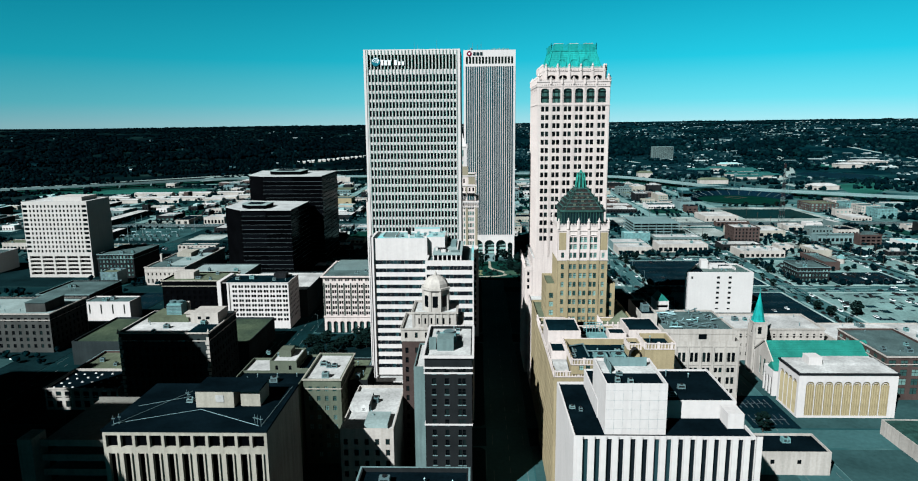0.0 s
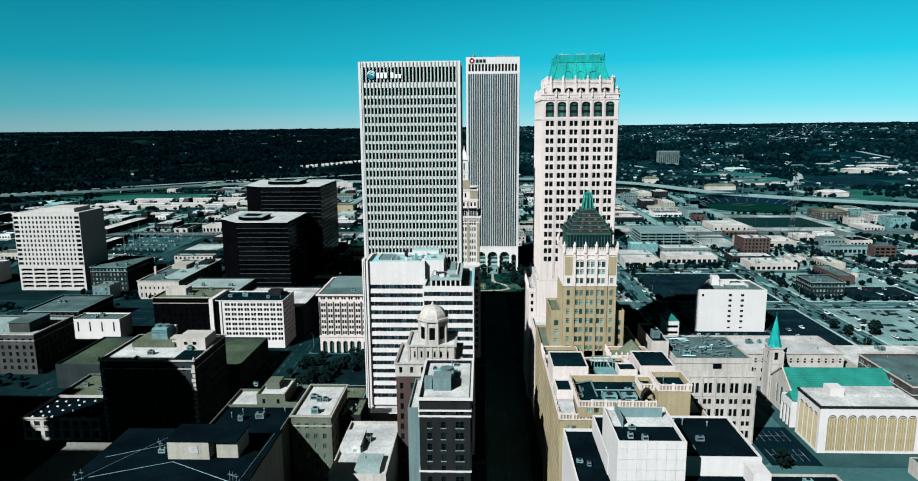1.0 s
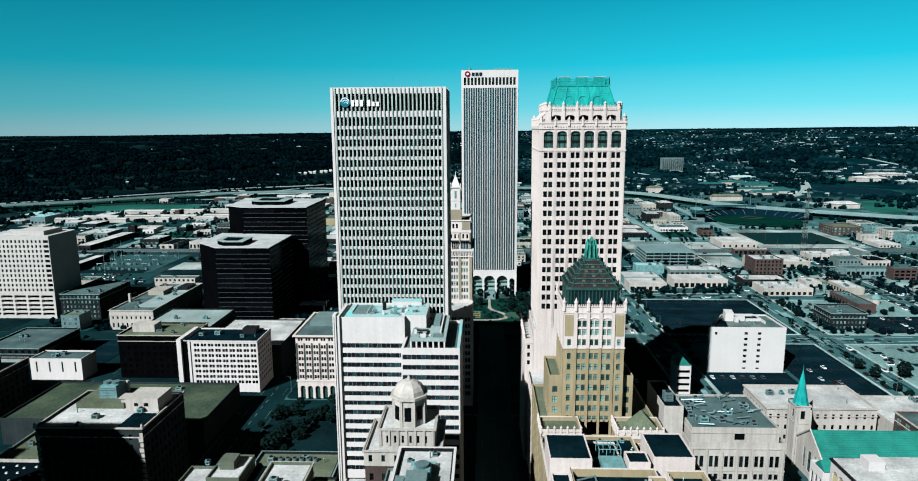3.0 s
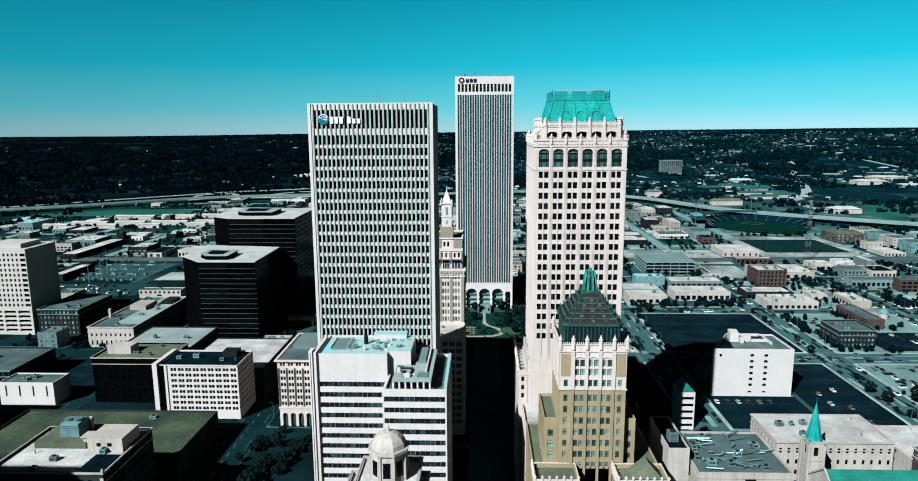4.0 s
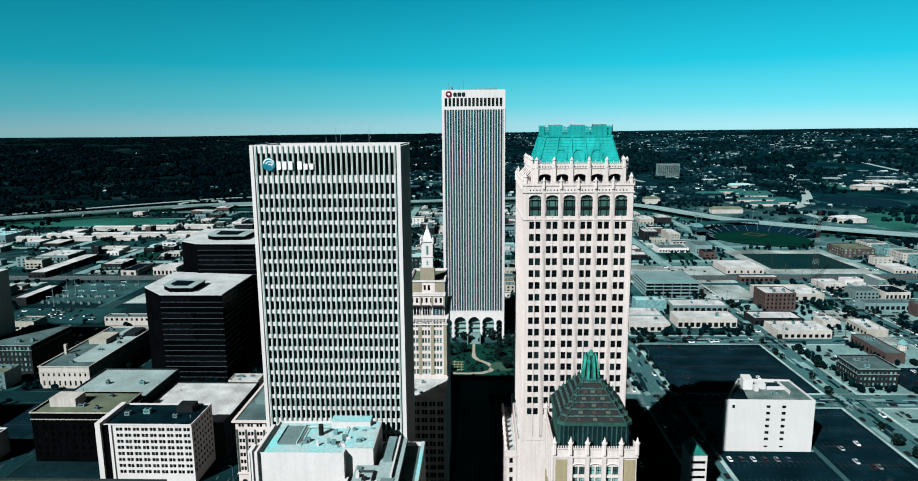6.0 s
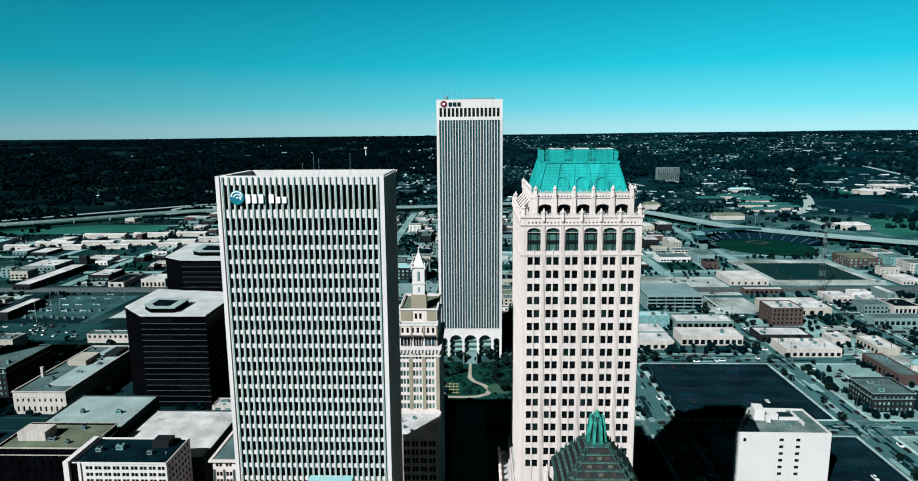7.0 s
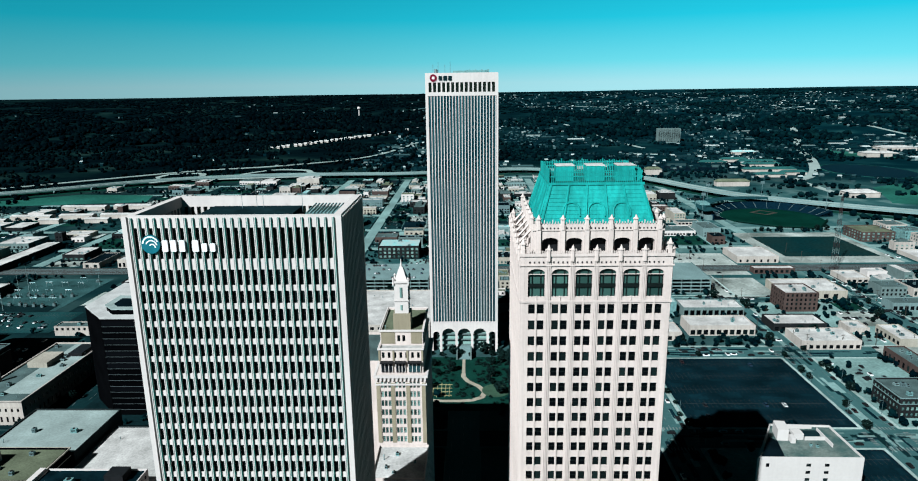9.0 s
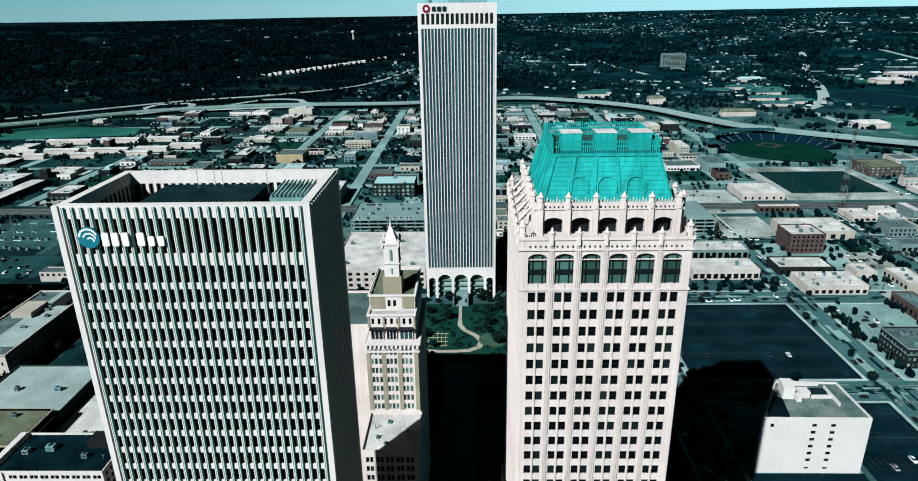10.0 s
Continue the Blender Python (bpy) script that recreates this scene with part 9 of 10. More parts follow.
def highway():
    t = thing("elevated_highway", 0, 1540, 0, "pale concrete elevated highway on piers", "highway", "", "structure")
    for a, b in ((1.5, 14), (-14, -1.5)):
        me = Mesh()
        ribbon(me, HLINE, b, a, 0.0, 1.2)
        part("deck", me, DECK, t)
        for e in (a, b):
            ed = Mesh()
            ribbon(ed, HLINE, e + 0.2, e - 0.2, 1.0, 2.6)
            part("parapet", ed, GREYCON, t)
    for i in range(2, len(HLINE) - 1, 2):
        x, y, z = HLINE[i]
        part("pier", Mesh().box(x - 6, x + 6, y - 1, y + 1, 0, z - 1.2), GREYCON, t)
    bank = Mesh()
    ribbon(bank, [(x, y - 26, 0.3) for x, y, z in HLINE], 9, -9, 0.0, 0.4)
    alone("verge", bank, GRASS, "green verge along the highway", "verge", "", "structure")
    bank2 = Mesh()
    ribbon(bank2, [(x, y + 34, 0.3) for x, y, z in HLINE], 16, -14, 0.0, 0.4)
    alone("verge", bank2, GRASS, "green verge along the highway", "verge", "", "structure")
    for pts in ([(-1500, 1050, 2), (-1000, 1330, 3), (-760, 1520, 4), (-600, 1640, 5), (-420, 1720, 6), (-250, 1900, 6), (-160, 2300, 6)],
                [(-620, 1440, 7), (-560, 1520, 6), (-580, 1590, 5), (-640, 1590, 4), (-650, 1530, 4), (-600, 1490, 5), (-480, 1500, 6), (-300, 1522, 7)],
                [(-480, 1560, 6), (-430, 1640, 5), (-360, 1640, 4), (-330, 1590, 4), (-250, 1560, 6)],
                [(640, 1437, 1), (700, 1500, 1), (757, 1591, 1), (846, 1786, 1), (937, 2027, 1), (1090, 2375, 2), (1240, 2724, 4)], [(640, 1437, 1), (646, 1400, 1), (640, 1250, 1)], [(937, 2027, 1), (1250, 2010, 1), (1700, 1960, 1)], [(846, 1786, 1), (600, 1900, 1), (420, 1960, 1)], [(1500, 3300, 1), (1440, 2700, 1), (1400, 2200, 1), (1350, 1900, 1)], [(520, 2100, 1), (470, 2400, 3), (400, 2900, 22)],
                [(120, 3900, 62), (330, 3700, 50), (620, 3650, 47), (1100, 3400, 37)]):
        r = Mesh()
        line = [(x, y, max(z, land_z(x, y) + 1.0)) for x, y, z in smooth_line(pts)]
        wide = 11 if pts[0][0] == 640 and len(pts) > 4 else 6.5
        ribbon(r, line, wide, -wide, 0.0, 1.0)
        alone("slip_road", r, DECK, "pale concrete slip road", "road", "slip roads", "structure")


def ballpark():
    """A turf field walled on the town side, a horseshoe of dark tiers behind it and a roofed stand at its west end."""
    t = thing("ballpark", 445, 1100, 0, "small ballpark with dark seating and a green field", "stadium")
    cx, cy, rx, ry = 443, 1096, 68, 66
    at = lambda f, q: (cx + rx * q * math.cos(f), cy + ry * q * math.sin(f))
    edge = [(383, 1066), (426, 1030), (474, 1020), (508, 1068)] + [at(radians(-8 + 8 * i), 1.0) for i in range(25)]
    turf = surface("ball_field", (0.0008, 0.0115, 0.0082), 0.95, 0.25, 0.03, 0.3, 0.2, spec=0.0)
    part("field", Mesh().prism(edge, 0, 0.5), turf, t, "dark green turf")
    clay = surface("infield_clay", (0.022, 0.021, 0.018), 0.95, 0.2, 0.2, 1.0, 0.2, spec=0.0)
    part("infield", Mesh().prism([(428, 1132), (446, 1112), (468, 1128), (450, 1150)], 0.5, 0.56), clay, t, "brown clay infield")
    part("infield_grass", Mesh().prism([(434, 1132), (446, 1118), (461, 1129), (449, 1143)], 0.56, 0.6), turf, t)
    wall = Mesh()
    for a, b in zip(edge[:3], edge[1:4]):
        wall.bar((*a, 1.6), (*b, 1.6), 1.6)
    part("outfield_wall", wall, surface("dark_green_padding", (0.001, 0.008, 0.006), 0.8, 0.2, 0.2, 2.0, 0.1, spec=0.0), t, "dark green padded wall")
    seats = surface("dark_blue_seat", (0.0012, 0.0075, 0.013), 0.7, 0.3, 0.3, 2.0, 0.2, spec=0.0)
    for k in range(9):
        st = Mesh()
        r0, r1 = 1.02 + 0.032 * k, 1.02 + 0.032 * (k + 1)
        a0, a1, m = radians(2), radians(192), 26
        for i in range(m + 1):
            f0 = a0 + (a1 - a0) * i / m
            st.v += [(*at(f0, q), z) for q, z in ((r0, 0), (r0, 1.5 + 0.8 * k), (r1, 1.5 + 0.8 * k), (r1, 0))]
            if i:
                st.f += [(4 * i - 4 + s, 4 * i + s, 4 * i + (s + 1) % 4, 4 * i - 4 + (s + 1) % 4) for s in range(4)]
                st.m += [0] * 4
        part("seating_tier", st, seats, t)
    for i in range(15):
        f = radians(8 + 12.6 * i)
        part("aisle", Mesh().bar((*at(f, 1.02), 1.7), (*at(f, 1.3), 8.3), 0.28), GREYSTONE, t)
    part("concourse", Mesh().prism([at(radians(14 + 11 * i), 1.31) for i in range(17)] + [at(radians(190 - 11 * i), 1.42) for i in range(17)], 0, 6.4), GREYCON, t)
    ro = surface("dark_teal_metal", (0.006, 0.026, 0.03), 0.6, 0.3, 0.2, 2.0, 0.1, spec=0.0)
    for i in range(12):
        f0, f1 = radians(70 + 10 * i), radians(79.6 + 10 * i)
        part("canopy", Mesh().prism([at(f0, 1.2), at(f0, 1.5), at(f1, 1.5), at(f1, 1.2)][::-1], 13.0, 13.8), ro, t, "dark teal stand roof")
        part("canopy_post", Mesh().box(at(f0, 1.38)[0] - 0.3, at(f0, 1.38)[0] + 0.3, at(f0, 1.38)[1] - 0.3, at(f0, 1.38)[1] + 0.3, 6, 13), DARKMETAL, t)
    part("press_box", Mesh().box(cx - 92, cx - 78, cy + 26, cy + 46, 0, 17), METALAQ, t)
    for f in (20, 75, 130, 185):
        x, y = at(radians(f), 1.48)
        part("light_mast", Mesh().cyl(x, y, 0, 34, 0.5, 0.3, 6).box(x - 3, x + 3, y - 0.4, y + 0.4, 34, 38), METAL, t)
    TAKEN.append((345, 545, 1015, 1195))


highway()
ballpark()


LAWNPALE = surface("rough_lawn", (0.0075, 0.046, 0.036), 0.95, 0.4, 0.01, 0.2, 0.2, spec=0.0)


def water_and_rail():
    n = 26
    me = Mesh().prism([(862 + 84 * math.cos(2 * math.pi * i / n), 1578 + 112 * math.sin(2 * math.pi * i / n)) for i in range(n)], -0.2, 0.35)
    w = surface("pond_water", (0.0008, 0.0035, 0.0065), 0.5, 0.2, 0.02, 0.3, 0.05, 0.0, 0.0, 0.02)
    bank = Mesh().prism([(862 + 88 * math.cos(2 * math.pi * i / n), 1578 + 117 * math.sin(2 * math.pi * i / n)) for i in range(n)], -0.2, 0.2)
    alone("pond_bank", bank, LAWNPALE, "rough grassy bank round the pond", "bank", "", "structure")
    alone("meadow", Mesh().prism([(680, 1200), (716, 1180), (860, 1330), (850, 1415), (740, 1355)], -0.2, 0.15), LAWNPALE, "wide rough lawn beyond the highway", "field", "", "structure")
    alone("meadow", Mesh().prism([(-860, 1215), (-540, 1262), (-560, 1330), (-700, 1345), (-860, 1250)], -0.2, 0.15), LAWNPALE, "rough green field beside the highway", "field", "", "structure")
    alone("meadow", Mesh().prism([(-640, 1480), (-500, 1560), (-480, 1620), (-660, 1560)], -0.2, 0.15), LAWNPALE, "rough green field beside the highway", "field", "", "structure")
    TAKEN.append((-860, -540, 1215, 1345))
    alone("meadow", Mesh().prism([(960, 1850), (1090, 1800), (1130, 2010), (1000, 2050)], -0.2, 0.6), LAWNPALE, "wide rough lawn among the suburbs", "field", "", "structure")
    small = Mesh().prism([(488 + 80 * math.cos(2 * math.pi * i / n), 1652 + 62 * math.sin(2 * math.pi * i / n)) for i in range(n)], -0.2, 0.35)
    alone("pond", small, w, "dark still pond behind the highway", "water", "", "structure")
    alone("pond", me, w, "dark still pond", "water", "", "structure")
    bed = Mesh().box(-1200, 1200, 828, 850, -0.1, 0.35)
    alone("rail_bed", bed, surface("ballast", (0.0222, 0.0222, 0.0215), 0.95, 0.3, 0.1, 1.5, 0.4), "dark ballast rail bed", "railway", "", "structure")
    r = Mesh()
    for k in range(4):
        for s in (-0.72, 0.72):
            y = 831 + 5 * k + s
            r.box(-1200, 1200, y - 0.06, y + 0.06, 0.35, 0.52)
    alone("rail", r, METAL, "steel rails on the ballast", "railway", "", "structure")


water_and_rail()


def near_highway(x, y, d=34):
    return any(abs(x - p[0]) < 90 and math.hypot(x - p[0], y - p[1]) < d + 20 for p in HLINE)


def highway_y(x):
    """How far north the highway runs over a given x."""
    for p, q in zip(HLINE, HLINE[1:]):
        if p[0] <= x < q[0]:
            return p[1] + (q[1] - p[1]) * (x - p[0]) / (q[0] - p[0])
    return 1000


CONC = surface("bare_concrete", (0.145, 0.185, 0.176), 0.9, 0.35, 0.04, 0.6, 0.2, spec=0.0)
NORTH_AVENUES = [-815, -697, -580, -462, -346, -230, -114, 13, 130, 247, 364, 481, 598, 715]
NORTH_STREETS = [505, 622, 739, 839, 930, 1030, 1130, 1230, 1330, 1430, 1530]
CAR_SPOTS, TREE_SPOTS = [], []


def north_streets():
    """Cross streets of the flat quarter, as far as the highway lets them run."""
    for y in NORTH_STREETS[4:]:
        xs = [x for x in range(-700, 600, 10) if highway_y(x) - 34 > y]
        if xs:
            alone("road", Mesh().box(xs[0], xs[-1], y - 6, y + 6, -0.2, 0.05), DECKGREY, "worn grey cross street", "road", "streets", "structure")
    for x in NORTH_AVENUES:
        if x != -346:
            top = min(highway_y(x) - 30, 1180 if x < -400 else 1500)
            alone("road", Mesh().box(x - 6.5, x + 6.5, 700 if x == -114 else 860, top, -0.2, 0.062), DECKGREY, "worn grey avenue", "road", "streets", "structure")


DECKGREY = surface("worn_street_concrete", (0.078, 0.128, 0.124), 0.9, 0.3, 0.03, 0.4, 0.2, spec=0.0)


def split(r, x0, x1, y0, y1, out):
    """Cuts a town block into building plots."""
    w, d = x1 - x0, y1 - y0
    if max(w, d) < 38 or (max(w, d) < 56 and r.random() < 0.35):
        out.append((x0, x1, y0, y1))
    elif w > d:
        m = x0 + w * r.uniform(0.35, 0.65)
        split(r, x0, m, y0, y1, out)
        split(r, m, x1, y0, y1, out)
    else:
        m = y0 + d * r.uniform(0.35, 0.65)
        split(r, x0, x1, y0, m, out)
        split(r, x0, x1, m, y1, out)


def low_quarter():
    """Plots of the flat quarter: yards, car lots, lawns, and a low building on most of them."""
    r = random.Random(77)
    walls = [CREAM, REDBRICK, GREYCON, DARKBRICK, TANSTONE, GREYSTONE, METAL, DARKBRICK, WHITE]
    roofs = [ROOFWHITE, ROOFWHITE, ROOFWHITE, ROOFWHITE, ROOFGREY, ROOFTAN, ROOFGREY, ROOFDARK, ROOFAQUA, ROOFWHITE]
    grounds = [PAVEPALE, GRAVEL, PAVE, LOTW, LOT, GRASS, CONC, PAVEDARK, ASPHALTW]
    names = ["grey concrete yard", "gravel plot", "concrete plot", "worn car lot", "dark car lot", "rough lawn", "pale concrete plot", "dark plot", "dark asphalt plot"]
    east, west = (4, 4, 1, 2, 1, 2, 4, 1, 1), (1, 2, 2, 3, 2, 3, 1, 3, 3)
    plots, hand = [], list(TAKEN)
    for i in range(len(NORTH_AVENUES) - 1):
        for j in range(len(NORTH_STREETS) - 1):
            a, b = NORTH_AVENUES[i] + 9.6, NORTH_AVENUES[i + 1] - 9.6
            c, d = NORTH_STREETS[j] + 9, NORTH_STREETS[j + 1] - 9
            if NORTH_STREETS[j] == 839:
                c = 858
            if NORTH_STREETS[j + 1] == 839:
                d = 820
            split(r, a, b, c, d, plots)
    for x0, x1, y0, y1 in ((262, 352, 155, 380), (374, 470, 155, 495), (-452, -356, 396, 495), (-570, -472, 396, 495), (-336, -240, 396, 495), (-452, -356, 514, 545), (-336, -240, 330, 378)):
        split(r, x0, x1, y0, y1, plots)
    beds = [Mesh() for _ in grounds]
    builds = []
    for x0, x1, y0, y1 in plots:
        cx, cy = (x0 + x1) / 2, (y0 + y1) / 2
        if y1 > highway_y(cx) - 36 or y1 > highway_y(x0) - 30 or y1 > highway_y(x1) - 30 or near_highway(cx, cy):
            continue
        if -520 > cx and cy < 1060 and r.random() < 0.35:
            continue
        if any(x0 < q and x1 > p and y0 < e and y1 > c for p, q, c, e in hand) or (-14 < x1 and x0 < 40 and y0 < 680):
            for _ in range(6):
                TREE_SPOTS.append((r.uniform(x0, x1), r.uniform(y0, y1), r.uniform(0.6, 1.0)))
            continue
        k = r.choices(range(9), east if cx > 60 else west)[0]
        g = 0.6
        beds[k].box(x0 + g, x1 - g, y0 + g, y1 - g, -0.1, 0.19)
        use = r.random()
        if use < 0.68 and k != 5:
            m = [r.uniform(1, 5) if r.random() < 0.7 else r.uniform(6, 14) for _ in range(4)]
            ax, bx, ay, by = x0 + m[0], x1 - m[1], y0 + m[2], y1 - m[3]
            if bx - ax > 7 and by - ay > 7:
                builds.append((ax, bx, ay, by))
                TAKEN.append((ax, bx, ay, by))
        elif k == 5 or use > 0.9:
            for _ in range(r.randrange(3, 11)):
                TREE_SPOTS.append((r.uniform(x0 + 2, x1 - 2), r.uniform(y0 + 2, y1 - 2), r.uniform(0.7, 1.3)))
        else:
            for yy in (y0 + 5, cy, y1 - 5):
                x = x0 + 4
                while x < x1 - 3:
                    if r.random() < 0.5:
                        CAR_SPOTS.append((x, yy, math.pi / 2))
                    x += 3.1
            for _ in range(r.randrange(0, 4)):
                TREE_SPOTS.append((r.choice((x0 + 1, x1 - 1)), r.uniform(y0, y1), r.uniform(0.5, 1.0)))
        for _ in range(r.randrange(0, 4)):
            TREE_SPOTS.append((r.uniform(x0, x1), r.choice((y0 - 1, y1 + 1)), r.uniform(0.5, 1.0)))
        for _ in range(r.randrange(0, 3)):
            CAR_SPOTS.append((r.uniform(x0, x1), r.choice((y0 + 1.6, y1 - 1.6)), 0.0))
    for me, mat_, nm in zip(beds, grounds, names):
        if me.v:
            alone("plot", me, mat_, nm + "s between low buildings", "yard", "plots", "structure")
    builds.sort(key=lambda q: math.hypot(q[0] - 15, q[2] - 200))
    rest, mats = Mesh(), walls + roofs
    for i, (ax, bx, ay, by) in enumerate(builds):
        w, d = bx - ax, by - ay
        h = r.uniform(4.2, 7.5) if r.random() < 0.8 else r.uniform(8, 13)
        wi, ri = r.randrange(len(walls)), r.randrange(len(roofs))
        wall, roof = walls[wi], roofs[ri]
        para = r.uniform(0.4, 1.0)
        units = [(r.uniform(ax + 1.5, bx - 3.5), r.uniform(ay + 1.5, by - 3.5), r.uniform(1.2, 2.8), r.uniform(1.2, 2.4), r.uniform(0.6, 1.6)) for _ in range(r.randrange(0, 7))]
        raised = r.random() < 0.25
        if i < 260:
            t = thing("low_building", (ax + bx) / 2, (ay + by) / 2, 0, "low flat-roofed building of " + wall.name.replace("_", " ") + " in the flat quarter", "building", "low buildings")
            rows = [(0.9, 3.2)] if h < 8 else floors(0.9, int((h - 1) / 3.6), 3.5, 2.0)
            block(t, ax, bx, ay, by, 0, h, wall, roof, {"S": (even(w, max(2, int(w / r.uniform(3.5, 6))), r.uniform(0.35, 0.7), 0.6), rows)}, para, 0.25, r.choice(("dark", "grey", "black")), 0)
            if units:
                u = Mesh()
                for x, y, p, q, z in units:
                    u.box(x, x + p, y, y + q, h - 1.0, h - para + z)
                part("roof_plant", u, METAL, t, "", "stuff")
            if raised:
                part("raised_roof", Mesh().box(ax + w * 0.3, ax + w * 0.7, ay + d * 0.35, ay + d * 0.9, h - 1, h + 2.2), roof, t)
        else:
            n = len(walls)
            rest.box(ax, bx, ay, by, 0, h, wi)
            rest.box(ax + 0.4, bx - 0.4, ay + 0.4, by - 0.4, h, h + 0.05, n + ri)
            for x, y, p, q, z in units:
                rest.box(x, x + p, y, y + q, h, h + z, 6)
            m = max(2, int(w / 5))
            for k in range(m):
                rest.box(ax + w * (k + 0.25) / m, ax + w * (k + 0.75) / m, ay - 0.05, ay + 0.1, 0.9, 3.2, 3)
            if raised:
                rest.box(ax + w * 0.3, ax + w * 0.7, ay + d * 0.35, ay + d * 0.9, h, h + 2.2, n + ri)
    alone("far_low_buildings", rest, mats, "many low flat-roofed buildings towards the highway", "buildings", "", "stuff")


def long_sheds():
    """Rows of long white warehouse roofs beyond the tracks."""
    k = 0
    for x, y, w, d in ((-670, 1112, 60, 14), (-600, 1118, 50, 14), (-540, 1122, 60, 14), (-470, 1130, 44, 14), (-640, 1188, 70, 16), (-560, 1196, 60, 16), (-490, 1204, 50, 16),
                       (-430, 1150, 46, 18), (-700, 1085, 40, 12), (-610, 1085, 30, 12), (-545, 1090, 34, 12), (-470, 1100, 30, 10)):
        t = thing("warehouse", x + w / 2, y + d / 2, 0, "long low warehouse with a bright white roof", "warehouse", "warehouses")
        me = Mesh().box(x, x + w, y, y + d, 0, 6.0)
        part("wall", me, CREAM, t)
        part("roof", Mesh().prism([(x - 0.5, y - 0.5), (x + w + 0.5, y - 0.5), (x + w + 0.5, y + d + 0.5), (x - 0.5, y + d + 0.5)], 6.0, 7.6, 0,
                                  [(x - 0.5, y + d / 2 - 0.2), (x + w + 0.5, y + d / 2 - 0.2), (x + w + 0.5, y + d / 2 + 0.2), (x - 0.5, y + d / 2 + 0.2)]), ROOFWHITE, t)
        TAKEN.append((x, x + w, y, y + d))


CAMPUSROOF = surface("faded_green_metal_roof", (0.009, 0.042, 0.04), 0.8, 0.3, 0.1, 1.0, 0.2, spec=0.0)


def far_blocks():
    t = thing("apartment_tower", 632, 2250, 0, "grey apartment tower far among trees", "apartment building")
    block(t, 598, 668, 2240, 2262, land_z(632, 2250) - 2, 46, GREYSTONE, ROOFGREY, {"S": (even(70, 10, 0.86, 1), floors(6, 11, 3.5, 2.0))}, 1, 0.5, "dark", 0)
    w = thing("water_tower", -520, 3300, land_z(-520, 3300), "white water tower on a slim stem", "water tower")
    z = land_z(-520, 3300)
    part("stem", Mesh().cyl(-520, 3300, z - 2, z + 36, 3.4, 2.6, 10), WHITE, w)
    part("tank", Mesh().cyl(-520, 3300, z + 36, z + 41, 3, 8, 14).cyl(-520, 3300, z + 41, z + 46, 8, 8, 14).cyl(-520, 3300, z + 46, z + 50, 8, 2, 14), WHITE, w)
    for x, y, ww, d, h, ro in ((255, 1640, 60, 26, 9, CAMPUSROOF), (285, 1672, 46, 20, 9, CAMPUSROOF), (546, 1690, 60, 22, 7, CAMPUSROOF), (616, 1745, 60, 22, 7, CAMPUSROOF), (640, 1700, 85, 22, 7, CAMPUSROOF), (598, 1570, 110, 20, 6, CAMPUSROOF), (590, 1490, 60, 18, 6, CAMPUSROOF), (655, 1520, 50, 16, 6, CAMPUSROOF), (630, 1655, 84, 18, 6, CAMPUSROOF),
                               (470, 1380, 60, 16, 9, ROOFTAN), (380, 1540, 34, 18, 12, ROOFTAN), (640, 1250, 50, 30, 8, ROOFWHITE), (700, 1900, 60, 18, 8, ROOFAQUA), (1000, 1820, 80, 40, 10, ROOFWHITE), (1120, 1950, 90, 50, 10, ROOFWHITE)):
        b = thing("campus_building", x + ww / 2, y + d / 2, 0, "long low campus building with a hipped roof", "building", "campus buildings")
        part("wall", Mesh().box(x, x + ww, y, y + d, -1, h), CREAM, b)
        part("roof", Mesh().frustum(x - 1, x + ww + 1, y - 1, y + d + 1, h, h + 4, d * 0.4, d * 0.45), ro, b)
        TAKEN.append((x, x + ww, y, y + d))
    # two terraces of pale houses on the far slope
    r = random.Random(5)
    for row in range(2):
        for i in range(34):
            f = i / 33
            x = -600 + 425 * f + row * 22 + r.uniform(-3, 3)
            y = 2170 + 640 * f + row * 50 + r.uniform(-4, 4)
            zz = land_z(x, y)
            b = thing("terrace_house", x, y, zz, "small pale gabled house on the far slope", "house", "terrace houses")
            part("wall", Mesh().box(x - 4.5, x + 4.5, y - 4, y + 4, zz - 3, zz + 5), CREAM, b)
            part("roof", Mesh().prism([(x - 5, y - 4.6), (x + 5, y - 4.6), (x + 5, y + 4.6), (x - 5, y + 4.6)], zz + 5, zz + 8, 0, [(x - 5, y - 0.3), (x + 5, y - 0.3), (x + 5, y + 0.3), (x - 5, y + 0.3)]), ROOFWHITE, b)


long_sheds()
far_blocks()
north_streets()
low_quarter()


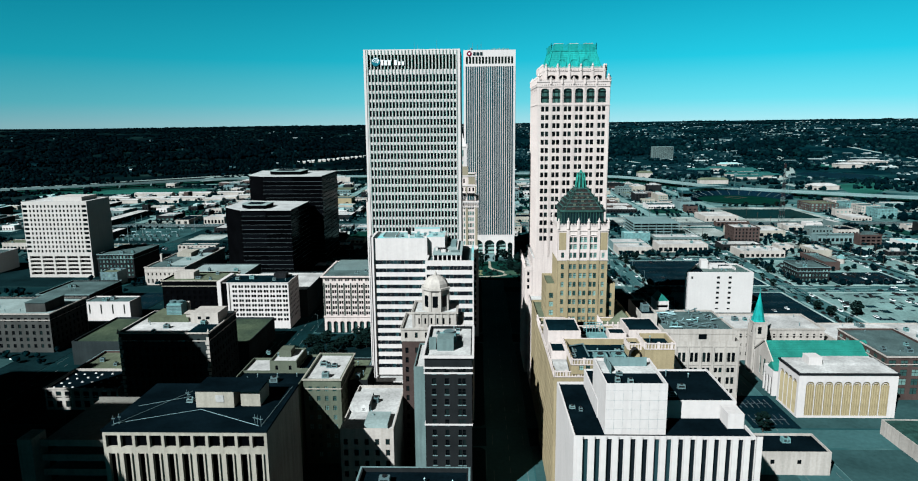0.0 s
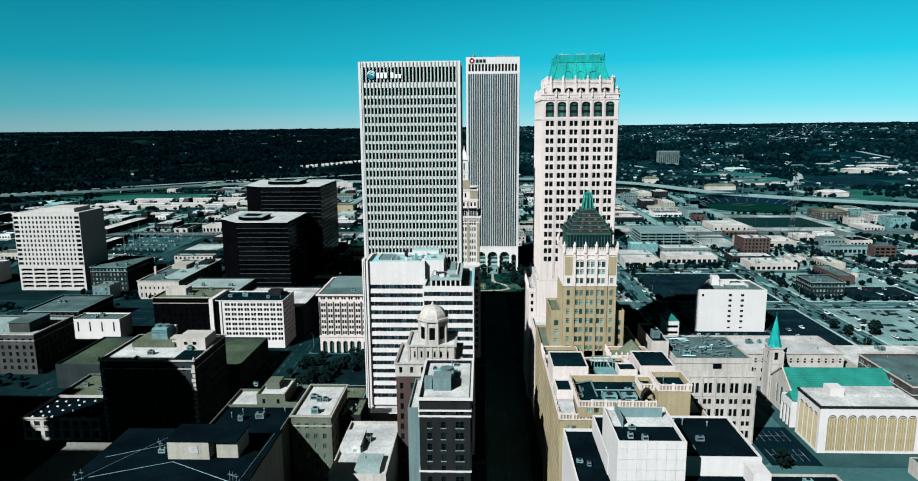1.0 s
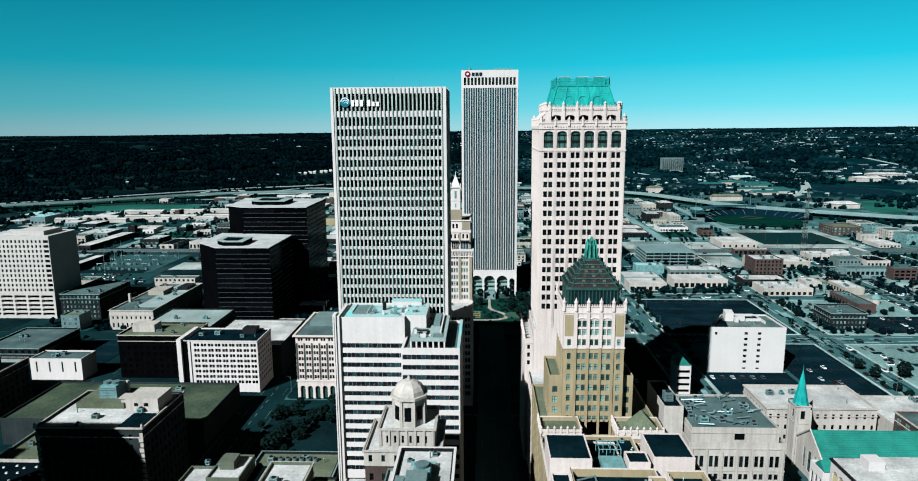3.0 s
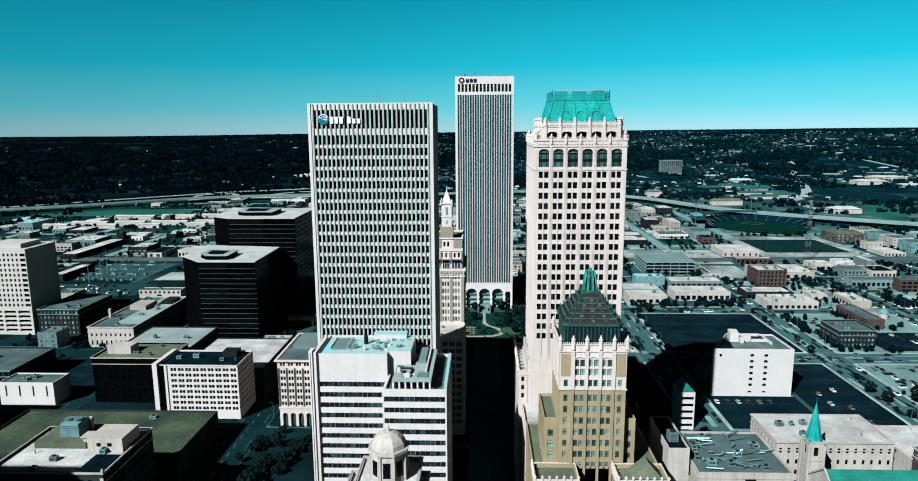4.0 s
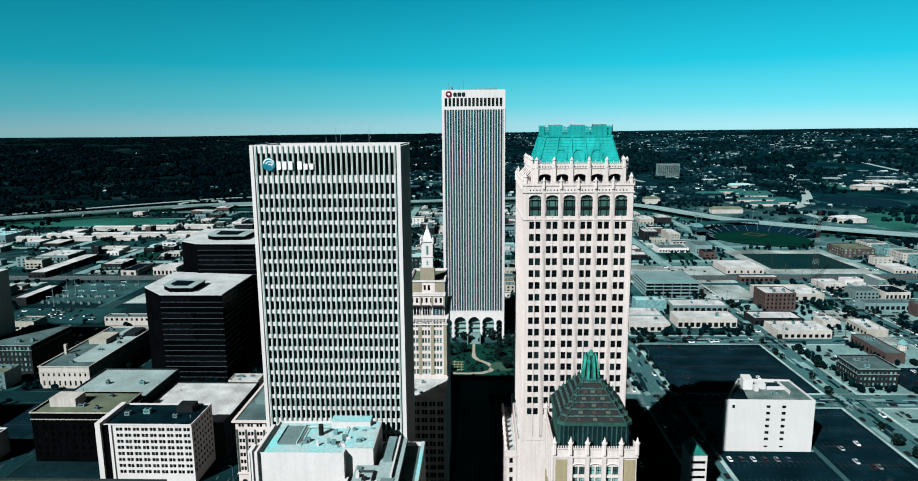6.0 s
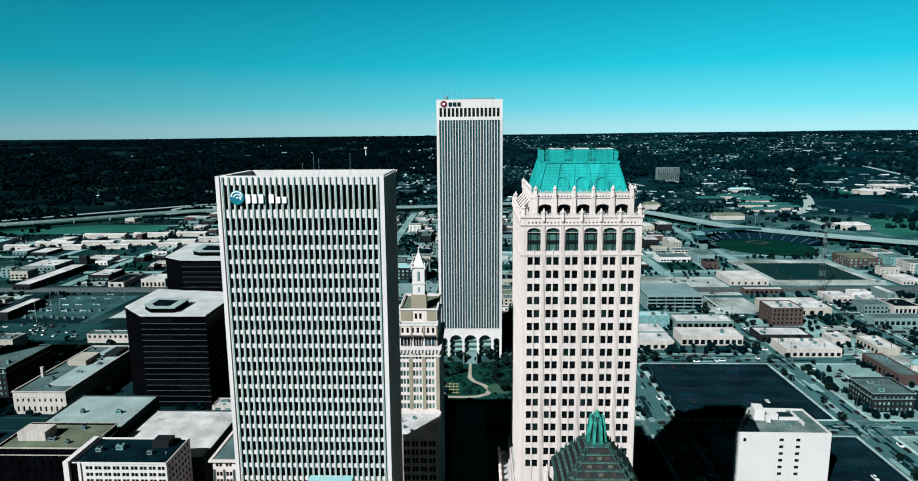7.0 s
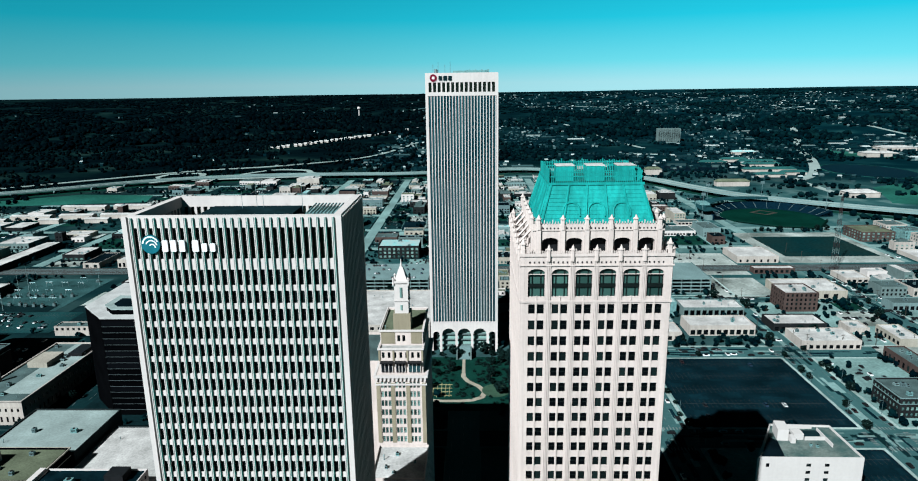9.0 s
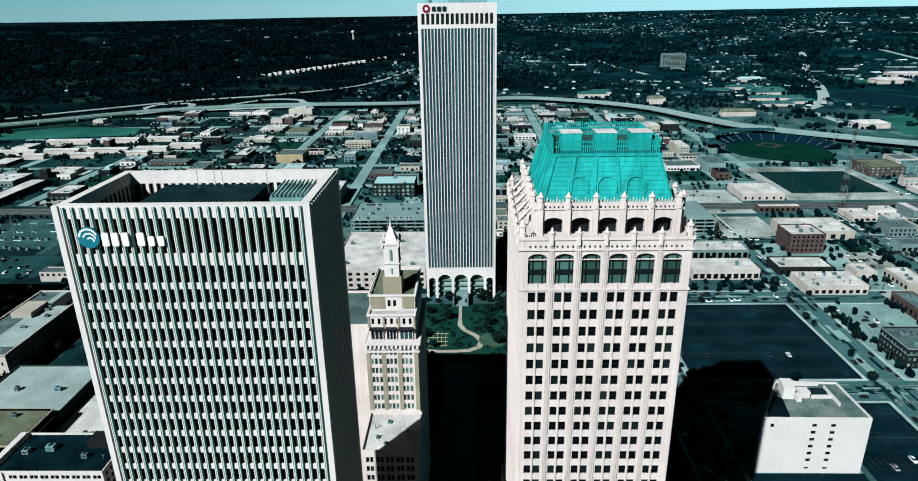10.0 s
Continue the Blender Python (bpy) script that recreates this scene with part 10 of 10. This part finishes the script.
def far_parked_cars():
    """The many cars on the outlying lots and streets, too small to tell apart."""
    r = random.Random(67)
    me = Mesh()
    lots = [(262, 350, 402, 490, 46), (262, 300, 570, 612, 14), (296, 350, 524, 560, 14), (352, 362, 580, 700, 26), (366, 376, 560, 800, 22), (300, 328, 636, 652, 12), (-420, -330, 668, 708, 24), (242, 250, 630, 900, 24),
            (150, 240, 617, 627, 12), (262, 470, 734, 744, 22), (-300, -130, 612, 632, 20), (-90, -24, 772, 824, 0), (180, 290, 820, 895, 10), (-236, -224, 640, 980, 26), (470, 486, 600, 900, 18), (120, 140, 400, 620, 10)]
    spots = list(CAR_SPOTS)
    for x0, x1, y0, y1, n in lots:
        spots += [(r.uniform(x0, x1), r.uniform(y0, y1), r.choice((0, math.pi / 2))) for _ in range(n)]
    for x, y, a in spots:
        c, s, m = math.cos(a), math.sin(a), r.choice((0, 0, 0, 0, 0, 2, 2, 1, 1))
        for l, w, z0, z1, k in ((2.2, 0.9, 0.25, 0.9, m), (1.2, 0.75, 0.9, 1.4, 0)):
            me.prism([(x + c * p - s * q, y + s * p + c * q) for p, q in ((-l, -w), (l, -w), (l, w), (-l, w))], z0, z1, k)
    alone("far_parked_cars", me, [DARKMETAL, SIGNWHITE, METAL], "many small parked cars on outlying lots and streets", "cars", "", "stuff")


def street_detail():
    """Sidewalks, crossings, mended asphalt and kerbside trees of the eastern streets."""
    r = random.Random(88)
    walks, bars, patches = Mesh(), Mesh(), Mesh()
    cross = [386, 505, 622, 739, 822]
    for x in (130, 247, 364, 481):
        for y0, y1 in zip(cross[:-1], cross[1:]):
            for s in (-1, 1):
                a = x + s * 10.6
                walks.box(a - 0.95, a + 0.95, y0 + 9.8, y1 - 9.8, 0.1, 0.235)
                y = y0 + 13
                while y < y1 - 12:
                    if r.random() < 0.62:
                        TREE_SPOTS.append((x + s * 12.6, y, r.uniform(0.7, 1.35)))
                    if r.random() < 0.42:
                        CAR_SPOTS.append((x + s * 7.4, y, math.pi / 2))
                    y += r.uniform(6, 11)
    for y in (505, 622, 739):
        for x0, x1 in ((130, 247), (247, 364), (364, 481)):
            for s in (-1, 1):
                walks.box(x0 + 11.6, x1 - 11.6, y + s * 10.6 - 0.9, y + s * 10.6 + 0.9, 0.1, 0.235)
                x = x0 + 14
                while x < x1 - 13:
                    if r.random() < 0.55:
                        TREE_SPOTS.append((x, y + s * 12.4, r.uniform(0.6, 1.2)))
                    if r.random() < 0.3:
                        CAR_SPOTS.append((x, y + s * 6.4, 0.0))
                    x += r.uniform(6, 11)
        for x in (130, 247, 364):
            for s in (-1, 1):
                for k in range(9):
                    q = x - 7.2 + 1.8 * k
                    bars.box(q - 0.35, q + 0.35, y + s * 10.5 - 1.4, y + s * 10.5 + 1.4, 0.03, 0.05)
                    q = y - 6.4 + 1.6 * k
                    bars.box(x + s * 11.5 - 1.4, x + s * 11.5 + 1.4, q - 0.3, q + 0.3, 0.03, 0.05)
    alone("sidewalk", walks, CONC, "pale concrete sidewalks along the kerbs", "pavement", "", "structure")
    alone("crossing_bar", bars, PAINT, "painted crossing bars", "road marking", "", "structure")
    for k in range(520):
        if k % 2:
            x, y = r.choice((130, 247, 364)) + r.uniform(-7, 7), r.uniform(400, 815)
            w, d = r.uniform(0.5, 1.8), r.uniform(2, 12)
        else:
            x, y = r.uniform(142, 470), r.choice((505, 622, 739)) + r.uniform(-6, 6)
            w, d = r.uniform(2, 12), r.uniform(0.5, 1.6)
        patches.box(x - w, x + w, y - d, y + d, 0.02, 0.032 + 0.00002 * k, k % 3)
    for x0, x1, y0, y1, n in ((145, 234, 518, 609, 60), (198, 234, 400, 492, 40), (262, 350, 400, 492, 90), (62, 117, 400, 492, 30)):
        for k in range(n):
            x, y, w, d = r.uniform(x0, x1), r.uniform(y0, y1), r.uniform(0.6, 5), r.uniform(0.6, 4)
            patches.box(max(x0, x - w), min(x1, x + w), max(y0, y - d), min(y1, y + d), 0.19, 0.203 + 0.00008 * k, 2 if x0 != 262 else k % 3)
    alone("asphalt_patch", patches, [ASPHALTW, DECKGREY, surface("lot_patch", (0.0017, 0.0085, 0.0118), 0.9, 0.35, 0.05, 0.6, 0.2, spec=0.0)], "mended patches in the street asphalt", "road", "", "stuff")
    for x0, x1, y0, y1, n in ((262, 350, 402, 492, 22), (300, 350, 566, 612, 14), (374, 470, 400, 600, 30), (142, 176, 628, 640, 8), (186, 236, 628, 640, 10), (374, 470, 620, 700, 20)):
        for _ in range(n):
            TREE_SPOTS.append((r.uniform(x0, x1), r.uniform(y0, y1), r.uniform(0.5, 1.1)))


street_detail()
far_parked_cars()


def bulk(name, verts, faces, mat_, label, category):
    me = bpy.data.meshes.new(name)
    me.from_pydata(verts.tolist(), [], faces.tolist())
    me.materials.append(mat_)
    return tagged(new(name, me), label, category, "", "stuff")


def town_trees(rng, ico, tri):
    """Yard and street trees of the flat quarter, each a clump of uneven crowns on a short stem."""
    ok = [(x, y, q) for x, y, q in TREE_SPOTS if not any(a - 1 < x < b + 1 and c - 1 < y < d + 1 for a, b, c, d in TAKEN)
          and not any(abs(x - v) < 7 for v in NORTH_AVENUES) and not 822 < y < 856]
    v, f = [], []
    for x, y, q in ok:
        for k in range(5):
            w = q * rng.uniform(1.1, 2.1)
            a, o = rng.uniform(0, 6.28), q * rng.uniform(0.3, 1.9)
            c = np.array((x + o * math.cos(a), y + o * math.sin(a), q * rng.uniform(2.2, 4.6)))
            v.append(ico * rng.uniform(0.65, 1.3, (12, 1)) * w + c)
            f.append(tri + 12 * len(f))
    bulk("town_trees", np.concatenate(v), np.concatenate(f), SUBURBLEAF, "many small yard and street trees", "trees")


def woods():
    """Many small faceted crowns over the far land, and pale houses between them."""
    rng = np.random.default_rng(12)
    g = (1 + 5 ** 0.5) / 2
    ico = np.array([(-1, g, 0), (1, g, 0), (-1, -g, 0), (1, -g, 0), (0, -1, g), (0, 1, g), (0, -1, -g), (0, 1, -g), (g, 0, -1), (g, 0, 1), (-g, 0, -1), (-g, 0, 1)]) / 1.902
    tri = np.array([(0, 11, 5), (0, 5, 1), (0, 1, 7), (0, 7, 10), (0, 10, 11), (1, 5, 9), (5, 11, 4), (11, 10, 2), (10, 7, 6), (7, 1, 8), (3, 9, 4), (3, 4, 2), (3, 2, 6), (3, 6, 8), (3, 8, 9), (4, 9, 5), (2, 4, 11), (6, 2, 10), (8, 6, 7), (9, 8, 1)])
    spots = []
    took = np.array(TAKEN) + np.array((-2, 2, -2, 2))
    tries = 0
    while len(spots) < 36000 and tries < 400000:
        tries += 1
        a = radians(rng.uniform(-50, 50))
        d = 500 + 4300 * rng.random() ** 0.75
        x, y = 10 + d * math.sin(a), 100 + d * math.cos(a)
        town = -760 < x < 560 and y < 1480
        dens = noise.noise((x * 0.0035, y * 0.0035, 1.0)) * 0.6 + noise.noise((x * 0.014, y * 0.014, 5.0)) * 0.5
        keep = dens > 0.06 if town else dens > (-0.12 if x < 0 else -0.04)
        if town and (y < 630 or rng.random() < 0.3):
            continue
        if not keep:
            continue
        if town and ((took[:, 0] < x) & (took[:, 1] > x) & (took[:, 2] < y) & (took[:, 3] > y)).any():
            continue
        if town and (any(abs(x - v) < 10 for v in AVENUES) or any(abs(y - v) < 9 for v in STREETS) or 824 < y < 854):
            continue
        if (d < 2300 and near_highway(x, y, 6)) or math.hypot((x - 862) / 112, (y - 1578) / 145) < 1 or math.hypot((x - 488) / 86, (y - 1652) / 68) < 1 or (960 < x < 1130 and 1800 < y < 2050):
            continue
        spots.append((x, y, d))
    s = np.array(spots)
    z = np.array([land_z(x, y) for x, y, _ in spots])
    n = len(s)
    w = np.where(s[:, 2] > 2400, rng.uniform(5, 10.5, n), rng.uniform(2.4, 5.6, n))
    w = np.where((s[:, 0] > -760) & (s[:, 0] < 560) & (s[:, 1] < 1480), rng.uniform(1.1, 2.9, n), w)
    h = w * rng.uniform(0.75, 1.15, n) * np.where(s[:, 2] > 3300, 0.45, 1.0)
    v = ico[None] * rng.uniform(0.72, 1.28, (n, 12, 1))
    v = v * np.stack([w, w, h], 1)[:, None, :] + np.stack([s[:, 0], s[:, 1], z + h * 0.85], 1)[:, None, :]
    west = s[:, 0] < 120
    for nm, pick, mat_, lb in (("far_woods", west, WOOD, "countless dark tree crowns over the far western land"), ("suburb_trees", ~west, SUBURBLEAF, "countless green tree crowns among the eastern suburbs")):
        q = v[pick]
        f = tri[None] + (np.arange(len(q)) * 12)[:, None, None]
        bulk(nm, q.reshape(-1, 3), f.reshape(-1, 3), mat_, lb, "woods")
    town_trees(rng, ico, tri)
    # houses
    hv, hf, rv, rf = [], [], [], []
    while len(hv) < 5200 * 8:
        a = radians(rng.uniform(-45, 45))
        d = 1500 + 3000 * rng.random() ** 0.9
        x, y = 10 + d * math.sin(a), 100 + d * math.cos(a)
        if (x < -250 and rng.random() < 0.95) or (-760 < x < 560 and y < 1620) or near_highway(x, y, 8) or math.hypot((x - 862) / 120, (y - 1578) / 150) < 1:
            continue
        if noise.noise((x * 0.0028, y * 0.0028, 11.0)) < -0.08:
            continue
        zz = land_z(x, y)
        sx, sy, hh = rng.uniform(2.6, 4.6), rng.uniform(2.3, 3.6), rng.uniform(2.6, 3.8)
        if rng.random() < 0.05:
            sx, sy, hh = rng.uniform(10, 26), rng.uniform(6, 12), rng.uniform(4, 6)
        up = hh + rng.uniform(0.5, 2.4)
        k = len(hv)
        for q in (zz - 3, zz + up):
            hv += [(x - sx, y - sy, q), (x + sx, y - sy, q), (x + sx, y + sy, q), (x - sx, y + sy, q)]
        hf += [(k, k + 1, k + 5, k + 4), (k + 1, k + 2, k + 6, k + 5), (k + 2, k + 3, k + 7, k + 6), (k + 3, k, k + 4, k + 7)]
        k = len(rv)
        q = zz + up
        rv += [(x - sx - 0.6, y - sy - 0.6, q), (x + sx + 0.6, y - sy - 0.6, q), (x + sx + 0.6, y + sy + 0.6, q), (x - sx - 0.6, y + sy + 0.6, q), (x - sx, y, q + 2.6), (x + sx, y, q + 2.6)]
        rf += [(k, k + 1, k + 5, k + 4), (k + 2, k + 3, k + 4, k + 5), (k + 1, k + 2, k + 5, k + 5), (k + 3, k, k + 4, k + 4)]
    rf = [tuple(dict.fromkeys(q)) for q in rf]
    for nm, vv, ff, ma, lb in (("far_house_walls", hv, hf, HOUSE, "pale walls of many far houses"), ("far_house_roofs", rv, rf, HROOF, "mixed roofs of many far houses")):
        me = bpy.data.meshes.new(nm)
        me.from_pydata(vv, [], ff)
        me.materials.append(ma)
        tagged(new(nm, me), lb, "houses", "", "stuff")


def island(name, stops, rough=0.9):
    """A surface whose colour varies from one joined piece to the next."""
    m = bpy.data.materials.new(name)
    m.use_nodes = True
    n, l = m.node_tree.nodes, m.node_tree.links
    g = n.new("ShaderNodeNewGeometry")
    r = n.new("ShaderNodeValToRGB")
    e = r.color_ramp.elements
    while len(e) < len(stops):
        e.new(0.5)
    for el, (p, c) in zip(e, stops):
        el.position, el.color = p, (*c, 1)
    l.new(g.outputs["Random Per Island"], r.inputs["Fac"])
    l.new(r.outputs["Color"], n["Principled BSDF"].inputs["Base Color"])
    n["Principled BSDF"].inputs["Roughness"].default_value = rough
    n["Principled BSDF"].inputs["Specular IOR Level"].default_value = 0.0
    return m


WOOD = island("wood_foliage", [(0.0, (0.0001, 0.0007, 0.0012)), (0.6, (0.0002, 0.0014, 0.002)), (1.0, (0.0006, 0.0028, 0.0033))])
HOUSE = island("house_wall", [(0.0, (0.0006, 0.0055, 0.0075)), (0.7, (0.0028, 0.0125, 0.015)), (0.9, (0.03, 0.055, 0.056)), (1.0, (0.14, 0.165, 0.16))])
HROOF = island("house_roof", [(0.0, (0.0003, 0.0036, 0.0056)), (0.65, (0.0014, 0.0085, 0.0108)), (0.88, (0.018, 0.038, 0.04)), (1.0, (0.2, 0.22, 0.215))])
# eastern crowns are lighter and bluer, with haze put into the leaf colour
SUBURBLEAF = island("suburb_foliage", [(0.0, (0.0001, 0.0014, 0.0022)), (0.6, (0.0003, 0.0032, 0.0044)), (1.0, (0.0009, 0.0066, 0.0072))])
woods()
